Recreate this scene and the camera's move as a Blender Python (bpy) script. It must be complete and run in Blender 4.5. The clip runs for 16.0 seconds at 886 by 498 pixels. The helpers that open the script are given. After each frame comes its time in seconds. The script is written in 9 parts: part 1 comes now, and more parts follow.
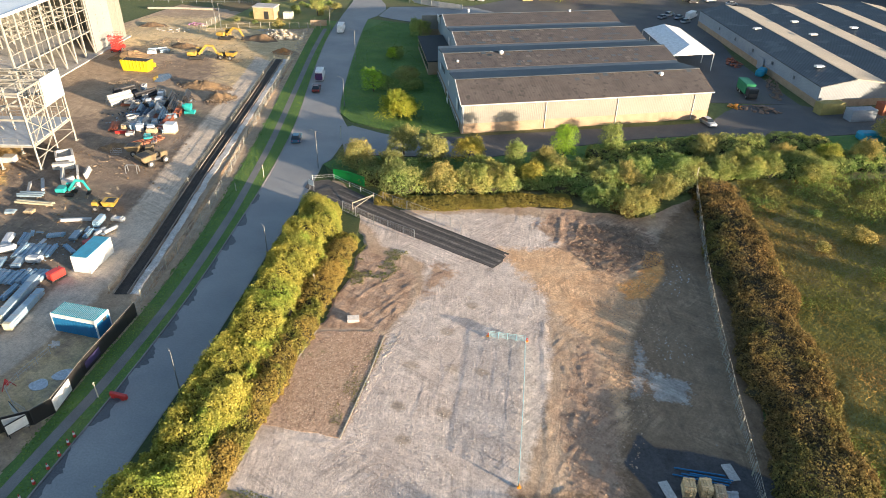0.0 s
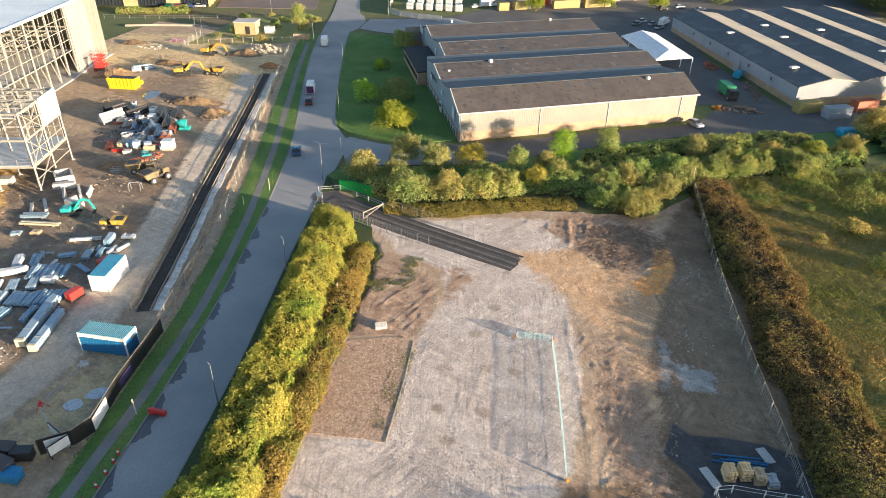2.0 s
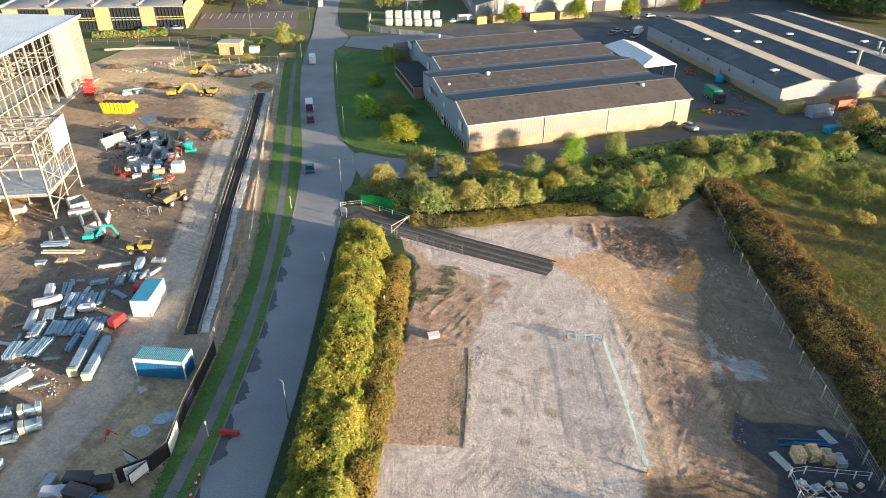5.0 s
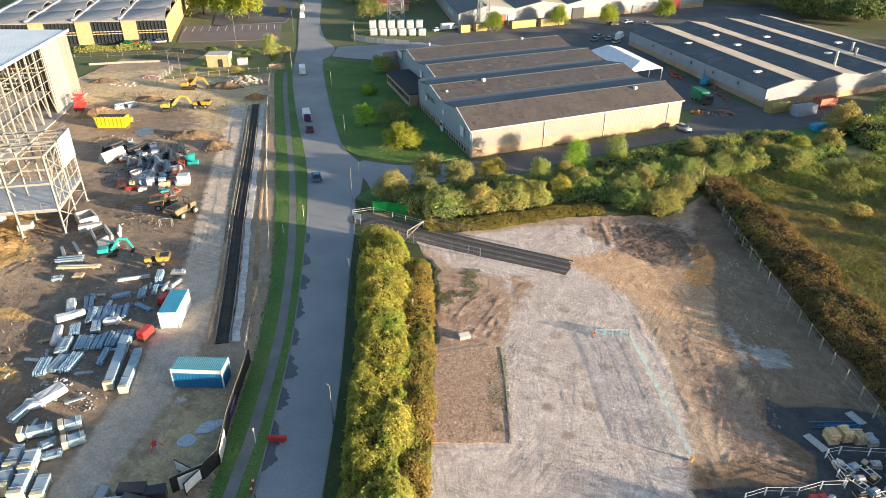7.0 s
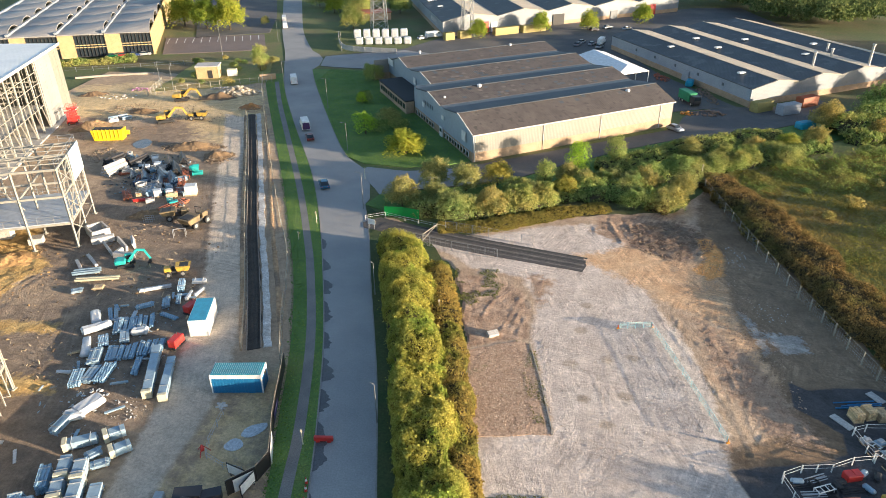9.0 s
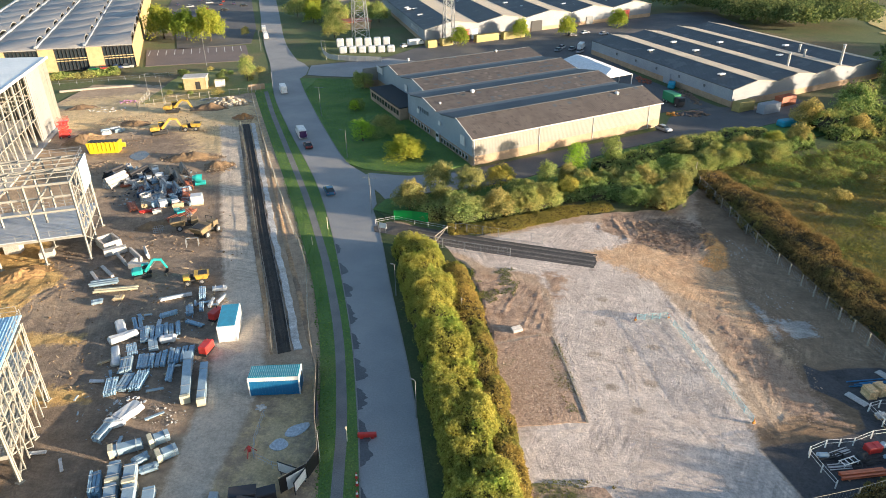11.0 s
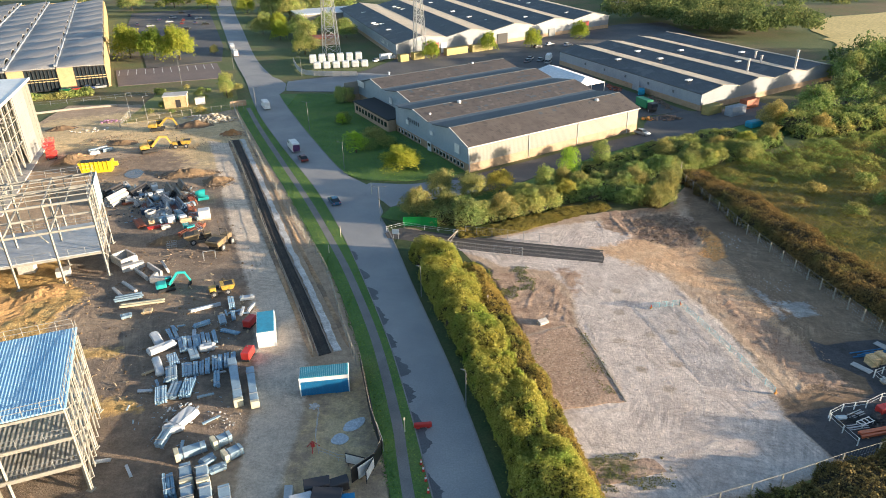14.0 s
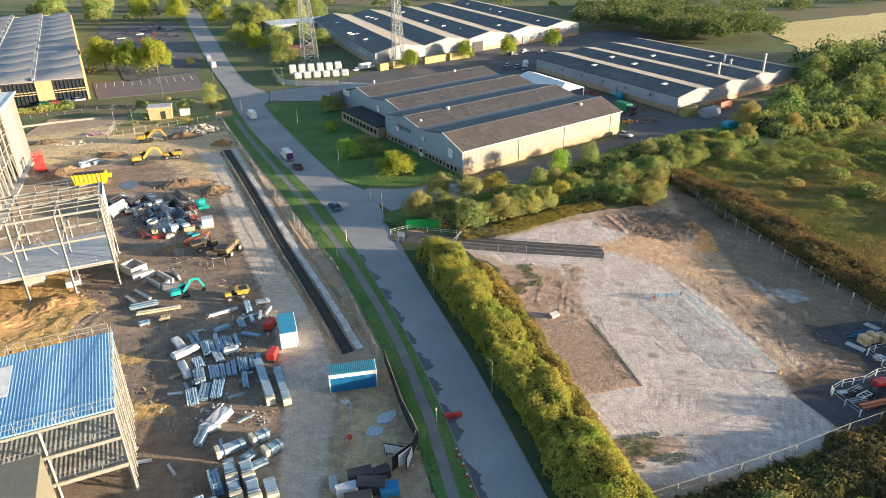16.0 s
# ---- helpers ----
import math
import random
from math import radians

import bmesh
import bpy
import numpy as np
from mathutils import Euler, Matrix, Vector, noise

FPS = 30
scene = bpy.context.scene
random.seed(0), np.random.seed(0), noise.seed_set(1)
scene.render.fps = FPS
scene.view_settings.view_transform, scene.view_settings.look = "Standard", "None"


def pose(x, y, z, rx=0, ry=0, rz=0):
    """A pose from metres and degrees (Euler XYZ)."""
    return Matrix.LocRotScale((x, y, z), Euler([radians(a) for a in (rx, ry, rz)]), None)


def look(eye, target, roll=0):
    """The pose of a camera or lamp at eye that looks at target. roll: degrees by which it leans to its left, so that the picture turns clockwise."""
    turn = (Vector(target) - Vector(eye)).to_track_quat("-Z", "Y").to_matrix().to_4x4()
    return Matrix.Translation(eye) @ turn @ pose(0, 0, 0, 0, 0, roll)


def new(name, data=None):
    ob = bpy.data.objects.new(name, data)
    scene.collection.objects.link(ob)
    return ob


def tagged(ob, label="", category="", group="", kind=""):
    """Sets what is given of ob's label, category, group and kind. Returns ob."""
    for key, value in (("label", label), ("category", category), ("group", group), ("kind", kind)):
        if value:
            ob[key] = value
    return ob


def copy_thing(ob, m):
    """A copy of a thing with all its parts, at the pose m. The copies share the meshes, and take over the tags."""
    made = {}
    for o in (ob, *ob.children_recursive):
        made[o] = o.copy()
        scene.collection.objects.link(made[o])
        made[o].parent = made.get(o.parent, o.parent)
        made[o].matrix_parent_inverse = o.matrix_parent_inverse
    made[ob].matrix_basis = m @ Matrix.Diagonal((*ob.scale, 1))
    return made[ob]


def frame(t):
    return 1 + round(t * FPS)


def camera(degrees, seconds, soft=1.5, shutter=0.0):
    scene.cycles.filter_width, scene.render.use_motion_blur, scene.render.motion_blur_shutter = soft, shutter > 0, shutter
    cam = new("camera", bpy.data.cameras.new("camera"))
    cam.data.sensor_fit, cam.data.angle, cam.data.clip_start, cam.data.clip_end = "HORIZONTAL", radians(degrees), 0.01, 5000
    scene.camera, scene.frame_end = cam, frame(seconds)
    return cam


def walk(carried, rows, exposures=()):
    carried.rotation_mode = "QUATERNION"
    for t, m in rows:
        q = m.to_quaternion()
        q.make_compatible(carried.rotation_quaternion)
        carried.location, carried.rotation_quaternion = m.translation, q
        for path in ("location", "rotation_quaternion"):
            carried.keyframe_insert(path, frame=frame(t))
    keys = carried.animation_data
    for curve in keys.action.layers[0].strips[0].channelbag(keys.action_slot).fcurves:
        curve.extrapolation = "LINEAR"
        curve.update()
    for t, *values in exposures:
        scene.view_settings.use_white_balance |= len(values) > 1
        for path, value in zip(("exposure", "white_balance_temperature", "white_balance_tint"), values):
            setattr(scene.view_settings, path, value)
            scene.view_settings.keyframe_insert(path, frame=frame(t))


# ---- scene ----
cam = camera(67.2, 16.0, soft=0.9)
PATH = [
    (0, (27.544, 8.235, 52.21), (27.054, 9.86, 51.153), 1.6),
    (0.5, (26.123, 6.966, 52.228), (25.669, 8.607, 51.178), 1.6),
    (1, (24.56, 5.967, 52.245), (24.128, 7.618, 51.202), 1.4),
    (1.5, (22.904, 5.262, 52.257), (22.487, 6.922, 51.221), 1.2),
    (2, (21.218, 4.703, 52.276), (20.815, 6.37, 51.247), 1.1),
    (2.5, (19.538, 4.146, 52.307), (19.15, 5.819, 51.284), 0.9),
    (3, (17.822, 3.513, 52.35), (17.451, 5.195, 51.333), 0.7),
    (3.5, (16.031, 2.888, 52.391), (15.679, 4.577, 51.38), 0.6),
    (4, (14.252, 2.28, 52.377), (13.919, 3.977, 51.373), 0.5),
    (4.5, (12.444, 1.568, 52.346), (12.131, 3.273, 51.347), 0.4),
    (5, (10.652, 0.846, 52.302), (10.359, 2.558, 51.31), 0.3),
    (7.5, (1.939, -2.486, 52.22), (1.747, -0.744, 51.257), -0.2),
    (8, (0.219, -3.144, 52.235), (0.046, -1.397, 51.277), -0.3),
    (8.5, (-1.476, -3.861, 52.267), (-1.628, -2.109, 51.313), -0.4),
    (9, (-3.169, -4.597, 52.311), (-3.301, -2.841, 51.363), -0.5),
    (11.5, (-11.817, -8.311, 52.681), (-11.839, -6.537, 51.757), -0.9),
    (12, (-13.537, -9.049, 52.735), (-13.536, -7.272, 51.817), -0.9),
    (12.5, (-15.246, -9.828, 52.825), (-15.223, -8.048, 51.913), -1.0),
    (13, (-16.992, -10.622, 52.926), (-16.946, -8.839, 52.02), -1.1),
    (13.5, (-18.783, -11.383, 53.056), (-18.713, -9.599, 52.154), -1.1),
    (14, (-20.602, -12.214, 53.182), (-20.508, -10.428, 52.287), -1.2),
    (14.5, (-22.412, -13.063, 53.302), (-22.293, -11.275, 52.412), -1.2),
    (15, (-24.23, -13.873, 53.431), (-24.087, -12.084, 52.547), -1.3),
    (15.5, (-26.009, -14.644, 53.525), (-25.842, -12.856, 52.646), -1.3),
    (16, (-27.767, -15.358, 53.585), (-27.574, -13.569, 52.711), -1.4),
]
walk(cam, [(t, look(eye, target, roll)) for t, eye, target, roll in PATH],
     exposures=[(0.0, 2.31, 5720, 12), (16.0, 2.31, 5590, 11)])

# ---- light ----
SUN_AZ, SUN_EL = 16.0, 7.0          # degrees behind the x axis, degrees above the ground
sun_dir = Vector((math.cos(radians(SUN_AZ)) * math.cos(radians(SUN_EL)), -math.sin(radians(SUN_AZ)) * math.cos(radians(SUN_EL)), math.sin(radians(SUN_EL))))
world = bpy.data.worlds.new("sky")
scene.world = world
world.use_nodes = True
sky = world.node_tree.nodes.new("ShaderNodeTexSky")
sky.sky_type, sky.sun_disc = "NISHITA", False
sky.sun_elevation, sky.sun_rotation = radians(SUN_EL), radians(90 + SUN_AZ)
world.node_tree.links.new(sky.outputs[0], world.node_tree.nodes["Background"].inputs[0])
world.node_tree.nodes["Background"].inputs[1].default_value = 0.066
sun = new("sun", bpy.data.lights.new("sun", "SUN"))
sun.data.energy, sun.data.angle, sun.data.color = 3.3, radians(0.8), (1.0, 0.745, 0.45)
sun.matrix_world = look(sun_dir * 200, (0, 0, 0))

# ---- materials ----
def mat_nodes(name):
    m = bpy.data.materials.new(name)
    m.use_nodes = True
    nt = m.node_tree
    return m, nt, nt.nodes["Principled BSDF"], nt.links


def ramp_mix(nt, fac, c1, c2, lo=0.35, hi=0.65):
    r = nt.nodes.new("ShaderNodeValToRGB")
    r.color_ramp.elements[0].position, r.color_ramp.elements[1].position = lo, hi
    r.color_ramp.elements[0].color, r.color_ramp.elements[1].color = (*c1, 1), (*c2, 1)
    nt.links.new(fac, r.inputs[0])
    return r.outputs[0]


def noise_out(nt, coord, scale, detail=6.0, rough=0.6, stretch=None, turn=0.0, bend=0.0):
    n = nt.nodes.new("ShaderNodeTexNoise")
    n.inputs["Scale"].default_value, n.inputs["Detail"].default_value, n.inputs["Roughness"].default_value = scale, detail, rough
    if stretch:
        mp = nt.nodes.new("ShaderNodeMapping")
        mp.inputs["Rotation"].default_value = (0, 0, radians(turn))
        nt.links.new(coord, mp.inputs[0])
        ms = nt.nodes.new("ShaderNodeMapping")
        ms.inputs["Scale"].default_value = stretch
        nt.links.new(mp.outputs[0], ms.inputs[0])
        coord = ms.outputs[0]
        n.inputs["Distortion"].default_value = bend
    nt.links.new(coord, n.inputs["Vector"])
    return n.outputs["Fac"]


def mix_rgb(nt, kind, fac, a, b):
    x = nt.nodes.new("ShaderNodeMix")
    x.data_type, x.blend_type = "RGBA", kind
    for sock, v in ((x.inputs[0], fac), (x.inputs[6], a), (x.inputs[7], b)):
        if hasattr(v, "is_linked"):
            nt.links.new(v, sock)
        elif isinstance(v, tuple):
            sock.default_value = (*v, 1)
        else:
            sock.default_value = v
    return x.outputs[2]


def surface(name, base, second, patch=0.05, grain=3.0, rough=0.85, bump=0.3, bump_size=0.05, metal=0.0, third=None, third_scale=0.02,
            third_lo=0.5, third_hi=0.62, world_space=True, grain_amount=0.35, rand=0.0, stretch=None, turn=0.0):
    """Two-scale noise surface: patches between two colours, fine grain, optional third colour in large stains."""
    m, nt, bsdf, ln = mat_nodes(name)
    if world_space:
        coord = nt.nodes.new("ShaderNodeNewGeometry").outputs["Position"]
    else:
        coord = nt.nodes.new("ShaderNodeTexCoord").outputs["Object"]
    big = noise_out(nt, coord, patch, 8.0, 0.62, stretch, turn)
    col = ramp_mix(nt, big, base, second)
    if third:
        col = mix_rgb(nt, "MIX", ramp_mix(nt, noise_out(nt, coord, third_scale, 7.0, 0.65), (0, 0, 0), (1, 1, 1), third_lo, third_hi), col, third)
    fine = noise_out(nt, coord, grain, 5.0, 0.7)
    g0, g1 = 1 - grain_amount, 1 + grain_amount
    col = mix_rgb(nt, "MULTIPLY", 1.0, col, ramp_mix(nt, fine, (g0, g0, g0), (g1, g1, g1), 0.3, 0.7))
    if rand:
        oi = nt.nodes.new("ShaderNodeObjectInfo")
        col = mix_rgb(nt, "MULTIPLY", 1.0, col, ramp_mix(nt, oi.outputs["Random"], (1 - rand,) * 3, (1 + rand,) * 3, 0.0, 1.0))
    ln.new(col, bsdf.inputs["Base Color"])
    bsdf.inputs["Roughness"].default_value, bsdf.inputs["Metallic"].default_value = rough, metal
    b = nt.nodes.new("ShaderNodeBump")
    b.inputs["Strength"].default_value, b.inputs["Distance"].default_value = bump, bump_size
    ln.new(fine, b.inputs["Height"])
    ln.new(b.outputs[0], bsdf.inputs["Normal"])
    return m


def lumps(name, c1, c2, c3):
    """Broken pieces, each of its own colour."""
    m, nt, bsdf, ln = mat_nodes(name)
    geo = nt.nodes.new("ShaderNodeNewGeometry")
    r = nt.nodes.new("ShaderNodeValToRGB")
    r.color_ramp.elements[0].color, r.color_ramp.elements[1].color = (*c1, 1), (*c3, 1)
    r.color_ramp.elements.new(0.5).color = (*c2, 1)
    ln.new(geo.outputs["Random Per Island"], r.inputs[0])
    ln.new(mix_rgb(nt, "MULTIPLY", 1.0, r.outputs[0], ramp_mix(nt, noise_out(nt, geo.outputs["Position"], 6.0), (0.75,) * 3, (1.2,) * 3)), bsdf.inputs["Base Color"])
    bsdf.inputs["Roughness"].default_value = 0.9
    return m


def paint(name, col, rough=0.5, metal=0.0, dirt=0.25, scale=1.2, bump=0.05):
    """Painted or plastic thing: its colour with a little dirt and wear."""
    dark = tuple(c * (1 - dirt) + 0.03 * dirt for c in col)
    return surface(name, col, dark, scale, 9.0, rough, bump, 0.01, metal, world_space=False, grain_amount=0.1)


def ribbed(name, col, second, pitch=0.3, along=(1, 0, 0), rough=0.5, metal=0.0, bump=0.6, patch=0.12, spots=None, spot_scale=0.3):
    """Profiled sheet: ribs as relief across the world direction `along`, with weathering."""
    m, nt, bsdf, ln = mat_nodes(name)
    coord = nt.nodes.new("ShaderNodeNewGeometry").outputs["Position"]
    dot = nt.nodes.new("ShaderNodeVectorMath")
    dot.operation = "DOT_PRODUCT"
    dot.inputs[1].default_value = along
    ln.new(coord, dot.inputs[0])
    sn = nt.nodes.new("ShaderNodeMath")
    sn.operation = "MULTIPLY"
    sn.inputs[1].default_value = 2 * math.pi / pitch
    ln.new(dot.outputs["Value"], sn.inputs[0])
    si = nt.nodes.new("ShaderNodeMath")
    si.operation = "SINE"
    ln.new(sn.outputs[0], si.inputs[0])
    col_s = ramp_mix(nt, noise_out(nt, coord, patch, 8.0, 0.65), col, second)
    if spots:
        col_s = mix_rgb(nt, "MIX", ramp_mix(nt, noise_out(nt, coord, spot_scale, 2.0, 0.4), (0, 0, 0), (1, 1, 1), 0.60, 0.66), col_s, spots)
    col_s = mix_rgb(nt, "MULTIPLY", 1.0, col_s, ramp_mix(nt, noise_out(nt, coord, 4.0, 5.0, 0.7), (0.8,) * 3, (1.2,) * 3, 0.3, 0.7))
    ln.new(col_s, bsdf.inputs["Base Color"])
    bsdf.inputs["Roughness"].default_value, bsdf.inputs["Metallic"].default_value = rough, metal
    b = nt.nodes.new("ShaderNodeBump")
    b.inputs["Strength"].default_value, b.inputs["Distance"].default_value = bump, 0.04
    ln.new(si.outputs[0], b.inputs["Height"])
    ln.new(b.outputs[0], bsdf.inputs["Normal"])
    return m


def foliage(name, c1, c2, c3, trans=0.42, calm=0.0, other=None, other_scale=0.16, lo=0.46, hi=0.62):
    """Leaves: colour varies from clump to clump, with light coming through; other: a second tone that comes in drifts."""
    m, nt, bsdf, ln = mat_nodes(name)
    geo = nt.nodes.new("ShaderNodeNewGeometry")
    r = nt.nodes.new("ShaderNodeValToRGB")
    r.color_ramp.elements[0].color, r.color_ramp.elements[1].color = (*c1, 1), (*c3, 1)
    e = r.color_ramp.elements.new(0.5)
    e.color = (*c2, 1)
    ln.new(geo.outputs["Random Per Island"], r.inputs[0])
    col = r.outputs[0]
    if other:
        drift = ramp_mix(nt, noise_out(nt, geo.outputs["Position"], other_scale, 5.0, 0.62), (0, 0, 0), (1, 1, 1), lo, hi)
        shade = mix_rgb(nt, "MULTIPLY", 1.0, other, ramp_mix(nt, geo.outputs["Random Per Island"], (0.6,) * 3, (1.4,) * 3, 0.0, 1.0))
        col = mix_rgb(nt, "MIX", drift, col, shade)
    big = noise_out(nt, geo.outputs["Position"], 0.25, 4.0)
    col = mix_rgb(nt, "MULTIPLY", 1.0, col, ramp_mix(nt, big, (0.75, 0.85, 0.8), (1.3, 1.2, 1.05), 0.3, 0.7))
    if calm:
        col = mix_rgb(nt, "MIX", calm, col, ramp_mix(nt, noise_out(nt, geo.outputs["Position"], 0.12, 7.0, 0.65), c1, c3, 0.35, 0.68))
    oi = nt.nodes.new("ShaderNodeObjectInfo")
    col = mix_rgb(nt, "MULTIPLY", 1.0, col, ramp_mix(nt, oi.outputs["Random"], (0.85, 0.95, 0.92), (1.2, 1.1, 1.0), 0.0, 1.0))
    dif, tr, mx = nt.nodes.new("ShaderNodeBsdfDiffuse"), nt.nodes.new("ShaderNodeBsdfTranslucent"), nt.nodes.new("ShaderNodeMixShader")
    ln.new(col, dif.inputs[0])
    ln.new(col, tr.inputs[0])
    mx.inputs[0].default_value = trans
    ln.new(dif.outputs[0], mx.inputs[1])
    ln.new(tr.outputs[0], mx.inputs[2])
    ln.new(mx.outputs[0], nt.nodes["Material Output"].inputs[0])
    return m


M_GROUND = surface("rough_ground", (0.075, 0.105, 0.03), (0.125, 0.145, 0.045), 0.03, 1.5, 0.95, 0.6, 0.15, third=(0.16, 0.12, 0.06), third_scale=0.012)
M_ASPHALT = surface("asphalt", (0.235, 0.236, 0.24), (0.315, 0.31, 0.302), 0.09, 5.0, 0.82, 0.3, 0.02, grain_amount=0.16, third=(0.31, 0.295, 0.275), third_scale=0.05, third_lo=0.55, third_hi=0.7)
M_YARD = surface("yard_asphalt", (0.075, 0.074, 0.076), (0.115, 0.11, 0.108), 0.06, 4.0, 0.85, 0.25, 0.02, third=(0.15, 0.13, 0.11), third_scale=0.03)
M_PATH = surface("footpath_asphalt", (0.16, 0.155, 0.15), (0.215, 0.205, 0.19), 0.3, 8.0, 0.9, 0.2, 0.01)
M_KERB = surface("kerb_concrete", (0.20, 0.19, 0.175), (0.26, 0.245, 0.225), 0.8, 9.0, 0.85, 0.2, 0.01)
M_GRASS = surface("mown_grass", (0.075, 0.15, 0.034), (0.125, 0.21, 0.048), 0.12, 5.0, 0.95, 0.7, 0.06, third=(0.15, 0.19, 0.05), third_scale=0.06, third_lo=0.55, third_hi=0.7)
M_FIELD = surface("rough_field", (0.16, 0.185, 0.05), (0.27, 0.25, 0.08), 0.06, 2.0, 0.95, 0.7, 0.14, third=(0.33, 0.245, 0.10), third_scale=0.045, third_lo=0.44, third_hi=0.62, grain_amount=0.35)
M_STRAW = surface("stubble_field", (0.55, 0.43, 0.165), (0.64, 0.51, 0.21), 0.02, 0.6, 0.95, 0.5, 0.1)
M_GRAVEL = surface("crushed_stone", (0.42, 0.36, 0.31), (0.56, 0.50, 0.44), 0.13, 3.4, 0.92, 0.8, 0.12, third=(0.36, 0.27, 0.21), third_scale=0.08, third_lo=0.52, third_hi=0.66, grain_amount=0.22)
M_SOIL = surface("brown_soil", (0.33, 0.21, 0.11), (0.44, 0.31, 0.19), 0.12, 1.6, 0.95, 1.0, 0.22, third=(0.20, 0.145, 0.10), third_scale=0.09, third_lo=0.5, third_hi=0.6)
M_RUBBLE = surface("brick_hardcore", (0.37, 0.245, 0.165), (0.48, 0.34, 0.24), 1.2, 3.4, 0.95, 1.0, 0.12, third=(0.17, 0.18, 0.06), third_scale=0.22, third_lo=0.60, third_hi=0.72, grain_amount=0.5)
M_MUD = surface("site_mud", (0.17, 0.11, 0.06), (0.26, 0.17, 0.085), 0.06, 1.3, 0.8, 1.0, 0.2, third=(0.085, 0.065, 0.05), third_scale=0.05, third_lo=0.48, third_hi=0.62)
M_HAUL = surface("haul_road_stone", (0.23, 0.195, 0.165), (0.29, 0.25, 0.21), 0.12, 1.6, 0.9, 0.12, 0.03, grain_amount=0.14, third=(0.30, 0.26, 0.215), third_scale=0.25)
M_TRENCH = surface("trench_soil_shade", (0.035, 0.03, 0.026), (0.06, 0.05, 0.04), 0.4, 3.0, 0.9, 0.8, 0.08)
M_CONC = surface("fresh_concrete", (0.40, 0.38, 0.36), (0.52, 0.50, 0.47), 0.3, 5.0, 0.8, 0.3, 0.02)
M_LEAF_YELLOW = foliage("autumn_leaves", (0.25, 0.23, 0.055), (0.42, 0.38, 0.09), (0.60, 0.52, 0.15), 0.38, other=(0.30, 0.36, 0.075), other_scale=0.22, lo=0.52, hi=0.66)
M_LEAF_GREEN = foliage("green_leaves", (0.13, 0.19, 0.065), (0.25, 0.33, 0.11), (0.46, 0.49, 0.19), 0.3, other=(0.33, 0.32, 0.13), other_scale=0.12)
M_LEAF_BROWN = foliage("bramble_leaves", (0.115, 0.085, 0.045), (0.215, 0.155, 0.075), (0.36, 0.25, 0.11), 0.3, other=(0.20, 0.19, 0.07), other_scale=0.1, lo=0.5, hi=0.66)
M_LEAF_LIME = foliage("lime_leaves", (0.24, 0.36, 0.04), (0.38, 0.52, 0.06), (0.52, 0.64, 0.10), 0.5)
M_LEAF_OLIVE = foliage("olive_leaves", (0.19, 0.18, 0.075), (0.34, 0.315, 0.125), (0.56, 0.48, 0.21), 0.3)
M_GOLD_GRASS = foliage("dry_grass", (0.20, 0.175, 0.05), (0.31, 0.265, 0.075), (0.42, 0.345, 0.11), 0.35, 0.4)
M_FIELD_GRASS = foliage("field_grass", (0.165, 0.175, 0.055), (0.215, 0.215, 0.068), (0.27, 0.255, 0.085), 0.35, 0.3, other=(0.285, 0.20, 0.085), other_scale=0.07)
M_TURF = foliage("turf_blades", (0.10, 0.19, 0.042), (0.165, 0.27, 0.06), (0.255, 0.34, 0.09), 0.4, 0.6)
M_BARK = surface("bark", (0.07, 0.05, 0.035), (0.12, 0.09, 0.06), 2.0, 8.0, 0.95, 0.8, 0.03, world_space=False)

# ---- building helpers ----
def empty(name, m, label, category, group="", kind=""):
    ob = new(name)
    ob.empty_display_size = 0.3
    ob.matrix_world = m
    return tagged(ob, label, category, group, kind)


def to_mesh(name, bm, material):
    me = bpy.data.meshes.new(name)
    bmesh.ops.recalc_face_normals(bm, faces=bm.faces[:])
    bm.to_mesh(me)
    bm.free()
    for mt in (material if isinstance(material, (list, tuple)) else [material]):
        me.materials.append(mt)
    return me


def part(name, bm, material, parent, label=""):
    """One mesh object under a thing, given in the thing's own coordinates."""
    ob = new(name, to_mesh(name, bm, material) if isinstance(bm, bmesh.types.BMesh) else bm)
    ob.parent = parent
    return tagged(ob, label)


def solid(name, bm, material, label, category, group="", kind=""):
    """A thing or piece of the setting that is one mesh in world coordinates."""
    ob = new(name, to_mesh(name, bm, material) if isinstance(bm, bmesh.types.BMesh) else bm)
    return tagged(ob, label, category, group, kind)


def box(bm, c, s, turn=0.0, bevel=0.0, tilt=None):
    """Adds a box of size s centred at c, turned about z by degrees."""
    m = Matrix.Translation(c) @ Matrix.Rotation(radians(turn), 4, "Z")
    if tilt:
        m = m @ Euler([radians(a) for a in tilt]).to_matrix().to_4x4()
    vs = bmesh.ops.create_cube(bm, size=1.0, matrix=m @ Matrix.Diagonal((*s, 1)))["verts"]
    if bevel:
        es = list({e for v in vs for e in v.link_edges})
        bmesh.ops.bevel(bm, geom=es, offset=bevel, segments=1, affect="EDGES")
    return bm


def rod(bm, a, b, r, seg=8, r2=None):
    """Adds a round bar from a to b."""
    a, b = Vector(a), Vector(b)
    d = b - a
    m = Matrix.Translation((a + b) / 2) @ d.to_track_quat("Z", "Y").to_matrix().to_4x4()
    bmesh.ops.create_cone(bm, cap_ends=True, segments=seg, radius1=r, radius2=r if r2 is None else r2, depth=d.length, matrix=m)
    return bm


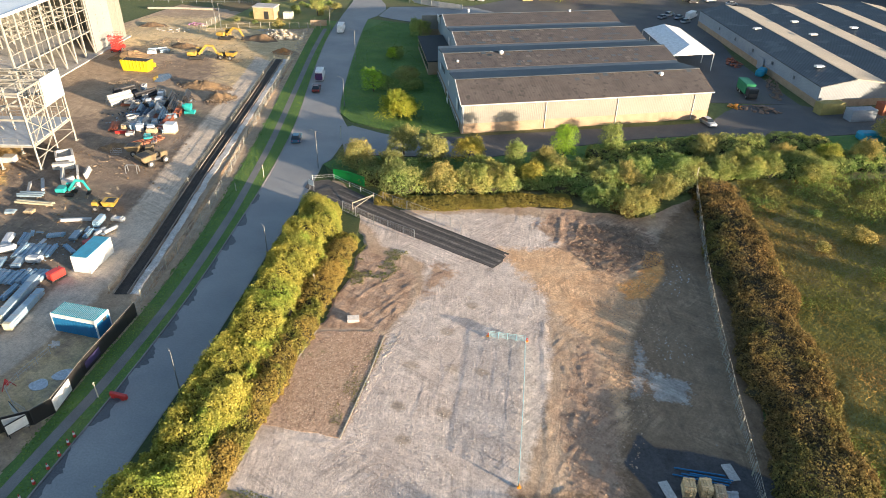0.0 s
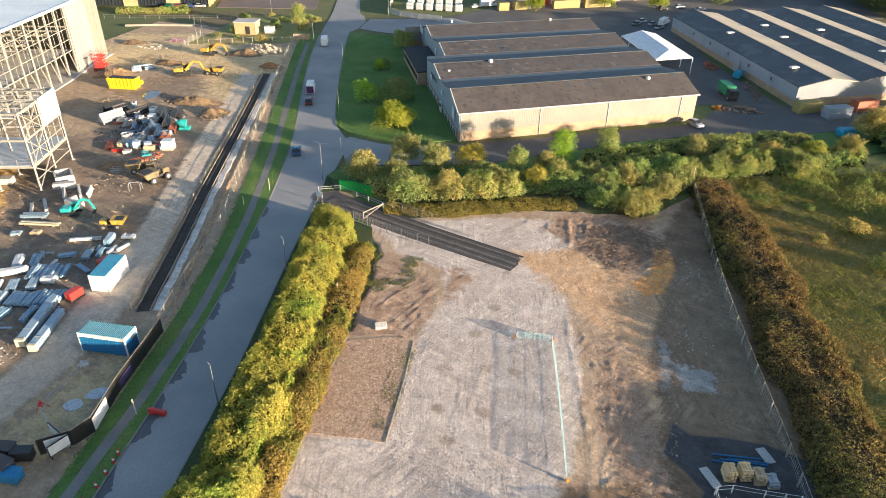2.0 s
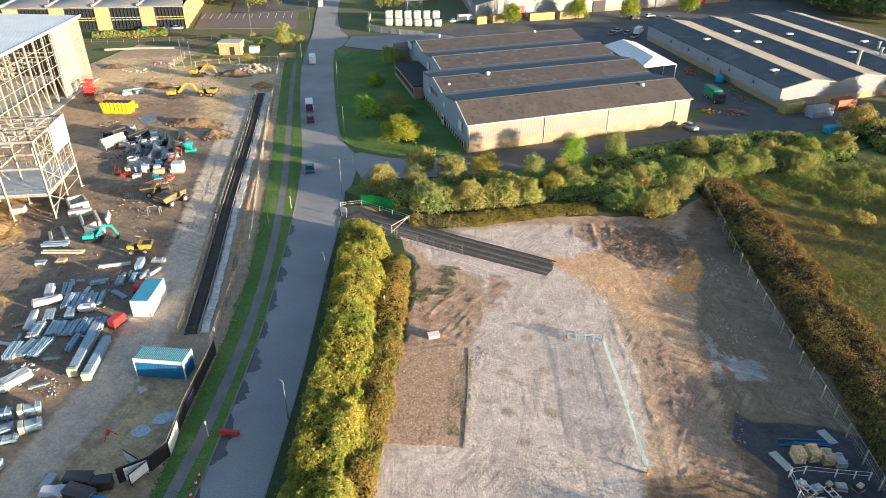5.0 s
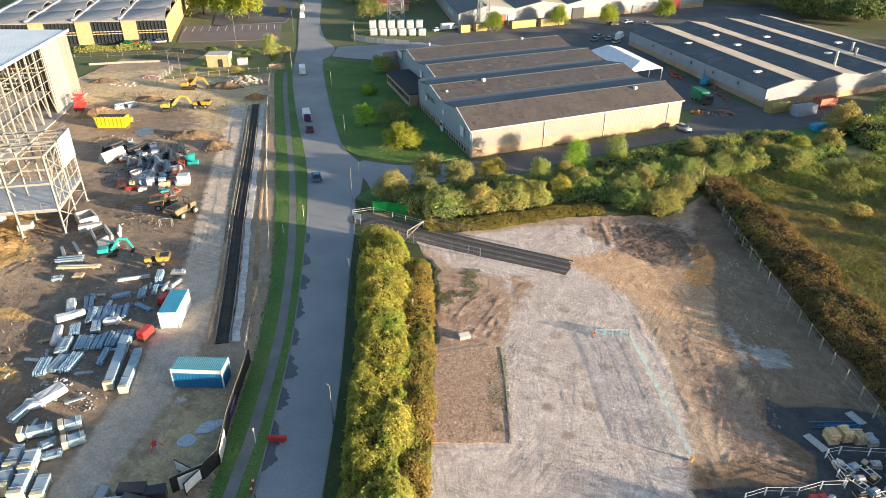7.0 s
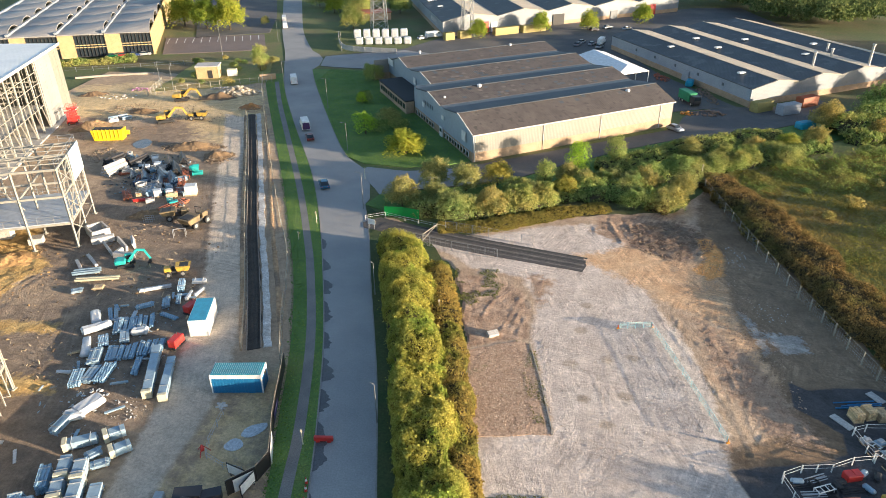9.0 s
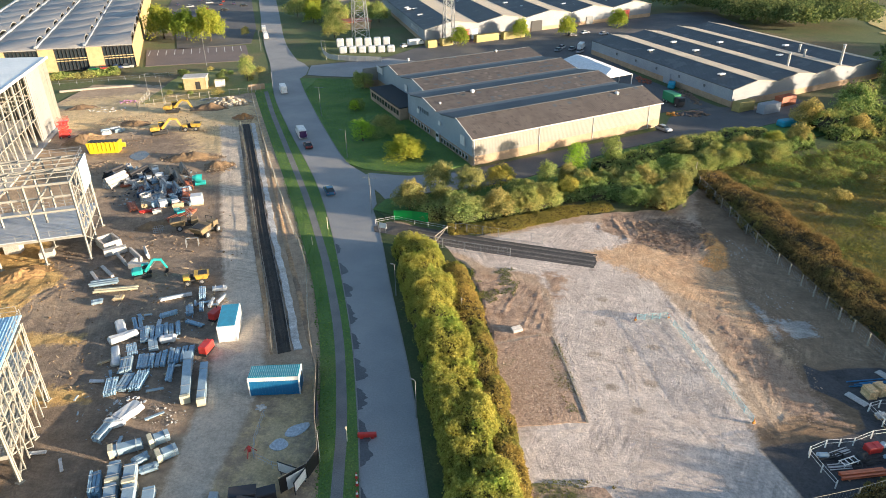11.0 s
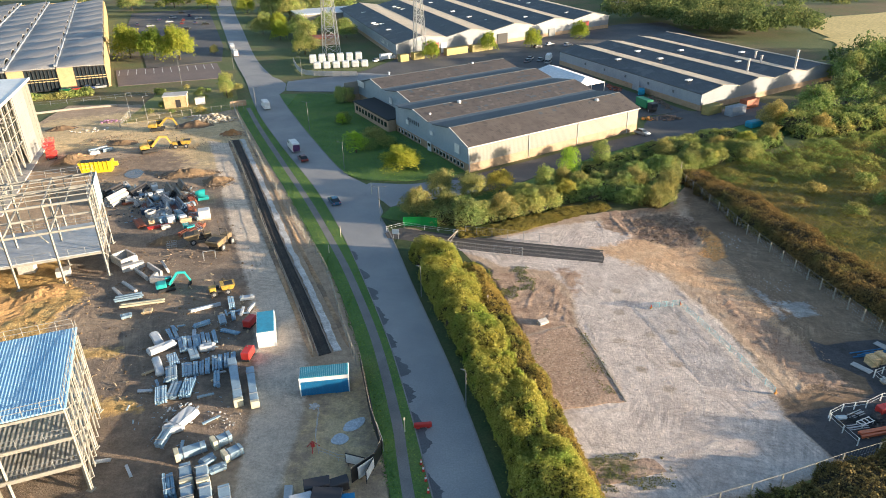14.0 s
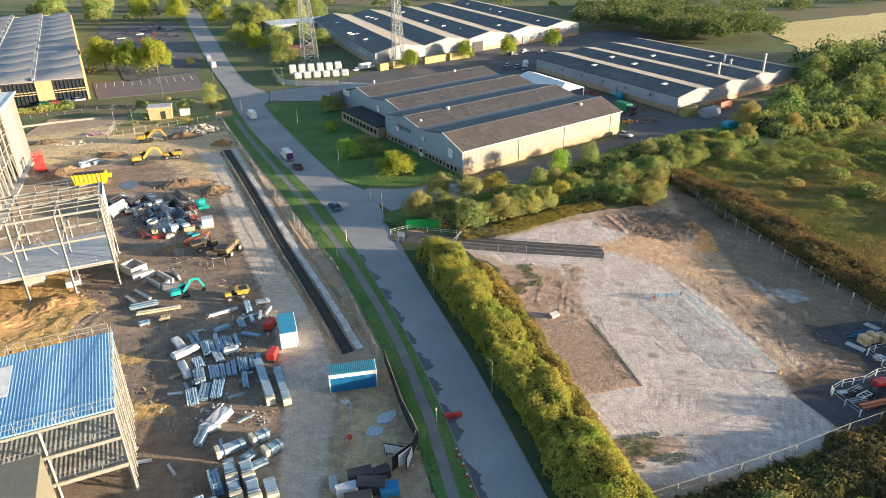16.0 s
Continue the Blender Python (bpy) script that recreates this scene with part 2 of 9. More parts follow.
def bar(bm, a, b, w, h):
    """Adds a square bar from a to b, w wide and h high."""
    a, b = Vector(a), Vector(b)
    d = b - a
    m = Matrix.Translation((a + b) / 2) @ d.to_track_quat("Y", "Z").to_matrix().to_4x4()
    bmesh.ops.create_cube(bm, size=1.0, matrix=m @ Matrix.Diagonal((w, d.length, h, 1)))
    return bm


def prism(bm, pts, z0, z1):
    """Adds an upright prism over the outline pts."""
    lo = [bm.verts.new((x, y, z0)) for x, y in pts]
    hi = [bm.verts.new((x, y, z1)) for x, y in pts]
    bm.faces.new(hi)
    bm.faces.new(lo[::-1])
    n = len(pts)
    for i in range(n):
        bm.faces.new((lo[i], lo[(i + 1) % n], hi[(i + 1) % n], hi[i]))
    return bm


def slab(bm, quad, thick):
    """Adds a plate whose upper face is the given quad, thickened downwards along its normal."""
    q = [Vector(p) for p in quad]
    n = (q[1] - q[0]).cross(q[2] - q[0]).normalized()
    n = n if n.z >= 0 else -n
    hi = [bm.verts.new(p) for p in q]
    lo = [bm.verts.new(p - n * thick) for p in q]
    bm.faces.new(hi)
    bm.faces.new(lo[::-1])
    for i in range(len(q)):
        bm.faces.new((lo[i], lo[(i + 1) % len(q)], hi[(i + 1) % len(q)], hi[i]))
    return bm


def wavy(pts, step, amount, seed):
    """The outline pts cut to short steps and pushed to and fro, for natural edges."""
    out, n = [], len(pts)
    for i in range(n):
        a, b = Vector(pts[i]), Vector(pts[(i + 1) % n])
        k = max(1, int((b - a).length / step))
        for j in range(k):
            p = a.lerp(b, j / k)
            v = noise.noise_vector(Vector((p.x * 0.35, p.y * 0.35, seed))) * amount + noise.noise_vector(Vector((p.x * 1.3, p.y * 1.3, seed + 9))) * amount * 0.4
            out.append((p.x + v.x, p.y + v.y))
    return out


def sheet(name, pts, top, material, label, category, step=0.0, amount=0.0, depth=0.25, seed=1):
    """A layer of the ground: outline pts, its surface at height top."""
    bm = prism(bmesh.new(), wavy(pts, step, amount, seed) if step else pts, top - depth, top)
    return solid(name, bm, material, label, category, kind="structure")


def ribbon(left, right):
    return list(left) + list(right)[::-1]


def smooth_line(pts, step=3.0):
    """Points along a smooth curve through pts."""
    out = []
    for i in range(len(pts) - 1):
        p0, p1, p2, p3 = (Vector(pts[max(0, min(len(pts) - 1, k))]) for k in (i - 1, i, i + 1, i + 2))
        k = max(1, int((p2 - p1).length / step))
        for j in range(k):
            t = j / k
            out.append(tuple(0.5 * (2 * p1 + (p2 - p0) * t + (2 * p0 - 5 * p1 + 4 * p2 - p3) * t * t + (3 * p1 - p0 - 3 * p2 + p3) * t ** 3)))
    return out + [tuple(pts[-1])]


def offset_line(pts, d):
    """The line pts moved sideways by d (to the right of its direction)."""
    out = []
    for i in range(len(pts)):
        a, b = Vector(pts[max(0, i - 1)]), Vector(pts[min(len(pts) - 1, i + 1)])
        t = (b - a).normalized()
        out.append((pts[i][0] + t.y * d, pts[i][1] - t.x * d))
    return out


def raw_mesh(name, verts, faces, material):
    me = bpy.data.meshes.new(name)
    me.from_pydata(verts, [], faces)
    me.materials.append(material)
    return me


def noise3(P, scale, seed):
    """Smooth value noise at many points in space, -1 to 1."""
    g = np.random.default_rng(seed).uniform(-1, 1, (32, 32, 32))
    q = P * scale + 640.0
    i = np.floor(q).astype(int)
    f = q - i
    f = f * f * (3 - 2 * f)
    out = 0.0
    for a in (0, 1):
        for b in (0, 1):
            for c in (0, 1):
                w = (f[:, 0] if a else 1 - f[:, 0]) * (f[:, 1] if b else 1 - f[:, 1]) * (f[:, 2] if c else 1 - f[:, 2])
                out = out + w * g[(i[:, 0] + a) % 32, (i[:, 1] + b) % 32, (i[:, 2] + c) % 32]
    return out


def clumps(P, size, seed):
    """Rounded tufts with sharp clefts between them, -1 (cleft) to 1, at three sizes."""
    return 1.0 - 1.5 * np.abs(noise3(P, 1 / size, seed)) - 0.9 * np.abs(noise3(P, 2.3 / size, seed + 1)) - 0.6 * np.abs(noise3(P, 5.2 / size, seed + 2))


def leaf_quads(p, nrm, size, rg):
    """Bent leaf clumps at the points p, facing about nrm."""
    n = len(p)
    nrm = nrm / np.linalg.norm(nrm, axis=1)[:, None]
    a = np.cross(nrm, rg.normal(size=(n, 3)))
    a /= np.linalg.norm(a, axis=1)[:, None]
    b = np.cross(nrm, a)
    s = size * (0.5 + rg.random(n) ** 1.6 * 1.1)
    a *= s[:, None]
    b *= (s * (0.4 + 0.4 * rg.random(n)))[:, None]
    bend = nrm * (s * 0.25)[:, None]
    return np.stack([p - a, p - b + bend, p + a, p + b + bend], 1).reshape(-1, 3)


def crown_mesh(name, centre, radii, count, size, material, seed, rough=0.34, clump=1.5):
    """A crown with an uneven outline: leaf clumps in a broken shell, thinner in the clefts, and sparse leaves inside."""
    rg = np.random.default_rng(seed)
    u = rg.normal(size=(count, 3))
    u /= np.linalg.norm(u, axis=1)[:, None]
    u[:, 2] = np.where(u[:, 2] < -0.55, -u[:, 2], u[:, 2])
    r = np.array(radii, float)
    base = u * r
    k = clumps(base, clump, seed + 5)
    wob = 0.90 + rough * k + 0.42 * noise3(base, 0.55 / clump, seed + 9)
    base = base * (1 + 0.22 * noise3(u, 0.9, seed + 11))[:, None]
    depth = 1 - 0.42 * rg.random(count) ** 2.2
    p = np.array(centre) + base * np.clip(wob, 0.3, 1.5)[:, None] * depth[:, None]
    stray = rg.random(count) < 0.05
    p[stray] += rg.normal(size=(stray.sum(), 3)) * 0.05 * r.mean()
    p[:, 2] = np.maximum(p[:, 2], 0.06)
    v = leaf_quads(p, u / r * r.mean() + rg.normal(size=(count, 3)) * 0.75 + np.array((0, 0, 0.25)), size, rg)
    return raw_mesh(name, v.tolist(), np.arange(count * 4).reshape(-1, 4).tolist(), material)


def trunk_mesh(name, height, radius, limbs, reach, seed):
    """Tapered trunk with limbs that rise outwards."""
    rng = random.Random(seed)
    bm = bmesh.new()
    pts = [Vector((rng.uniform(-0.1, 0.1) * k, rng.uniform(-0.1, 0.1) * k, height * k / 4)) for k in range(5)]
    for k in range(4):
        rod(bm, pts[k], pts[k + 1], radius * (1 - 0.18 * k), 8, radius * (1 - 0.18 * (k + 1)))
    for i in range(limbs):
        a = 2 * math.pi * (i + rng.random() * 0.5) / limbs
        s = pts[1].lerp(pts[4], rng.uniform(0.1, 0.95))
        e = s + Vector((math.cos(a) * reach * rng.uniform(0.6, 1), math.sin(a) * reach * rng.uniform(0.6, 1), reach * rng.uniform(0.4, 0.9)))
        rod(bm, s, e, radius * 0.45, 6, radius * 0.12)
        rod(bm, s.lerp(e, 0.5), e + Vector((rng.uniform(-1, 1), rng.uniform(-1, 1), 0.6)) * reach * 0.3, radius * 0.22, 5, radius * 0.06)
    return to_mesh(name, bm, M_BARK)


def make_tree(name, label, width, height, low, material, count, size, seed, category="tree", group="", clump=1.5, rough=0.34):
    ob = empty(name, Matrix(), label, category, group)
    part("trunk", trunk_mesh("trunk", height * 0.72, max(0.06, height * 0.025), 7, width * 0.32, seed), None, ob)
    part("crown", crown_mesh("crown", (0, 0, (low + height) / 2 - 0.04 * height), (width / 2, width / 2, (height - low) * 0.54), count, size, material, seed, rough, clump), None, ob)
    return ob


ICO = bmesh.new()
bmesh.ops.create_icosphere(ICO, subdivisions=1, radius=0.5)
ICO.verts.index_update()
ICO_V = np.array([tuple(v.co) for v in ICO.verts])
ICO_F = np.array([[v.index for v in f.verts] for f in ICO.faces])
ICO.free()


def rocks(name, x, y, rx, ry, n, lo, hi, material, label, seed, pile=0.0, long=1.0, ground=0.03):
    """Loose broken lumps lying together, too many to count; pile heaps them up in the middle."""
    rg = np.random.default_rng(seed)
    a, d = rg.uniform(0, 6.283, n), rg.random(n) ** 0.55
    s = lo + (hi - lo) * rg.random(n) ** 2
    size = np.stack([s * long, s * rg.uniform(0.45, 1, n), s * rg.uniform(0.3, 0.6, n)], 1)
    v = ICO_V[None] * (1 + 0.35 * rg.uniform(-1, 1, (n, len(ICO_V), 1))) * size[:, None, :]
    tip, yaw = rg.uniform(-0.5, 0.5, n), rg.uniform(0, 6.283, n)
    ct, st, cy, sy = np.cos(tip)[:, None], np.sin(tip)[:, None], np.cos(yaw)[:, None], np.sin(yaw)[:, None]
    vx, vy, vz = v[..., 0] * ct - v[..., 2] * st, v[..., 1], v[..., 0] * st + v[..., 2] * ct
    px, py = np.cos(a) * rx * d, np.sin(a) * ry * d
    z = size[:, 2] * 0.2 + pile * np.clip(1 - d, 0, 1) * rg.uniform(0.6, 1.0, n)
    out = np.stack([vx * cy - vy * sy + px[:, None], vx * sy + vy * cy + py[:, None], vz + z[:, None]], -1).reshape(-1, 3)
    faces = (ICO_F[None] + (np.arange(n) * len(ICO_V))[:, None, None]).reshape(-1, 3)
    ob = solid(name, raw_mesh(name, out.tolist(), faces.tolist(), material), None, label, "rubble", kind="stuff")
    ob.matrix_world = Matrix.Translation((x, y, ground))
    return ob


def inside_depth(poly, X, Y):
    """How far inside (plus) or outside (minus) the outline each point lies."""
    p = np.array(poly, float)
    q = np.roll(p, -1, 0)
    best, odd = np.full(X.shape, 1e9), np.zeros(X.shape, bool)
    for (ax, ay), (bx, by) in zip(p, q):
        dx, dy = bx - ax, by - ay
        t = np.clip(((X - ax) * dx + (Y - ay) * dy) / max(1e-9, dx * dx + dy * dy), 0, 1)
        best = np.minimum(best, (X - ax - t * dx) ** 2 + (Y - ay - t * dy) ** 2)
        if ay != by:
            odd ^= ((ay > Y) != (by > Y)) & (X < ax + (Y - ay) * dx / dy)
    return np.where(odd, 1, -1) * np.sqrt(best)


def soft_noise(X, Y, scale, seed):
    """Smooth value noise over the plan, -1 to 1."""
    rg = np.random.default_rng(seed)
    g = rg.uniform(-1, 1, (256, 256))
    u, v = X * scale + 1000.0, Y * scale + 1000.0
    i, j = np.floor(u).astype(int), np.floor(v).astype(int)
    fu, fv = u - i, v - j
    fu, fv = fu * fu * (3 - 2 * fu), fv * fv * (3 - 2 * fv)
    at = lambda a, b: g[a % 256, b % 256]
    return (at(i, j) * (1 - fu) + at(i + 1, j) * fu) * (1 - fv) + (at(i, j + 1) * (1 - fu) + at(i + 1, j + 1) * fu) * fv


def layered(name, base, layers, streaks, bump=0.9, rough=0.92):
    """Bare ground: covers laid over one another with ragged edges, wheel and bucket marks, grit."""
    m, nt, bsdf, ln = mat_nodes(name)
    coord = nt.nodes.new("ShaderNodeNewGeometry").outputs["Position"]
    edge = noise_out(nt, coord, 0.55, 10.0, 0.72)
    col = ramp_mix(nt, noise_out(nt, coord, 0.14, 8.0, 0.65), base[0], base[1])
    for k, (attr, c1, c2, scale, ragged) in enumerate(layers):
        at = nt.nodes.new("ShaderNodeAttribute")
        at.attribute_name = attr
        mad = nt.nodes.new("ShaderNodeMath")
        mad.operation = "MULTIPLY_ADD"
        ln.new(edge if k % 2 else noise_out(nt, coord, 0.4 + 0.1 * k, 10.0, 0.72), mad.inputs[0])
        mad.inputs[1].default_value, mad.inputs[2].default_value = ragged * 2.4, -ragged * 1.2
        total = nt.nodes.new("ShaderNodeMath")
        total.operation = "ADD"
        ln.new(mad.outputs[0], total.inputs[0])
        ln.new(at.outputs["Fac"], total.inputs[1])
        col = mix_rgb(nt, "MIX", ramp_mix(nt, total.outputs[0], (0, 0, 0), (1, 1, 1), 0.32, 0.68), col, ramp_mix(nt, noise_out(nt, coord, scale, 8.0, 0.66), c1, c2))
    col = mix_rgb(nt, "MULTIPLY", 1.0, col, ramp_mix(nt, noise_out(nt, coord, 0.7, 9.0, 0.7), (0.80, 0.79, 0.78), (1.18, 1.18, 1.17), 0.34, 0.66))
    height = noise_out(nt, coord, 3.2, 7.0, 0.75)
    col = mix_rgb(nt, "MULTIPLY", 1.0, col, ramp_mix(nt, height, (0.72,) * 3, (1.28,) * 3, 0.3, 0.7))
    for k, (turn, amount) in enumerate(streaks):
        st = noise_out(nt, coord, 1.0, 5.0, 0.65, (0.22, 1.9, 1.0), turn, 0.5)
        where = ramp_mix(nt, noise_out(nt, coord, 0.09 + 0.03 * k, 3.0, 0.6), (0, 0, 0), (1, 1, 1), 0.50, 0.60)
        tone = mix_rgb(nt, "MIX", where, (1.0, 1.0, 1.0), ramp_mix(nt, st, (1 - amount,) * 3, (1 + amount,) * 3, 0.36, 0.64))
        col = mix_rgb(nt, "MULTIPLY", 1.0, col, tone)
    ln.new(col, bsdf.inputs["Base Color"])
    bsdf.inputs["Roughness"].default_value = rough
    b = nt.nodes.new("ShaderNodeBump")
    b.inputs["Strength"].default_value, b.inputs["Distance"].default_value = bump, 0.22
    ln.new(height, b.inputs["Height"])
    ln.new(b.outputs[0], bsdf.inputs["Normal"])
    return m


def bare_ground(x0, x1, y0, y1, step, covers, outline, relief, material, pieces, top=0.035, cap=0.06, rough=None, marks=()):
    """An uneven sheet of bare ground, cut into pieces by the cover that rules there; covers: {name: (outline, width)}."""
    xs, ys = np.arange(x0, x1 + step, step), np.arange(y0, y1 + step, step)
    X, Y = np.meshgrid(xs, ys)
    lift = sum(a * soft_noise(X, Y, f, 70 + i) for i, (f, a) in enumerate(relief))
    W = {k: np.clip(0.5 + np.max([inside_depth(p, X, Y) for p in polys], 0) / width, 0, 1) for k, (polys, width) in covers.items()}
    keep = inside_depth(outline, X, Y) + 0.8 * soft_noise(X, Y, 0.4, 9)
    if rough:
        fine = sum(a * (1 - 2 * np.abs(soft_noise(X, Y, f, 90 + i))) for i, (f, a) in enumerate(((0.55, 0.022), (1.2, 0.02), (2.1, 0.014))))
        lift = lift + fine * (0.25 + sum(k * W[c] for c, k in rough.items()))
    for line, width, height in marks:
        pts = smooth_line(line, 0.5)
        px, py = [q[0] for q in pts], [q[1] for q in pts]
        near = (X > min(px) - 2) & (X < max(px) + 2) & (Y > min(py) - 2) & (Y < max(py) + 2)
        xs_, ys_ = X[near], Y[near]
        d = np.full(xs_.shape, 9.0)
        for (ax, ay), (bx, by) in zip(pts, pts[1:]):
            t = np.clip(((xs_ - ax) * (bx - ax) + (ys_ - ay) * (by - ay)) / max(1e-6, (bx - ax) ** 2 + (by - ay) ** 2), 0, 1)
            d = np.minimum(d, np.hypot(xs_ - ax - t * (bx - ax), ys_ - ay - t * (by - ay)))
        e = np.minimum(np.hypot(xs_ - px[0], ys_ - py[0]), np.hypot(xs_ - px[-1], ys_ - py[-1]))
        lift[near] += height * np.clip(1 - (d / width) ** 2, 0, 1) * np.clip(e / 1.2, 0, 1) * (0.7 + 0.6 * soft_noise(xs_, ys_, 0.9, 33))
    Z = np.clip(top + lift, 0.0, cap)
    Z = np.where(keep < 0.5, np.minimum(Z, 0.0) - 0.12, Z)
    ny, nx = X.shape
    idx = np.arange(nx * ny).reshape(ny, nx)
    quads = np.stack([idx[:-1, :-1], idx[:-1, 1:], idx[1:, 1:], idx[1:, :-1]], -1).reshape(-1, 4)
    inside = (keep.ravel()[quads].max(1) > -0.3)
    rule = np.zeros(nx * ny, int)
    for i, (cover, *_rest) in enumerate(pieces):
        if cover:
            rule = np.where(W[cover].ravel() > 0.5, i, rule)
    rq = rule[quads[:, 0]]
    P = np.stack([X, Y, Z], -1).reshape(-1, 3)
    for i, (cover, nm, label, cat) in enumerate(pieces):
        f = quads[inside & (rq == i)]
        used_v, inv = np.unique(f, return_inverse=True)
        me = bpy.data.meshes.new(nm)
        me.from_pydata(P[used_v].tolist(), [], inv.reshape(-1, 4).tolist())
        for k, w in W.items():
            me.attributes.new(k, "FLOAT", "POINT").data.foreach_set("value", w.ravel()[used_v].astype(np.float32))
        me.materials.append(material)
        me.shade_smooth()
        solid(nm, me, None, label, cat, kind="structure")

def fan(x, y, turn, spread, n, length, gap, seed, width=0.22, height=0.05):
    """Side-by-side curved strokes, as a bucket or a track leaves them: (line, width, height) each."""
    rg = random.Random(seed)
    out = []
    for i in range(n):
        a = radians(turn + spread * (i / max(1, n - 1) - 0.5) + rg.uniform(-9, 9))
        o = (i - (n - 1) / 2) * gap * rg.uniform(0.8, 1.2)
        cx, cy = x - math.sin(radians(turn)) * o + rg.uniform(-0.5, 0.5), y + math.cos(radians(turn)) * o + rg.uniform(-0.5, 0.5)
        hl = length * rg.uniform(0.2, 0.55)
        bow = rg.uniform(-0.5, 0.5)
        out.append(([(cx - math.cos(a) * hl, cy - math.sin(a) * hl), (cx - math.sin(a) * bow, cy + math.cos(a) * bow), (cx + math.cos(a) * hl, cy + math.sin(a) * hl)], width * rg.uniform(0.7, 1.4), height * rg.uniform(0.4, 1.2)))
    return out


# ---- ground, roads and yards ----
ROAD_L = smooth_line([(-9, -30), (-15.5, 10), (-19.9, 40), (-21.5, 50.5), (-24.4, 66.3), (-28.6, 84), (-32.7, 99.7), (-37.1, 114.6), (-42.3, 129.8), (-52.9, 157.2),
                      (-64.4, 189), (-73.0, 217.9), (-79, 240), (-92.5, 283.5), (-114, 360), (-145, 472), (-178, 600)])
ROAD_R = smooth_line([(-2, -30), (-8.6, 10), (-13.0, 38), (-15.7, 55.6), (-17.8, 66.7), (-20.7, 81), (-23.4, 95.5), (-25.0, 103), (-26.5, 109)])
ROAD_R2 = smooth_line([(-34.6, 134), (-38, 141.5), (-47.9, 169), (-58.3, 200), (-63.0, 216)])
ROAD_R3 = smooth_line([(-70, 245), (-83.5, 284), (-104, 360), (-134, 472), (-166, 600)])

gx = [-3000, -900, -400, -200, 0, 200, 500, 1000, 3000]
gy = [-1500, -400, -100, 50, 200, 400, 700, 1200, 4500]
ground = solid("ground", raw_mesh("ground", [(x, y, -0.10) for y in gy for x in gx],
               [(j * 9 + i, j * 9 + i + 1, (j + 1) * 9 + i + 1, (j + 1) * 9 + i) for j in range(8) for i in range(8)], M_GROUND),
               None, "rough ground with weeds and bare earth", "ground", kind="structure")

road_pts = ribbon(ROAD_L, ROAD_R + [(-26, 112), (-27.5, 121)] + [(-29.5, 127)] + ROAD_R2 + [(-62, 222), (-63, 232), (-66, 239)] + ROAD_R3)
sheet("road", road_pts, 0.02, M_ASPHALT, "worn grey asphalt estate road", "road")
# Shade along the warehouse front is put into this road's darker asphalt.
sheet("side_road", [(-27.2, 119.5), (-24.5, 114.5), (-20, 116), (-8, 119.5), (1.4, 123), (13.1, 132), (27, 142), (40, 149.5), (55, 153), (77, 165), (92, 176), (88, 186), (69, 176), (63, 178),
          (50, 173), (46, 166.5), (42.5, 158), (18, 144.5), (-5.5, 131.2), (-12, 128.5), (-20.6, 126.6), (-29.2, 128.5), (-31, 126)], 0.028, M_YARD, "asphalt side road beside the warehouse, coloured dark for its shade", "road")
sheet("yard", [(-61.5, 221), (-55, 219), (-38, 216), (14, 243), (43, 172), (63, 178), (50, 214), (44, 252), (62, 262), (120, 300), (118, 352), (94, 349), (-22, 274), (-36, 250), (-63, 236)],
      0.024, M_YARD, "grey asphalt factory yard", "yard")
sheet("junction_mouth", [(-27.2, 119.5), (-24.5, 114.6), (-20, 116.1), (-8, 119.6), (-3, 122), (-8, 128), (-12, 128.4), (-20.6, 126.5), (-29.2, 128.4), (-31, 126)], 0.036, M_ASPHALT, "worn grey asphalt at the mouth of the side road", "road", 2.0, 0.5)
sheet("yard_mouth", [(-61.5, 221.2), (-55, 219.2), (-38, 216.4), (-26, 226), (-22, 240), (-36, 247), (-63, 235.6)], 0.034, M_ASPHALT, "worn grey asphalt at the yard entrance", "road", 2.0, 0.5)
sheet("car_park", [(-124, 237), (-88, 246), (-98, 276), (-136, 267)], 0.03, surface("car_park_asphalt", (0.15, 0.12, 0.11), (0.19, 0.15, 0.135), 0.1, 4.0, 0.9, 0.2, 0.02),
      "faded reddish asphalt car park", "car park")
sheet("upper_car_park", [(-124, 268), (-97, 280), (-105, 318), (-118, 362), (-150, 470), (-195, 455), (-172, 380), (-148, 330)], 0.03, M_YARD, "grey asphalt car park of the office block", "car park")

# verges, footpath and kerbs along the road
VERGE_OUT = smooth_line([(-14, -30), (-20, 10), (-24.2, 40), (-25.8, 49.4), (-28.8, 66.1), (-33.4, 84), (-38.5, 99.4), (-44, 116), (-53, 141), (-62, 166), (-70.5, 190), (-76.5, 208)])
cut = [p for p in ROAD_L if p[1] < 211]
sheet("verge", ribbon(VERGE_OUT, offset_line(cut, -0.15)), 0.10, M_GRASS, "mown green grass verge beside the road", "verge")
path_c = smooth_line([(-12.5, -30), (-18.8, 10), (-22.3, 40), (-23.3, 49.5), (-26.2, 66.2), (-30.4, 83), (-34.0, 95.2), (-41.2, 117.2), (-52.4, 148.3), (-62, 175), (-70, 199)])
sheet("footpath", ribbon(offset_line(path_c, -0.62), offset_line(path_c, 0.62)), 0.114, M_PATH, "narrow worn asphalt footpath in the verge", "footpath")


def kerb(line, side, name="kerb"):
    bm = prism(bmesh.new(), ribbon(offset_line(line, 0.0), offset_line(line, side * 0.16)), -0.1, 0.125)
    return solid(name, bm, M_KERB, "weathered concrete kerb along the road", "kerb", kind="structure")


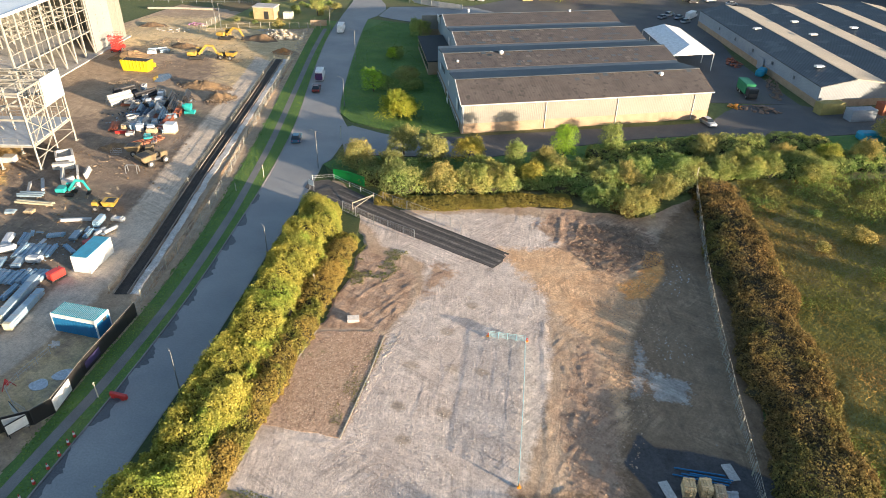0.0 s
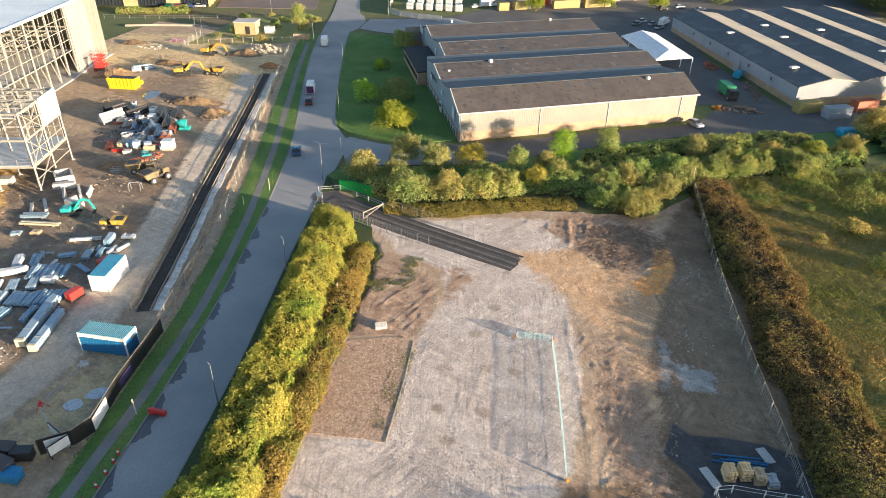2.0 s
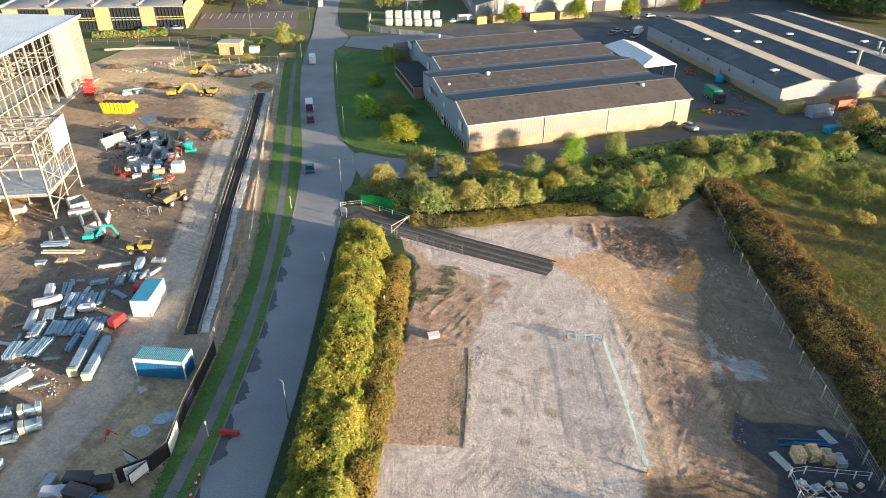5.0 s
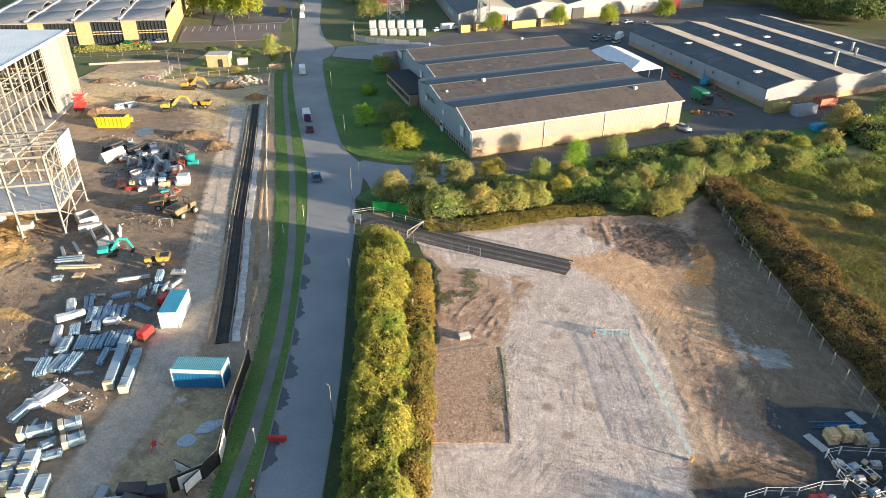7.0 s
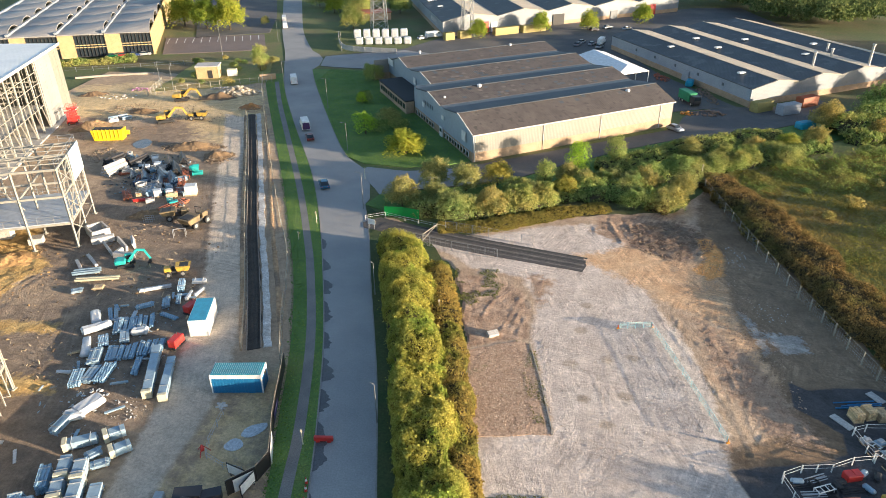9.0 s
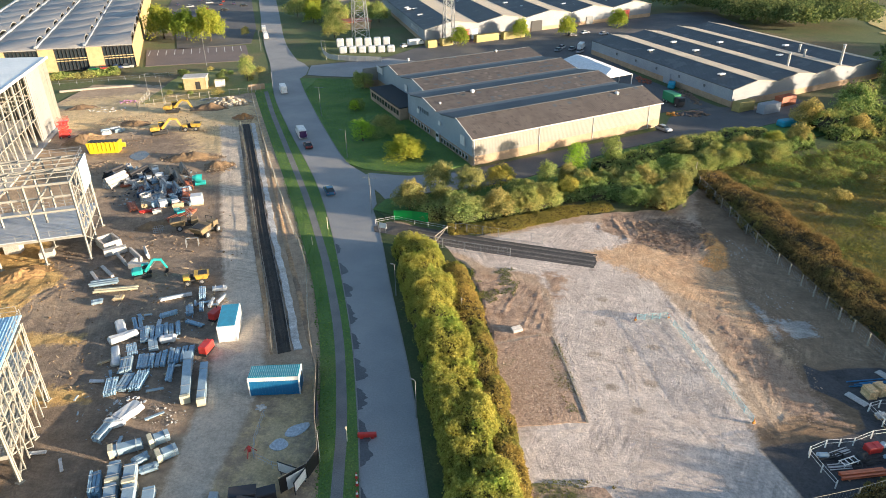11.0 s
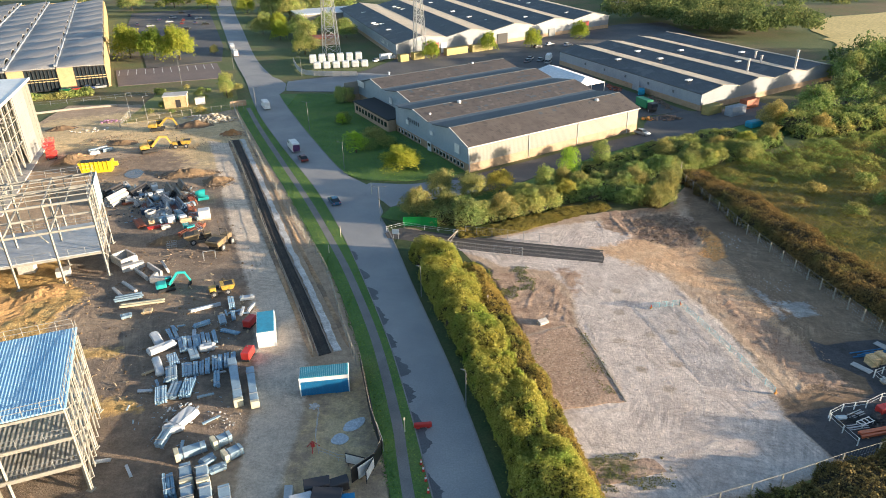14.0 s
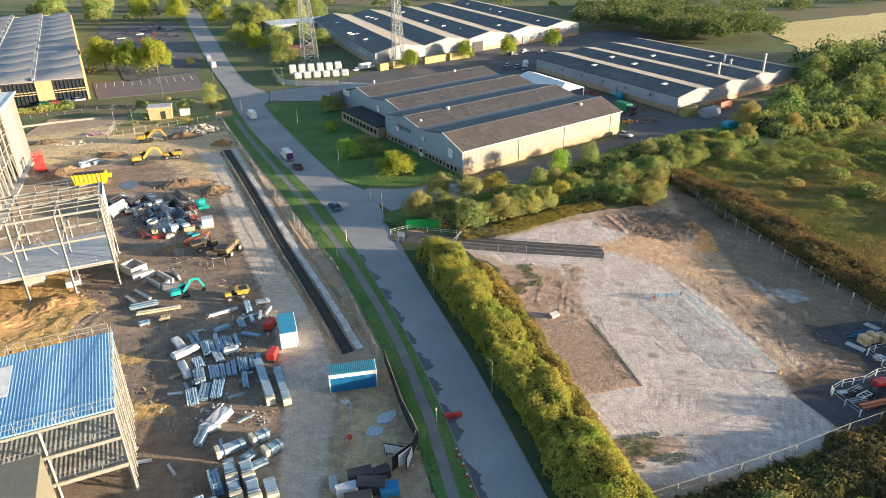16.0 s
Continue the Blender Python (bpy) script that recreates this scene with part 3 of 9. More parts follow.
kerb(cut, -1)
kerb(ROAD_R, 1)
kerb(ROAD_R2, 1)
# Darker copy of the grass; the hedge's shade is in its colour.
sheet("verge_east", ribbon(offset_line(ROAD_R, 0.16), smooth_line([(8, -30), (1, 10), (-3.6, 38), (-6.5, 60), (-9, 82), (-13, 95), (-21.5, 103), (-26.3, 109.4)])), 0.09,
      surface("shaded_verge_grass", (0.03, 0.06, 0.015), (0.07, 0.08, 0.025), 0.15, 4.0, 0.95, 0.7, 0.06), "rough grass verge, coloured dark for the hedge shade", "verge")
sheet("corner_verge", [(-26.4, 109.0), (-21, 106), (2, 113), (26, 125), (42, 135), (60, 140), (84, 155), (77, 164.5), (55, 152.5), (40, 149), (27, 141.5), (13.1, 131.5), (1.4, 122.4), (-8, 119), (-20, 115.4), (-24.4, 113.9)],
      0.1, M_GRASS, "grass corner by the junction", "verge")
sheet("lawn",
      offset_line(ROAD_R2, 0.16) + [(-57, 216), (-44, 214), (-38.8, 203), (-7.4, 133.4), (-12, 130.6), (-21, 128.7), (-30.5, 130.6)], 0.11, M_GRASS, "mown lawn in front of the warehouse", "lawn")

# the levelled stone yard with its side strips
STONE = [(-4.2, 34), (8, 34.5), (22.6, 37.4), (23.6, 39.6), (22.9, 43.0), (22.0, 46.8), (23.2, 50.2), (23.6, 62), (22.6, 70.4), (20.8, 78), (19.5, 85), (15.5, 90), (21, 97), (18, 103.5), (7, 101.5), (-3, 97.5), (-8, 95), (-13.5, 96.2),
         (-13, 93.2), (-7.8, 89.2), (-5.4, 86.2), (2.2, 84), (4.0, 77), (3.0, 67.6), (4.6, 51.2), (-4.3, 49.3)]
SITE = [(-8.5, 29.6), (8, 32.2), (31, 38.2), (48.5, 46.5), (47.6, 58), (46.2, 72), (44.8, 92), (43.6, 108), (42.0, 123), (30, 109), (17, 108), (5, 104), (-6, 98.5), (-13, 98), (-22, 104.6),
        (-24.5, 100), (-15, 92), (-9.2, 88), (-7.4, 80), (-5.6, 62)]
M_SITE = layered("scraped_ground", ((0.36, 0.25, 0.165), (0.47, 0.36, 0.26)), [
    ("stone", (0.46, 0.385, 0.335), (0.60, 0.525, 0.47), 0.16, 0.5),
    ("weedy", (0.30, 0.195, 0.13), (0.44, 0.315, 0.225), 0.35, 0.5),
    # Damp mud in the corner, and hedge shade painted over the east strip.
    ("damp_shade", (0.155, 0.10, 0.058), (0.24, 0.16, 0.095), 0.25, 0.6),
    ("dust", (0.50, 0.305, 0.165), (0.58, 0.405, 0.25), 0.2, 0.7),
    ("clods", (0.28, 0.18, 0.12), (0.42, 0.295, 0.205), 0.5, 0.8),
    ("roots", (0.15, 0.105, 0.072), (0.26, 0.18, 0.12), 0.6, 0.9),
    ("ochre", (0.60, 0.26, 0.07), (0.72, 0.39, 0.14), 0.6, 0.6),
    # Slab colour is darkened for the hedge's shade that lies on it.
    ("slab", (0.19, 0.13, 0.08), (0.275, 0.20, 0.13), 0.12, 0.5),
    ("paleslab", (0.27, 0.255, 0.235), (0.40, 0.38, 0.355), 0.5, 1.1),
    ("stain", (0.33, 0.27, 0.215), (0.42, 0.345, 0.28), 0.5, 0.35),
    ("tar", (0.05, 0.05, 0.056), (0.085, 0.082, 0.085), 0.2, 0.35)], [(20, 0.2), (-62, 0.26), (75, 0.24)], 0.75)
RIDGES = [([(22.8, 48.3), (26, 48.4), (28.6, 49.3), (31.2, 49.9)], 0.5, 0.12), ([(31.4, 50.4), (32.0, 52.4), (31.6, 54.4), (29.6, 54.8)], 0.6, 0.10), ([(30, 51.6), (30.6, 53.2), (30.4, 54.4)], 0.5, 0.07),
          ([(-1.2, 69.2), (0.8, 74.5), (2.2, 79.4)], 0.3, 0.05), ([(-0.2, 68.8), (1.4, 73.5), (2.6, 77)], 0.3, 0.05), ([(-3.8, 72), (-2.2, 76.5), (1.2, 80.4)], 0.25, 0.06), ([(0.9, 68.2), (2.0, 71.5), (2.7, 75)], 0.25, 0.06),
          ([(5.0, 49.8), (4.2, 58), (3.3, 66.4), (3.6, 73), (2.9, 79)], 0.45, 0.03), ([(24.9, 46), (25.2, 51), (24.5, 57), (23.0, 64.5), (21.5, 71.5), (20.5, 77.5)], 0.5, 0.06), ([(-4.6, 48.6), (0, 48.8), (4.8, 49.6)], 0.4, 0.06),
          ([(18.3, 104.5), (19.0, 99), (19.4, 95.2)], 0.5, 0.14), ([(21.5, 105), (21.6, 100), (21.8, 97)], 0.5, 0.13), ([(15.2, 104), (15.6, 100.5), (17.2, 99.4)], 0.5, 0.1), ([(11.8, 102.6), (12.0, 101.2), (12.2, 100.2)], 0.4, 0.07), ([(23.5, 104.4), (24, 102.6), (24.4, 101)], 0.5, 0.1)]
for args in ((24.2, 71.5, 62, 30, 8, 5.5, 0.55, 1), (25.6, 68.6, 110, 25, 6, 4.0, 0.5, 2), (28.6, 66, 40, 25, 7, 3.6, 0.5, 3), (27.6, 61.5, 75, 15, 6, 6.0, 0.5, 4), (29.0, 73.5, 70, 20, 6, 5.0, 0.6, 5), (26.6, 56, 80, 12, 6, 6.5, 0.45, 6),
             (29.8, 55, 78, 14, 5, 5.5, 0.5, 7), (27.8, 50.2, 30, 40, 5, 4.0, 0.7, 8), (12, 50.5, 5, 10, 3, 9, 1.6, 21), (17, 47.6, -6, 14, 3, 7, 1.4, 22), (9, 46, 8, 12, 2, 8, 2.0, 23), (11, 93.6, -16, 15, 4, 7, 1.3, 24), (-1, 75, 55, 30, 4, 7, 0.5, 25), (10, 58, 85, 8, 5, 14, 1.5, 26), (14, 78, 100, 20, 5, 10, 1.4, 27)):
    RIDGES += fan(*args, height=0.06 if args[7] < 10 else 0.028)
for args in ((26, 99, -35, 50, 16, 8.0, 0.7, 11), (29, 95, 20, 60, 14, 7.0, 0.6, 12), (31.5, 93, 50, 50, 12, 5.5, 0.55, 13), (27.5, 93.5, -15, 40, 12, 5.0, 0.5, 14), (30, 101, -50, 50, 11, 5.0, 0.7, 15)):
    RIDGES += fan(*args, height=0.10)
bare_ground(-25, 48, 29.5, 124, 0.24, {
    "stone": ([STONE], 2.4), "weedy": ([[(-5.7, 65.6), (-1, 67.2), (2.5, 68), (3.0, 74), (2.2, 80), (-2.2, 83.6), (-7.4, 84), (-7.2, 74)]], 1.6), "damp_shade": ([[(22.4, 46.6), (26, 46.4), (31.6, 47.4), (36, 49), (36.8, 52.4), (35, 55), (32.2, 57.4), (30.6, 54.5), (28.4, 51.6), (25.6, 50.2), (22.6, 49.6)], [(31.5, 57), (31, 70), (32, 86), (33, 100), (36, 112), (40, 124), (48, 57)]], 3.5), "dust": ([[(10, 91), (18, 84), (25, 75), (31, 70), (33.5, 82), (31, 92), (22, 95)], [(27.5, 70), (29.6, 60), (32.4, 62), (31, 72)]], 5.0),
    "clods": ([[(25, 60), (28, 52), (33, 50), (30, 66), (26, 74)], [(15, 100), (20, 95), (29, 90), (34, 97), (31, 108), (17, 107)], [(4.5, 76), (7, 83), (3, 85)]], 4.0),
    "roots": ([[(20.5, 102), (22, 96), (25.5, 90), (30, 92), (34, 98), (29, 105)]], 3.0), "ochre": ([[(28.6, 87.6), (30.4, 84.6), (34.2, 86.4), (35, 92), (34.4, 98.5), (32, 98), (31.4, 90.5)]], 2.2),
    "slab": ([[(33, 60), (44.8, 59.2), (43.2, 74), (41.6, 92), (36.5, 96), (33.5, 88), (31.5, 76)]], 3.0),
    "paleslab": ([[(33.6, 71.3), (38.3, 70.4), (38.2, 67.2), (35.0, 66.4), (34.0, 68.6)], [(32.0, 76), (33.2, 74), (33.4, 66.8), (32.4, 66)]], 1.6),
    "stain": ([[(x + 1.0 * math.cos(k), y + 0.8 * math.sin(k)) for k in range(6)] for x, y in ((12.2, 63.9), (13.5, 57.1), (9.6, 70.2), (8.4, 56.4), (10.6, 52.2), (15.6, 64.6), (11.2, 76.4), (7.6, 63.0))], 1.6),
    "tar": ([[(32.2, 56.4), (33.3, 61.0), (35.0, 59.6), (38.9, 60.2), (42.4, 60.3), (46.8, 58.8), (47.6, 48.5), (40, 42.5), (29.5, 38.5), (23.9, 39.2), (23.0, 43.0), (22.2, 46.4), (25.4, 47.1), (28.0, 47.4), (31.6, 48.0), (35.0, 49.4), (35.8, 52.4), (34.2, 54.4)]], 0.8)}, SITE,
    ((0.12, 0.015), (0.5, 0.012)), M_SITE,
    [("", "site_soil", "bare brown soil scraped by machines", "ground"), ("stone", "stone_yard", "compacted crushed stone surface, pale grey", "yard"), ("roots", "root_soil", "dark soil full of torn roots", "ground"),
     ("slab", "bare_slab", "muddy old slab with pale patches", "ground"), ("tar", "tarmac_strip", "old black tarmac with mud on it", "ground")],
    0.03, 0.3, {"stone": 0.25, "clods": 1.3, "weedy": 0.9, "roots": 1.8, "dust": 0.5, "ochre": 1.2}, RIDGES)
sheet("rubble_plot", [(-4.3, 49.4), (4.4, 50.4), (3.5, 60), (2.6, 66.6), (1.4, 67.4), (-1, 66.6), (-5.4, 65.0)], 0.085, M_RUBBLE, "plot of broken brick and weeds", "ground", 0.7, 0.3, seed=7)
surface("weedy_soil", (0.34, 0.225, 0.155), (0.45, 0.325, 0.235), 0.3, 3.0, 0.95, 1.0, 0.12, third=(0.13, 0.13, 0.045), third_scale=0.16, third_lo=0.52, third_hi=0.6)
sheet("weed_patch", [(-4.0, 37.8), (0.3, 37.9), (5.2, 38.9), (4.7, 40.6), (0.6, 41.2), (-3.8, 41.4)], 0.085, bpy.data.materials["weedy_soil"], "patch of weeds on the stone", "ground", 0.8, 0.5, seed=9)
# the building site
MUD = [(-18, -30), (-21.5, 10), (-23.2, 40), (-26.0, 58), (-28.0, 70), (-32.4, 85), (-37.0, 99), (-43, 116), (-52, 141), (-61, 166), (-68, 188), (-73, 203), (-100, 205), (-142, 225), (-165, 205), (-190, 120), (-160, -30)]
HAUL_L = smooth_line([(-34, -20), (-38.5, 20), (-39.9, 38), (-40.6, 49), (-41.2, 57), (-44.5, 73), (-50.8, 94.3), (-60, 122), (-68, 148), (-74, 165)])
HAUL_R = smooth_line([(-28, -20), (-34, 20), (-35.6, 38), (-34.8, 48), (-34.8, 58), (-37.6, 71), (-44.2, 91), (-53.2, 116), (-62, 145), (-67, 162)])
M_MUDSHEET = layered("churned_ground", ((0.32, 0.235, 0.155), (0.42, 0.32, 0.22)), [
    # Wet mud, also darkened for the shade that lies over the site.
    ("wet", (0.18, 0.135, 0.10), (0.28, 0.215, 0.155), 0.3, 0.9),
    ("sandy", (0.52, 0.385, 0.20), (0.62, 0.48, 0.275), 0.2, 0.9),
    # Clay of the bank; sunlight on the mud is painted with it too.
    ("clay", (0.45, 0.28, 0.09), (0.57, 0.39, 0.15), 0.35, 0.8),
    ("haul", (0.50, 0.42, 0.33), (0.60, 0.51, 0.41), 0.16, 0.45)], [(72, 0.2), (15, 0.18)], 1.0, 0.85)
TRACKS = []
for args in ((-61, 70, 75, 18, 7, 18, 0.9, 41), (-57, 55, 82, 16, 6, 16, 0.9, 42), (-64, 100, 60, 40, 8, 9, 0.8, 43), (-84, 148, 25, 40, 9, 12, 1.0, 44), (-98, 172, 10, 30, 8, 14, 1.2, 45), (-66, 140, 40, 60, 9, 9, 0.9, 46), (-74, 141, 12, 30, 7, 10, 0.8, 47),
             (-31, 47, 70, 30, 5, 9, 0.9, 48), (-108, 185, 5, 20, 6, 14, 1.2, 49), (-77, 79, 85, 25, 14, 7, 0.9, 31), (-86, 74, 80, 25, 12, 8, 1.0, 32), (-74, 70, 88, 25, 8, 6, 0.8, 33), (-73, 86, 10, 60, 9, 7, 0.9, 34), (-80, 88, 40, 90, 12, 6, 0.9, 35)):
    TRACKS += fan(*args, width=0.45, height=0.13 if args[7] < 40 else 0.05)
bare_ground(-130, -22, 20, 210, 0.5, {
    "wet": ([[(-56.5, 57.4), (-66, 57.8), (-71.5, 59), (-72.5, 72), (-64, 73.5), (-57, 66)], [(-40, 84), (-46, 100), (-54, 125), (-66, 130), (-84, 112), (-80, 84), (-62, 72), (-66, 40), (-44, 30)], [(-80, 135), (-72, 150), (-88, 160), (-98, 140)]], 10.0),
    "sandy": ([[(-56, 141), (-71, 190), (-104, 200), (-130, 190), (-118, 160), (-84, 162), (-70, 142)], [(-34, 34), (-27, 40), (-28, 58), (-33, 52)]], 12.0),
    # The bank first, then two strips of sunlight painted as clay.
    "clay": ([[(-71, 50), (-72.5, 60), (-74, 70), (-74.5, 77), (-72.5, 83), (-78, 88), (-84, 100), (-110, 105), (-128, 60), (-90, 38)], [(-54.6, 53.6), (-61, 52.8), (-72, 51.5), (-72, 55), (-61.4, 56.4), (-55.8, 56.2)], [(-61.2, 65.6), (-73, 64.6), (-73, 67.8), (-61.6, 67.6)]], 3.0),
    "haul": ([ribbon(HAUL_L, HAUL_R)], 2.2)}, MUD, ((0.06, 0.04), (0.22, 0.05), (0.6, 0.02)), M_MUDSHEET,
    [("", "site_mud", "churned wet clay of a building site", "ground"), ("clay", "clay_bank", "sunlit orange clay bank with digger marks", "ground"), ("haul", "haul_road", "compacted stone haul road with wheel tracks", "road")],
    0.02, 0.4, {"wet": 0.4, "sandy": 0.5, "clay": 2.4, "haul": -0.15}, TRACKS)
TR_L = smooth_line([(-33.9, 63.2), (-38.4, 77), (-46.0, 99.2), (-56, 130), (-67.6, 164.5)])
TR_R = offset_line(TR_L, 1.9)


def windrow(name, label, lines, width, height, material, seed, kind="structure", category="ridge", step=0.5, base=0.02):
    """Low uneven ridges of loose ground along the given lines, tapering at their ends."""
    verts, faces = [], []
    for q, line in enumerate(lines):
        pts = smooth_line(line, step) if len(line) > 2 else [tuple(Vector(line[0]).lerp(Vector(line[1]), i / 12)) for i in range(13)]
        n = len(pts)
        start = len(verts)
        for i, p in enumerate(pts):
            a, b = Vector(pts[max(0, i - 1)]), Vector(pts[min(n - 1, i + 1)])
            t = (b - a).normalized()
            taper = min(1.0, 0.15 + min(i, n - 1 - i) / max(1.0, min(6.0, n * 0.25)))
            for k in range(7):
                c = (k - 3) / 3
                w = width * (1 + 0.35 * noise.noise(Vector((p[0] * 0.7, p[1] * 0.7, seed + k + 9 * q)))) * (0.4 + 0.6 * taper)
                h = height * taper * (1 - c * c) * (0.8 + 0.7 * noise.noise(Vector((p[0] * 1.1, p[1] * 1.1 + k * 0.7, seed + q)))) if 0 < k < 6 else -0.08
                verts.append((p[0] + t.y * c * w / 2, p[1] - t.x * c * w / 2, base + h))
        for i in range(n - 1):
            for k in range(6):
                o = start + i * 7 + k
                faces.append((o, o + 1, o + 8, o + 7))
    return solid(name, raw_mesh(name, verts, faces, material), None, label, category, kind=kind)


bm = bmesh.new()
for a, b in ((TR_L, offset_line(TR_L, 0.10)), (offset_line(TR_L, 1.8), TR_R)):
    prism(bm, ribbon(a, b), 0.0, 0.3)
# Flat strip, no recess: the shade of the trench is in its colour.
sheet("drainage_trench", wavy(ribbon(TR_L, TR_R), 0.8, 0.3, 8), 0.10, M_TRENCH, "flat dark strip for the soil and shade of an open drainage trench", "trench")
solid("trench_edging", bm, M_HAUL, "timber edging boards of the trench", "edging", kind="structure")
windrow("trench_spoil", "dug soil heaped along the trench", [offset_line(TR_L, -0.7), offset_line(TR_L, 4.4)], 0.9, 0.16, M_SOIL, 3)
windrow("trench_bottom", "clods in the trench, in its dark shade colour", [offset_line(TR_L, 0.7), offset_line(TR_L, 1.35)], 0.5, 0.14, M_TRENCH, 5, base=0.08)
sheet("lime_strip", wavy(ribbon(offset_line(TR_L, 2.2), offset_line(TR_L, 3.2)), 0.45, 0.3, 5), 0.15, surface("pale_lime_dust", (0.40, 0.37, 0.33), (0.62, 0.60, 0.57), 0.5, 4.0, 0.9, 0.5, 0.05, third=(0.38, 0.33, 0.27), third_scale=0.3, third_lo=0.56, third_hi=0.68),
      "pale dusty strip of spread stone beside the trench", "edging")
sheet("field", [(45.5, 30), (48.4, 50), (47.4, 62), (45.9, 80), (44.6, 100), (42.6, 124), (50, 134), (62, 140), (86, 155), (100, 165), (150, 190), (260, 230), (330, 120), (250, -60), (60, -60)], 0.04, M_FIELD,
      "rough field of grass and scrub", "field")
sheet("straw_field", [(164, 268), (196, 252), (350, 290), (520, 460), (300, 380), (208, 352), (180, 315)], 0.06, M_STRAW, "pale stubble field", "field", 6.0, 4.0)
sheet("south_bank", [(-6, 30.2), (8.5, 33.6), (31, 39.6), (46, 45.6), (70, 20), (40, -40), (0, -40), (-3.5, 10)], 0.07, M_FIELD, "rough bank outside the site fence", "field")

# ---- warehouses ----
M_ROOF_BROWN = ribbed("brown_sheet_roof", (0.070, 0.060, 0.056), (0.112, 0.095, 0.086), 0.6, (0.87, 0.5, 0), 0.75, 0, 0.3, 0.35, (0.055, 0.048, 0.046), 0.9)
# Rear slopes take this bluer dark tone for their shade; patches share it.
M_ROOF_BAND = ribbed("shade_and_patch_sheet", (0.04, 0.056, 0.074), (0.066, 0.084, 0.104), 0.6, (-0.43, 0.9, 0), 0.65, 0, 0.3)
# Sunlight and shade are put into these two roof colours, pale and dark.
M_ROOF_SHADED = ribbed("shaded_sheet_roof", (0.045, 0.05, 0.058), (0.075, 0.08, 0.088), 0.6, (0.87, 0.49, 0), 0.6, 0, 0.4, 0.08, (0.10, 0.105, 0.11), 0.25)
M_ROOF_SUNLIT = ribbed("sunlit_sheet_roof", (0.42, 0.36, 0.27), (0.50, 0.43, 0.33), 0.6, (-0.33, 0.94, 0), 0.6, 0, 0.3)
M_CLAD_CREAM = ribbed("cream_cladding", (0.225, 0.213, 0.19), (0.265, 0.25, 0.222), 0.4, (0.866, 0.5, 0), 0.5, 0, 0.25, 0.15)
M_CLAD_BLUE = ribbed("blue_grey_cladding", (0.27, 0.33, 0.39), (0.34, 0.40, 0.46), 0.4, (-0.43, 0.9, 0), 0.5, 0, 0.25, 0.15)
M_CLAD_WHITE = ribbed("off_white_cladding", (0.185, 0.205, 0.235), (0.235, 0.255, 0.28), 0.4, (0.87, 0.49, 0), 0.5, 0, 0.25, 0.15)
# Side walls take this bluer grey for their shade; doors and containers share it.
M_CLAD_GREY = ribbed("shade_grey_cladding", (0.25, 0.285, 0.335), (0.32, 0.35, 0.395), 0.4, (-0.33, 0.94, 0), 0.5, 0, 0.25, 0.15)
M_BRICK = surface("brick_plinth", (0.33, 0.235, 0.155), (0.42, 0.31, 0.21), 0.6, 7.0, 0.9, 0.4, 0.02)
M_GUTTER = paint("gutter_metal", (0.10, 0.12, 0.14), 0.5)
M_WHITE = paint("white_paint", (0.8, 0.8, 0.78), 0.45)
M_GLASS = paint("window_glass", (0.03, 0.04, 0.05), 0.08, 0.0, 0.1)
M_DARK = paint("dark_rubber", (0.03, 0.03, 0.032), 0.7)
M_STEEL = paint("galvanised_steel", (0.50, 0.51, 0.52), 0.42, 0.6)
M_RED = paint("red_paint", (0.55, 0.04, 0.03), 0.4)


class Plan:
    """A building's own ground axes: u along its front, v into its depth."""
    def __init__(self, o, u, v):
        self.o, self.u, self.v = Vector(o), Vector(u).normalized(), Vector(v).normalized()

    def at(self, a, b, z):
        p = self.o + self.u * a + self.v * b
        return (p.x, p.y, z)


def wall_panel(bm, plan, a0, b0, a1, b1, tops, z0, thick):
    """An upright wall along a straight line of the plan; tops: (share, height) of its upper edge."""
    s, e = Vector(plan.at(a0, b0, 0)), Vector(plan.at(a1, b1, 0))
    n = Vector((e.y - s.y, s.x - e.x, 0)).normalized() * thick
    front = [s + Vector((0, 0, z0)), e + Vector((0, 0, z0))] + [s.lerp(e, k) + Vector((0, 0, z)) for k, z in reversed(tops)]
    f = [bm.verts.new(p) for p in front]
    g = [bm.verts.new(p + n) for p in front]
    bm.faces.new(f)
    bm.faces.new(g[::-1])
    for i in range(len(f)):
        bm.faces.new((g[i], g[(i + 1) % len(f)], f[(i + 1) % len(f)], f[i]))
    return bm


def gable_tops(n, bay, ridge_at, eave, ridge, gutter, lift):
    pts, total = [(0.0, eave)], n * bay
    for i in range(n):
        pts += [((i * bay + ridge_at) / total, ridge), (((i + 1) * bay - gutter) / total, eave + lift)]
        if gutter and i < n - 1:
            pts.append((((i + 1) * bay) / total, eave + lift))
    pts[-1] = (1.0, eave)
    return pts


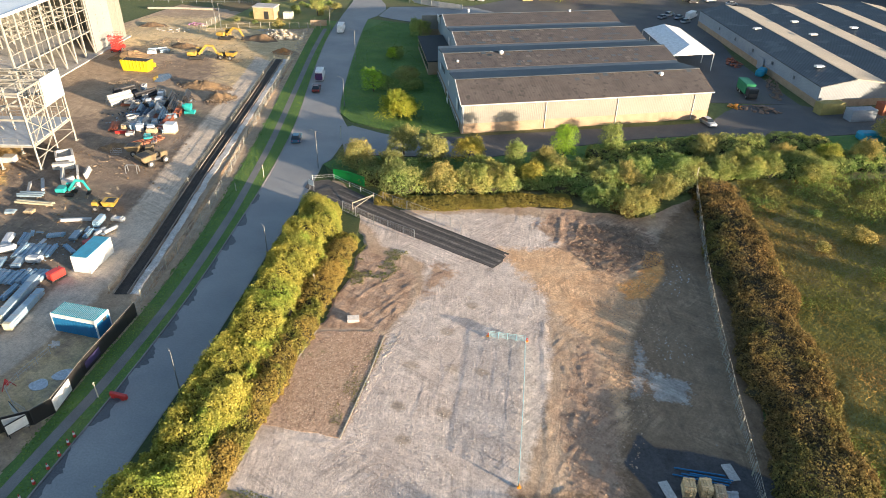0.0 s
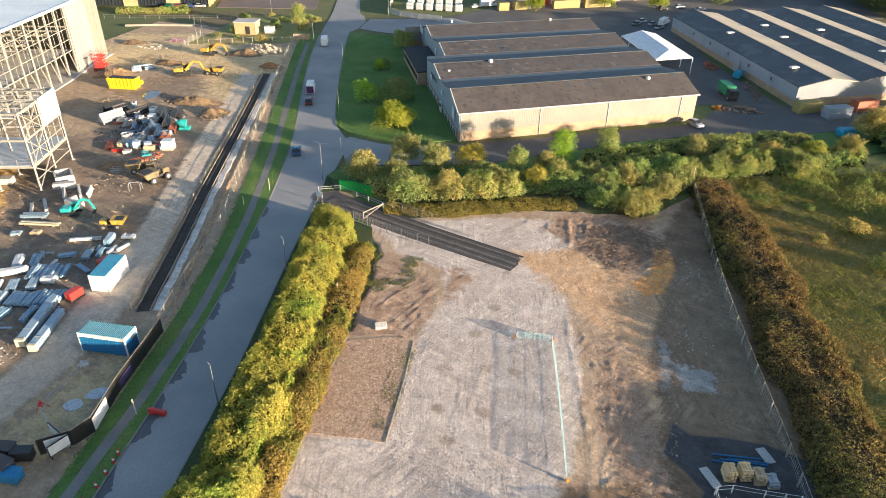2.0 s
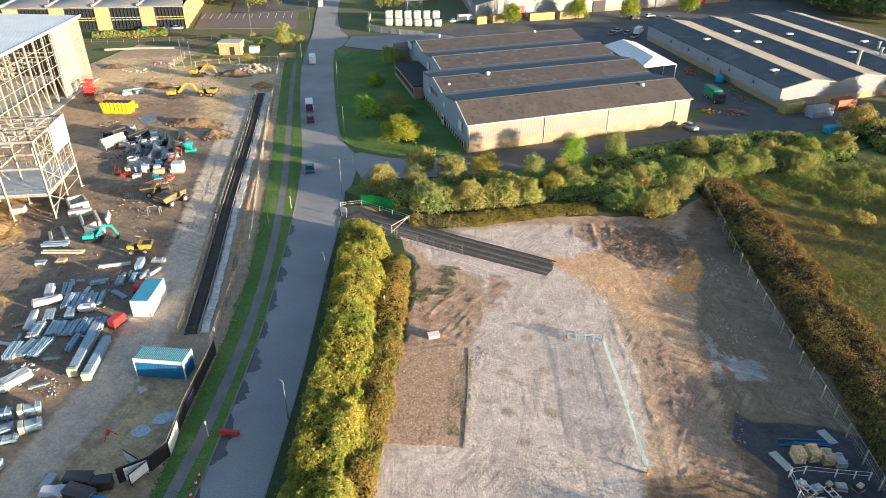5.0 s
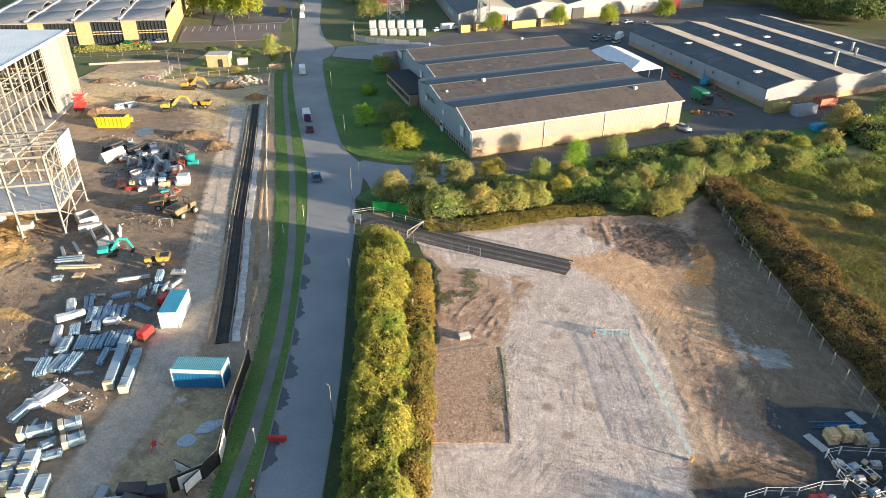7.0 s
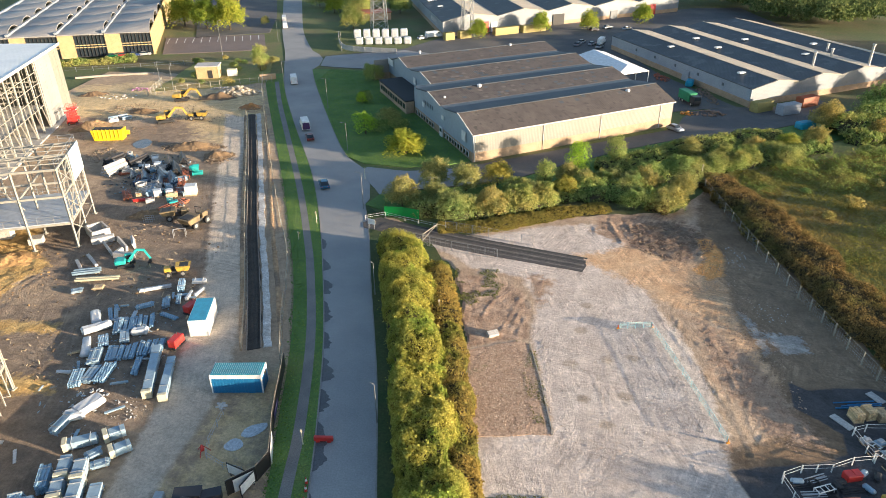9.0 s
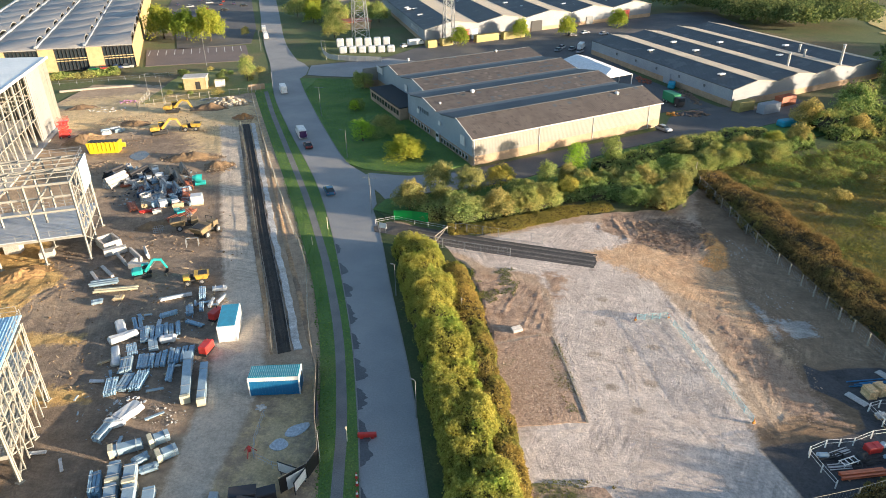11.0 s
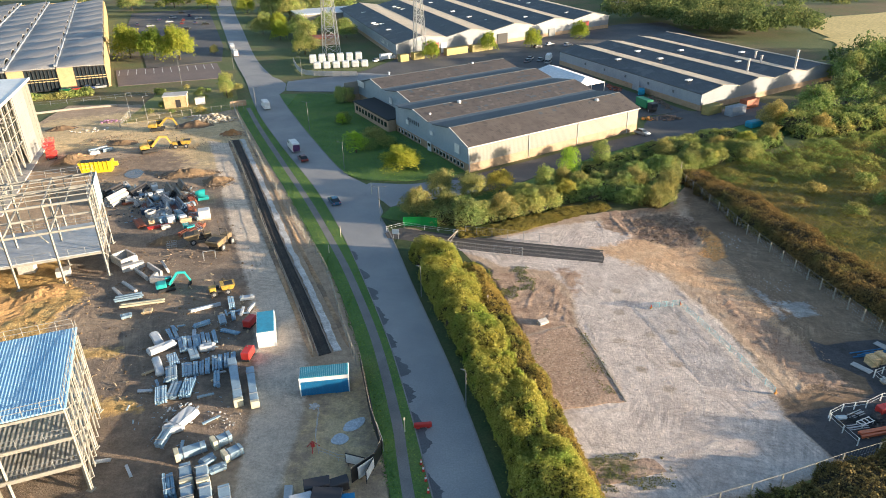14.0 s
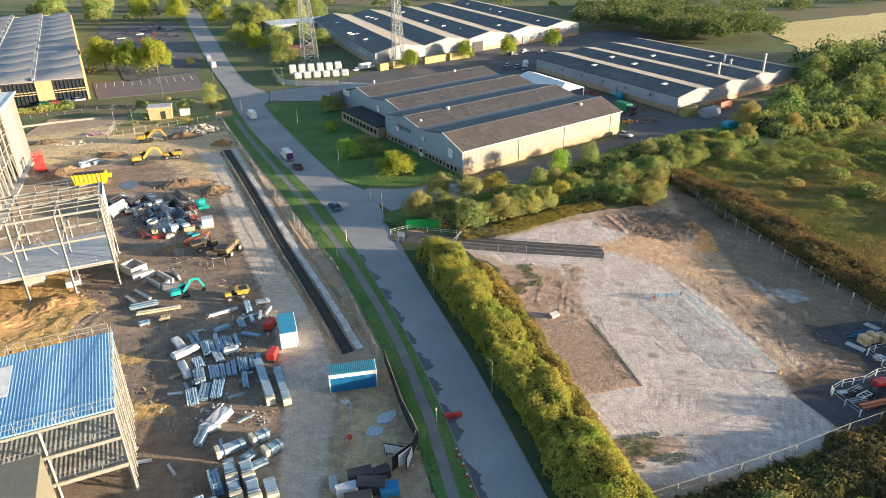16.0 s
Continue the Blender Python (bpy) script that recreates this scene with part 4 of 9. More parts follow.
def multi_gable(name, label, plan, length, bay, n, eave, ridge, ridge_at, gutter, along, roof_a, roof_b, clad_front, clad_side, plinth, lift=0.3, steps=None):
    """A shed of n parallel gabled bays. along 'u': ridges run along the front; 'v': ridges run into the depth, gables at the front."""
    ob = empty(name, Matrix(), label, "warehouse")
    P = (lambda r, b, z: plan.at(r, b, z)) if along == "u" else (lambda r, b, z: plan.at(b, r, z))
    depth = n * bay
    for i in range(n):
        s0 = steps[i] if steps else 0.0
        y0, yr, y1 = i * bay, i * bay + ridge_at, (i + 1) * bay - gutter
        e0, e1 = (eave if i == 0 else eave + lift), (eave if i == n - 1 else eave + lift)
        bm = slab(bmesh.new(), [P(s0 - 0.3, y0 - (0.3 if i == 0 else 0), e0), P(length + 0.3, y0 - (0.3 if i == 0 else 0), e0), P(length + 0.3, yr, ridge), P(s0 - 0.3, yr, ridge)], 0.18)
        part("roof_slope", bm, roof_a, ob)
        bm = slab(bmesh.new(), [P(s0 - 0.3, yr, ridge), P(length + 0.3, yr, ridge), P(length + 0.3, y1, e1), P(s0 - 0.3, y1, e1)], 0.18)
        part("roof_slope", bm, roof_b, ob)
        rc = bmesh.new()
        bar(rc, P(s0 - 0.3, yr, ridge + 0.04), P(length + 0.3, yr, ridge + 0.04), 0.5, 0.1)
        part("ridge_cap", rc, roof_b, ob)
        if gutter and i < n - 1:
            bm = slab(bmesh.new(), [P(s0, y1, e1 - 0.05), P(length, y1, e1 - 0.05), P(length, (i + 1) * bay, e1 - 0.05), P(s0, (i + 1) * bay, e1 - 0.05)], 0.1)
            part("valley_gutter", bm, M_GUTTER, ob)
    tops = gable_tops(n, bay, ridge_at, eave, ridge, gutter, lift)
    tops = [(k, z - 0.16) for k, z in tops]
    flat = [(0, eave - 0.16), (1, eave - 0.16)]
    if along == "u":
        runs = [("front", 0, 0, length, 0, flat, clad_front), ("back", length, depth, 0, depth, flat, clad_front), ("end", length, 0, length, depth, tops, clad_side)]
        if not steps:
            runs.append(("end", 0, depth, 0, 0, [(1 - k, z) for k, z in reversed(tops)], clad_side))
    else:
        runs = [("front", 0, 0, depth, 0, tops, clad_front), ("back", depth, length, 0, length, [(1 - k, z) for k, z in reversed(tops)], clad_front),
                ("side", depth, 0, depth, length, flat, clad_side), ("side", 0, length, 0, 0, flat, clad_side)]
    for wname, a0, b0, a1, b1, tp, clad in runs:
        part(wname + "_plinth", wall_panel(bmesh.new(), plan, a0, b0, a1, b1, [(0, plinth), (1, plinth)], -0.1, -0.3), M_BRICK, ob)
        part(wname + "_cladding", wall_panel(bmesh.new(), plan, a0, b0, a1, b1, tp, plinth, -0.22), clad, ob)
    if steps:
        for i in range(n):
            s0 = steps[i]
            y0, yr, y1 = i * bay, i * bay + ridge_at, (i + 1) * bay
            tp = [(0, eave + (lift if i < n - 1 else 0) - 0.1), (gutter / bay, eave + (lift if i < n - 1 else 0) - 0.14), (1 - ridge_at / bay, ridge - 0.16), (1, eave + (lift if i else 0) - 0.14)]
            part("end_plinth", wall_panel(bmesh.new(), plan, s0, y1, s0, y0, [(0, plinth), (1, plinth)], -0.1, -0.3), M_BRICK, ob)
            part("end_cladding", wall_panel(bmesh.new(), plan, s0, y1, s0, y0, tp, plinth, -0.22), clad_side, ob)
            if i and steps[i] != steps[i - 1]:
                part("return_wall", wall_panel(bmesh.new(), plan, s0, y0, steps[i - 1], y0, [(0, eave), (1, eave)], -0.1, -0.22), clad_side, ob)
    return ob


W1 = Plan((-6.8, 132.6, 0), (0.866, 0.5, 0), (-0.425, 0.905, 0))
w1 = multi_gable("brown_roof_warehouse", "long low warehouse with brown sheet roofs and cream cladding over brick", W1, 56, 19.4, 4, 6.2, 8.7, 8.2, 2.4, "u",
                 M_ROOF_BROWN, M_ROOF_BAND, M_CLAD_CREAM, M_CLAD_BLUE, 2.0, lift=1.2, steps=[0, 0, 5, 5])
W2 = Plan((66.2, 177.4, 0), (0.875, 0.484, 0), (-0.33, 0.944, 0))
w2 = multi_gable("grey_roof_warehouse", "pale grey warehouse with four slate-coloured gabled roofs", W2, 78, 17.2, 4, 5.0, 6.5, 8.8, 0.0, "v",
                 M_ROOF_SHADED, M_ROOF_SUNLIT, M_CLAD_WHITE, M_CLAD_GREY, 1.6)
W3 = Plan((-23.3, 272, 0), (0.85, 0.527, 0), (-0.25, 0.968, 0))
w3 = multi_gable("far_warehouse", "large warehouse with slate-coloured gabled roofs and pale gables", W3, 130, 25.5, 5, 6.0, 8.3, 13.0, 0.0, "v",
                 M_ROOF_SHADED, M_ROOF_SUNLIT, M_CLAD_WHITE, M_CLAD_GREY, 1.6)

# ---- steel-framed building under construction ----
M_FRAME = paint("primed_steel", (0.33, 0.32, 0.285), 0.5)
# The pale spots are white haze put into the liner's colour.
M_DECK = ribbed("blue_roof_liner", (0.23, 0.45, 0.66), (0.34, 0.54, 0.71), 0.35, (0.95, 0.31, 0), 0.35, 0.1, 0.5, 0.09, (0.50, 0.60, 0.68), 0.14)
M_SHED_WALL = ribbed("new_white_cladding", (0.26, 0.268, 0.268), (0.31, 0.315, 0.31), 1.0, (0, 0, 1), 0.45, 0, 0.15)
M_SHED_ROOF = ribbed("new_white_roof", (0.60, 0.63, 0.66), (0.74, 0.75, 0.76), 0.6, (0.42, 0.9, 0), 0.4, 0.1, 0.4)
SITE_U, SITE_V = Vector((-0.31, 0.951, 0)), Vector((-0.951, -0.31, 0))   # along the east face, into the depth


def steel(bm, a, b, w=0.28):
    bar(bm, a, b, w, w)


def edge_rail(bm, a, b, z, h=1.1, step=2.4):
    a, b = Vector(a), Vector(b)
    n = max(1, int((b - a).length / step))
    for i in range(n + 1):
        p = a.lerp(b, i / n)
        rod(bm, (p.x, p.y, z), (p.x, p.y, z + h), 0.035, 5)
    for k in (0.5, 1.0):
        rod(bm, (a.x, a.y, z + h * k), (b.x, b.y, z + h * k), 0.03, 5)


def frame_block(name, label, corner, along, deep, nu, nv, levels, top, floor_levels):
    """Steel frame on a grid: columns, beams at each level, diagonal bracing on the east face, decks on some levels."""
    ob = empty(name, Matrix(), label, "building")
    du, dv = along / nu, deep / nv
    C = Vector((*corner, 0))
    P = lambda i, j, z: C + SITE_U * (i * du) + SITE_V * (j * dv) + Vector((0, 0, z))
    for i in range(nu + 1):
        for j in range(nv + 1):
            bm = bmesh.new()
            box(bm, P(i, j, top / 2), (0.28, 0.28, top), -18)
            box(bm, P(i, j, 0.1), (0.7, 0.7, 0.2), -18)
            part("column", bm, M_FRAME, ob)
    for z in levels:
        for i in range(nu + 1):
            part("beam", bar(bmesh.new(), P(i, 0, z), P(i, nv, z), 0.2, 0.36), M_FRAME, ob)
        for j in range(nv + 1):
            part("beam", bar(bmesh.new(), P(0, j, z), P(nu, j, z), 0.2, 0.36), M_FRAME, ob)
    z0, z1 = 0.3, levels[0]
    for k, z in enumerate(levels):
        za = 0.3 if k == 0 else levels[k - 1]
        bm = bmesh.new()
        steel(bm, P(0, 0, za), P(min(1, nu), 0, z), 0.16)
        steel(bm, P(min(1, nu), 0, za), P(0, 0, z), 0.16)
        part("brace", bm, M_FRAME, ob)
    return ob, P


# near block with a lined roof and open floors
s1, P1 = frame_block("roofed_steel_frame", "cream steel frame with a blue lined roof and open decked floors", (-55.2, 41.2), 13.4, 27.0, 2, 4, [3.6, 7.2, 10.6], 11.0, [3.6, 7.2])
M_DECKFLOOR = ribbed("ribbed_deck", (0.34, 0.33, 0.31), (0.44, 0.43, 0.40), 0.45, (0.95, 0.31, 0), 0.5, 0.3, 1.0)
for z in (3.7, 7.3):
    bm = slab(bmesh.new(), [P1(0, 0, z + 0.15), P1(2, 0, z + 0.15), P1(2, 4, z + 0.15), P1(0, 4, z + 0.15)], 0.15)
    part("floor_deck", bm, M_DECKFLOOR, s1)
    bm = bmesh.new()
    edge_rail(bm, P1(0, 0, 0), P1(0, 4, 0), z + 0.15)
    edge_rail(bm, P1(0, 0, 0), P1(2, 0, 0), z + 0.15)
    part("guard_rail", bm, M_STEEL, s1)
bm = slab(bmesh.new(), [P1(-0.06, -0.05, 11.2), P1(2.06, -0.05, 11.9), P1(2.06, 4.1, 11.9), P1(-0.06, 4.1, 11.2)], 0.18)
part("roof_liner", bm, M_DECK, s1, "sky-blue profiled roof liner sheet")
rib = bmesh.new()
for i in range(84):
    j = -0.03 + i * 4.1 / 84
    bar(rib, P1(-0.06, j, 11.215), P1(2.06, j, 11.915), 0.05, 0.04)
part("roof_rib", rib, paint("pale_blue_sheet", (0.40, 0.58, 0.72), 0.4), s1)
part("roof_light", slab(bmesh.new(), [P1(0.9, 1.42, 11.62), P1(1.7, 1.42, 11.9), P1(1.7, 1.75, 11.9), P1(0.9, 1.75, 11.62)], 0.05), M_WHITE, s1)
bm = bmesh.new()
edge_rail(bm, P1(-0.05, 0, 0), P1(-0.05, 4, 0), 11.2, 1.2, 1.6)
edge_rail(bm, P1(2.06, 0, 0), P1(2.06, 4, 0), 11.9, 1.2, 1.6)
edge_rail(bm, P1(-0.05, -0.04, 0), P1(2.06, -0.04, 0), 11.5, 1.2, 1.6)
part("edge_protection", bm, M_FRAME, s1)
bm = bmesh.new()
for k in range(9):
    steel(bm, P1(k / 4, -0.03, 0.2), P1(k / 4, -0.03, 11.1), 0.12)
for k in range(8):
    for z in (1.5, 4.6, 8.0):
        steel(bm, P1(k / 4, -0.03, z), P1((k + 1) / 4, -0.03, z + (2.2 if k % 2 else -1.2)), 0.07)
part("cladding_frame", bm, M_FRAME, s1)
for z, j in ((10.7, 0), (7.4, 0), (3.9, 0)):
    bm = bmesh.new()
    bar(bm, P1(-0.03, 0, z), P1(-0.03, 4, z), 0.2, 0.3)
    part("edge_beam", bm, M_FRAME, s1)
core = prism(bmesh.new(), [P1(i, j, 0).to_2d() for i, j in ((-0.43, 0.95), (-0.43, 2.1), (-1.5, 2.1), (-1.5, 0.95))], 0, 10.0)
part("stair_core", core, paint("olive_cladding", (0.20, 0.19, 0.14), 0.6), s1)

# farther block, bare frame with a slab
s2, P2 = frame_block("bare_steel_frame", "bare cream steel frame with diagonal braces and a concrete slab", (-71.6, 89.6), 13.4, 40.0, 2, 6, [4.4, 9.2, 13.8], 14.0, [4.4])
part("floor_slab", slab(bmesh.new(), [P2(0, 0, 4.75), P2(2, 0, 4.75), P2(2, 6, 4.75), P2(0, 6, 4.75)], 0.3), paint("wet_slab", (0.42, 0.45, 0.49), 0.35), s2, "wet pale concrete floor slab")
part("mesh_sheet", slab(bmesh.new(), [P2(1.0, -0.04, 9.2), P2(2.0, -0.04, 9.2), P2(2.0, -0.05, 14.2), P2(1.0, -0.05, 14.2)], 0.04), paint("pale_blue_netting", (0.45, 0.60, 0.70), 0.6), s2, "pale blue debris netting")
for j in range(1, 12, 2):
    bm = bar(bmesh.new(), P2(0, j / 2, 13.9), P2(2, j / 2, 13.9), 0.1, 0.2)
    part("rafter", bm, M_FRAME, s2)
for i in range(1, 6):
    part("purlin", bar(bmesh.new(), P2(i / 3, 0, 14.1), P2(i / 3, 6, 14.1), 0.09, 0.16), M_FRAME, s2)
for z in (2.2, 6.8, 11.5):
    part("sheeting_rail", bar(bmesh.new(), P2(0, -0.02, z), P2(2, -0.02, z), 0.12, 0.16), M_FRAME, s2)
    part("sheeting_rail", bar(bmesh.new(), P2(2.01, 0, z), P2(2.01, 6, z), 0.12, 0.16), M_FRAME, s2)
for j in range(12):
    part("sheeting_post", bar(bmesh.new(), P2(2.01, j / 2 + 0.25, 4.6), P2(2.01, j / 2 + 0.25, 14), 0.12, 0.12), M_FRAME, s2)
for i in range(6):
    part("sheeting_post", bar(bmesh.new(), P2(i / 3 + 0.17, -0.02, 4.6), P2(i / 3 + 0.17, -0.02, 14), 0.12, 0.12), M_FRAME, s2)
bm = bmesh.new()
edge_rail(bm, P2(2, 0, 0), P2(2, 6, 0), 14.2)
edge_rail(bm, P2(0, 0, 0), P2(2, 0, 0), 14.2)
part("guard_rail", bm, M_STEEL, s2)
for j in (1, 2, 3):
    part("brace", bar(bmesh.new(), P2(1, j + 0.3, 4.8), P2(1, j + 0.75, 9.2), 0.16, 0.16), M_FRAME, s2)
bm = bmesh.new()
edge_rail(bm, P2(0, 0, 0), P2(0, 6, 0), 4.75)
edge_rail(bm, P2(2, 0, 0), P2(2, 6, 0), 4.75)
part("guard_rail", bm, M_STEEL, s2)

# the big shed behind, part clad
SU, SV = Vector((0.26, -0.966, 0)), Vector((-0.966, -0.26, 0))
SC = Vector((-118.3, 168.3, 0))
PS = lambda a, b, z: SC + SU * a + SV * b + Vector((0, 0, z))
shed = empty("half_clad_shed", Matrix(), "tall steel shed with a white roof and half-finished cladding", "building")
part("roof", slab(bmesh.new(), [PS(-0.5, -0.6, 17.4), PS(52, -0.6, 17.4), PS(52, 60, 19.5), PS(-0.5, 60, 19.5)], 0.35), M_SHED_ROOF, shed, "white profiled roof sheet")
fl = bmesh.new()
bar(fl, PS(-0.5, -0.6, 17.3), PS(52, -0.6, 17.3), 0.3, 0.6)
part("eaves_flashing", fl, M_WHITE, shed)


def shed_panel(a0, a1, z0, z1, material, name="wall_panel", out=0.0):
    q = [PS(a0, -out, z0), PS(a1, -out, z0), PS(a1, -out, z1), PS(a0, -out, z1)]
    bm = bmesh.new()
    f = [bm.verts.new(p) for p in q]
    g = [bm.verts.new(p + SV * 0.25) for p in q]
    bm.faces.new(f)
    bm.faces.new(g[::-1])
    for i in range(4):
        bm.faces.new((f[i], f[(i + 1) % 4], g[(i + 1) % 4], g[i]))
    part(name, bm, material, shed)


M_OLIVE_PANEL = paint("olive_grey_panel", (0.27, 0.27, 0.235), 0.5)
for k in range(4):
    shed_panel(3.0 + k * 3.6, 6.57 + k * 3.6, 0.4, 17.1, M_SHED_WALL if k else M_OLIVE_PANEL)
shed_panel(0, 2.97, 0.2, 17.1, M_OLIVE_PANEL, "corner_panel", 0.03)
part("gable_wall", wall_panel(bmesh.new(), Plan(SC, SU, SV), 0, 0.2, 0, 60, [(0, 17), (1, 19)], 0, -0.25), bpy.data.materials["olive_grey_panel"], shed)
part("rear_wall", wall_panel(bmesh.new(), Plan(SC, SU, SV), 0, 60, 52, 60, [(0, 19), (1, 19)], 0, -0.25), M_SHED_WALL, shed)
for k in range(8):
    a = 17.8 + k * 4.8
    part("column", bar(bmesh.new(), PS(a, 0.3, 0), PS(a, 0.3, 17.2), 0.4, 0.4), M_FRAME, shed)
    part("column", bar(bmesh.new(), PS(a, 12, 0), PS(a, 12, 17.6), 0.4, 0.4), M_FRAME, shed)
    part("column", bar(bmesh.new(), PS(a, 24, 0), PS(a, 24, 18.0), 0.4, 0.4), M_FRAME, shed)
    part("brace", bar(bmesh.new(), PS(a, 0.3, 0.2), PS(a + 2.4, 0.3, 6.2), 0.2, 0.2), M_FRAME, shed)
    part("rafter", bar(bmesh.new(), PS(a, 0.3, 16.9), PS(a, 59, 18.9), 0.25, 0.6), M_FRAME, shed)
for z in (6.2, 8.9, 11.6, 14.3):
    part("sheeting_rail", bar(bmesh.new(), PS(17.6, 0.1, z), PS(51.6, 0.1, z), 0.1, 0.16), M_FRAME, shed)
for k in range(15):
    part("sheeting_post", bar(bmesh.new(), PS(19 + k * 2.3, 0.1, 6.2), PS(19 + k * 2.3, 0.1, 17.0), 0.07, 0.09), M_FRAME, shed)
for k in range(7):
    a = 17.8 + k * 4.8
    for b in (6.0, 12.0):
        part("inner_beam", bar(bmesh.new(), PS(a, b, 10.2 + k % 2), PS(a + 4.8, b, 10.2 + k % 2), 0.2, 0.3), M_FRAME, shed)
        part("inner_brace", bar(bmesh.new(), PS(a, b, 6.4), PS(a + 4.8, b, 13.0 + 2 * (k % 2)), 0.14, 0.14), M_FRAME, shed)
    part("tie_beam", bar(bmesh.new(), PS(a, 0.4, 11.8), PS(a, 24, 11.8), 0.2, 0.3), M_FRAME, shed)
part("upper_floor", slab(bmesh.new(), [PS(18, 0.5, 6.1), PS(51.5, 0.5, 6.1), PS(51.5, 58, 6.1), PS(18, 58, 6.1)], 0.3), M_CONC, shed)
part("plinth_slab", slab(bmesh.new(), [PS(-0.5, -1.2, 0.3), PS(53, -1.2, 0.3), PS(53, 60, 0.3), PS(-0.5, 60, 0.3)], 0.4), M_CONC, shed)

# office block across the road
M_OFF_ROOF = ribbed("office_roof", (0.24, 0.235, 0.235), (0.33, 0.32, 0.31), 0.8, (0.93, 0.3, 0), 0.6, 0.0, 0.08, 0.05)
M_BUFF = surface("buff_brick", (0.42, 0.32, 0.165), (0.50, 0.39, 0.21), 0.8, 8.0, 0.9, 0.3, 0.02)
OFF = Plan((-156, 228, 0), (0.955, 0.296, 0), (-0.36, 0.933, 0))
office = empty("office_block", Matrix(), "long office block with shallow grey roofs, buff brick and dark glazing", "building")
for i in range(4):
    a0 = -32 + i * 15.6
    rows = [(-0.8 + (k * 8 + j) * 2.6, abs(math.sin(math.pi * j / 8)) ** 0.8) for k in range(11) for j in range(8)] + [(228.0, 0.0)]
    top = [OFF.at(a0 + u, v, z + arch * rise) for v, arch in rows for u, z, rise in ((0.1, 8.3, 0.3), (7.8, 8.3, 1.6), (15.5, 8.1, 2.8))]
    n = len(top)
    verts = [tuple(p) for p in top] + [(p[0], p[1], p[2] - 0.3) for p in top]
    faces = []
    for r in range(len(rows) - 1):
        for c in range(2):
            q = (r * 3 + c, r * 3 + c + 1, r * 3 + c + 4, r * 3 + c + 3)
            faces += [q, tuple(x + n for x in q[::-1])]
        for c in (0, 2):
            faces.append((r * 3 + c, r * 3 + c + 3, r * 3 + c + 3 + n, r * 3 + c + n))
    for r in (0, len(rows) - 1):
        for c in range(2):
            faces.append((r * 3 + c, r * 3 + c + 1, r * 3 + c + 1 + n, r * 3 + c + n))
    part("folded_roof", raw_mesh("folded_roof", verts, faces, M_OFF_ROOF), None, office, "shallow folded grey sheet roof")
    part("roof_light_strip", slab(bmesh.new(), [OFF.at(a0 - 0.45, -1, 9.3), OFF.at(a0 + 0.45, -1, 9.3), OFF.at(a0 + 0.45, 235, 9.3), OFF.at(a0 - 0.45, 235, 9.3)], 0.8), M_CLAD_GREY, office, "pale roof light strip")
    part("brick_pier", wall_panel(bmesh.new(), OFF, a0, 0, a0 + 5.2, 0, [(0, 8.0), (1, 8.4)], 0, -0.3), M_BUFF, office)
    part("glazing", wall_panel(bmesh.new(), OFF, a0 + 5.2, 0.25, a0 + 15.6, 0.25, [(0, 7.9), (1, 7.9)], 0.4, -0.1), M_GLASS, office)
    for k in range(9):
        part("mullion", bar(bmesh.new(), OFF.at(a0 + 5.4 + k * 1.25, 0.05, 0.3), OFF.at(a0 + 5.4 + k * 1.25, 0.05, 8.0), 0.14, 0.2), M_DARK, office)
    for z in (0.4, 3.6, 4.4, 7.6):
        part("transom", bar(bmesh.new(), OFF.at(a0 + 5.2, 0.06, z), OFF.at(a0 + 15.5, 0.06, z), 0.15, 0.3), M_BUFF if z in (3.6, 4.4) else M_DARK, office)
part("side_wall", wall_panel(bmesh.new(), OFF, 30.4, 0, 30.4, 235, [(0, 8.1), (1, 8.1)], 0, -0.3), M_BUFF, office)
part("back_wall", wall_panel(bmesh.new(), OFF, 30.4, 235, -32, 235, [(0, 8.1), (1, 8.1)], 0, -0.3), M_BUFF, office)
for k in range(48):
    bm = box(bmesh.new(), OFF.at(30.5, 3 + k * 4.8, 4.2), (0.3, 2.6, 5.4), 21)
    part("side_window", bm, M_GLASS, office)
    bm = box(bmesh.new(), OFF.at(30.6, 0.6 + k * 4.8, 4.1), (0.8, 0.5, 8.0), 21)
    part("fin", bm, M_BUFF, office)

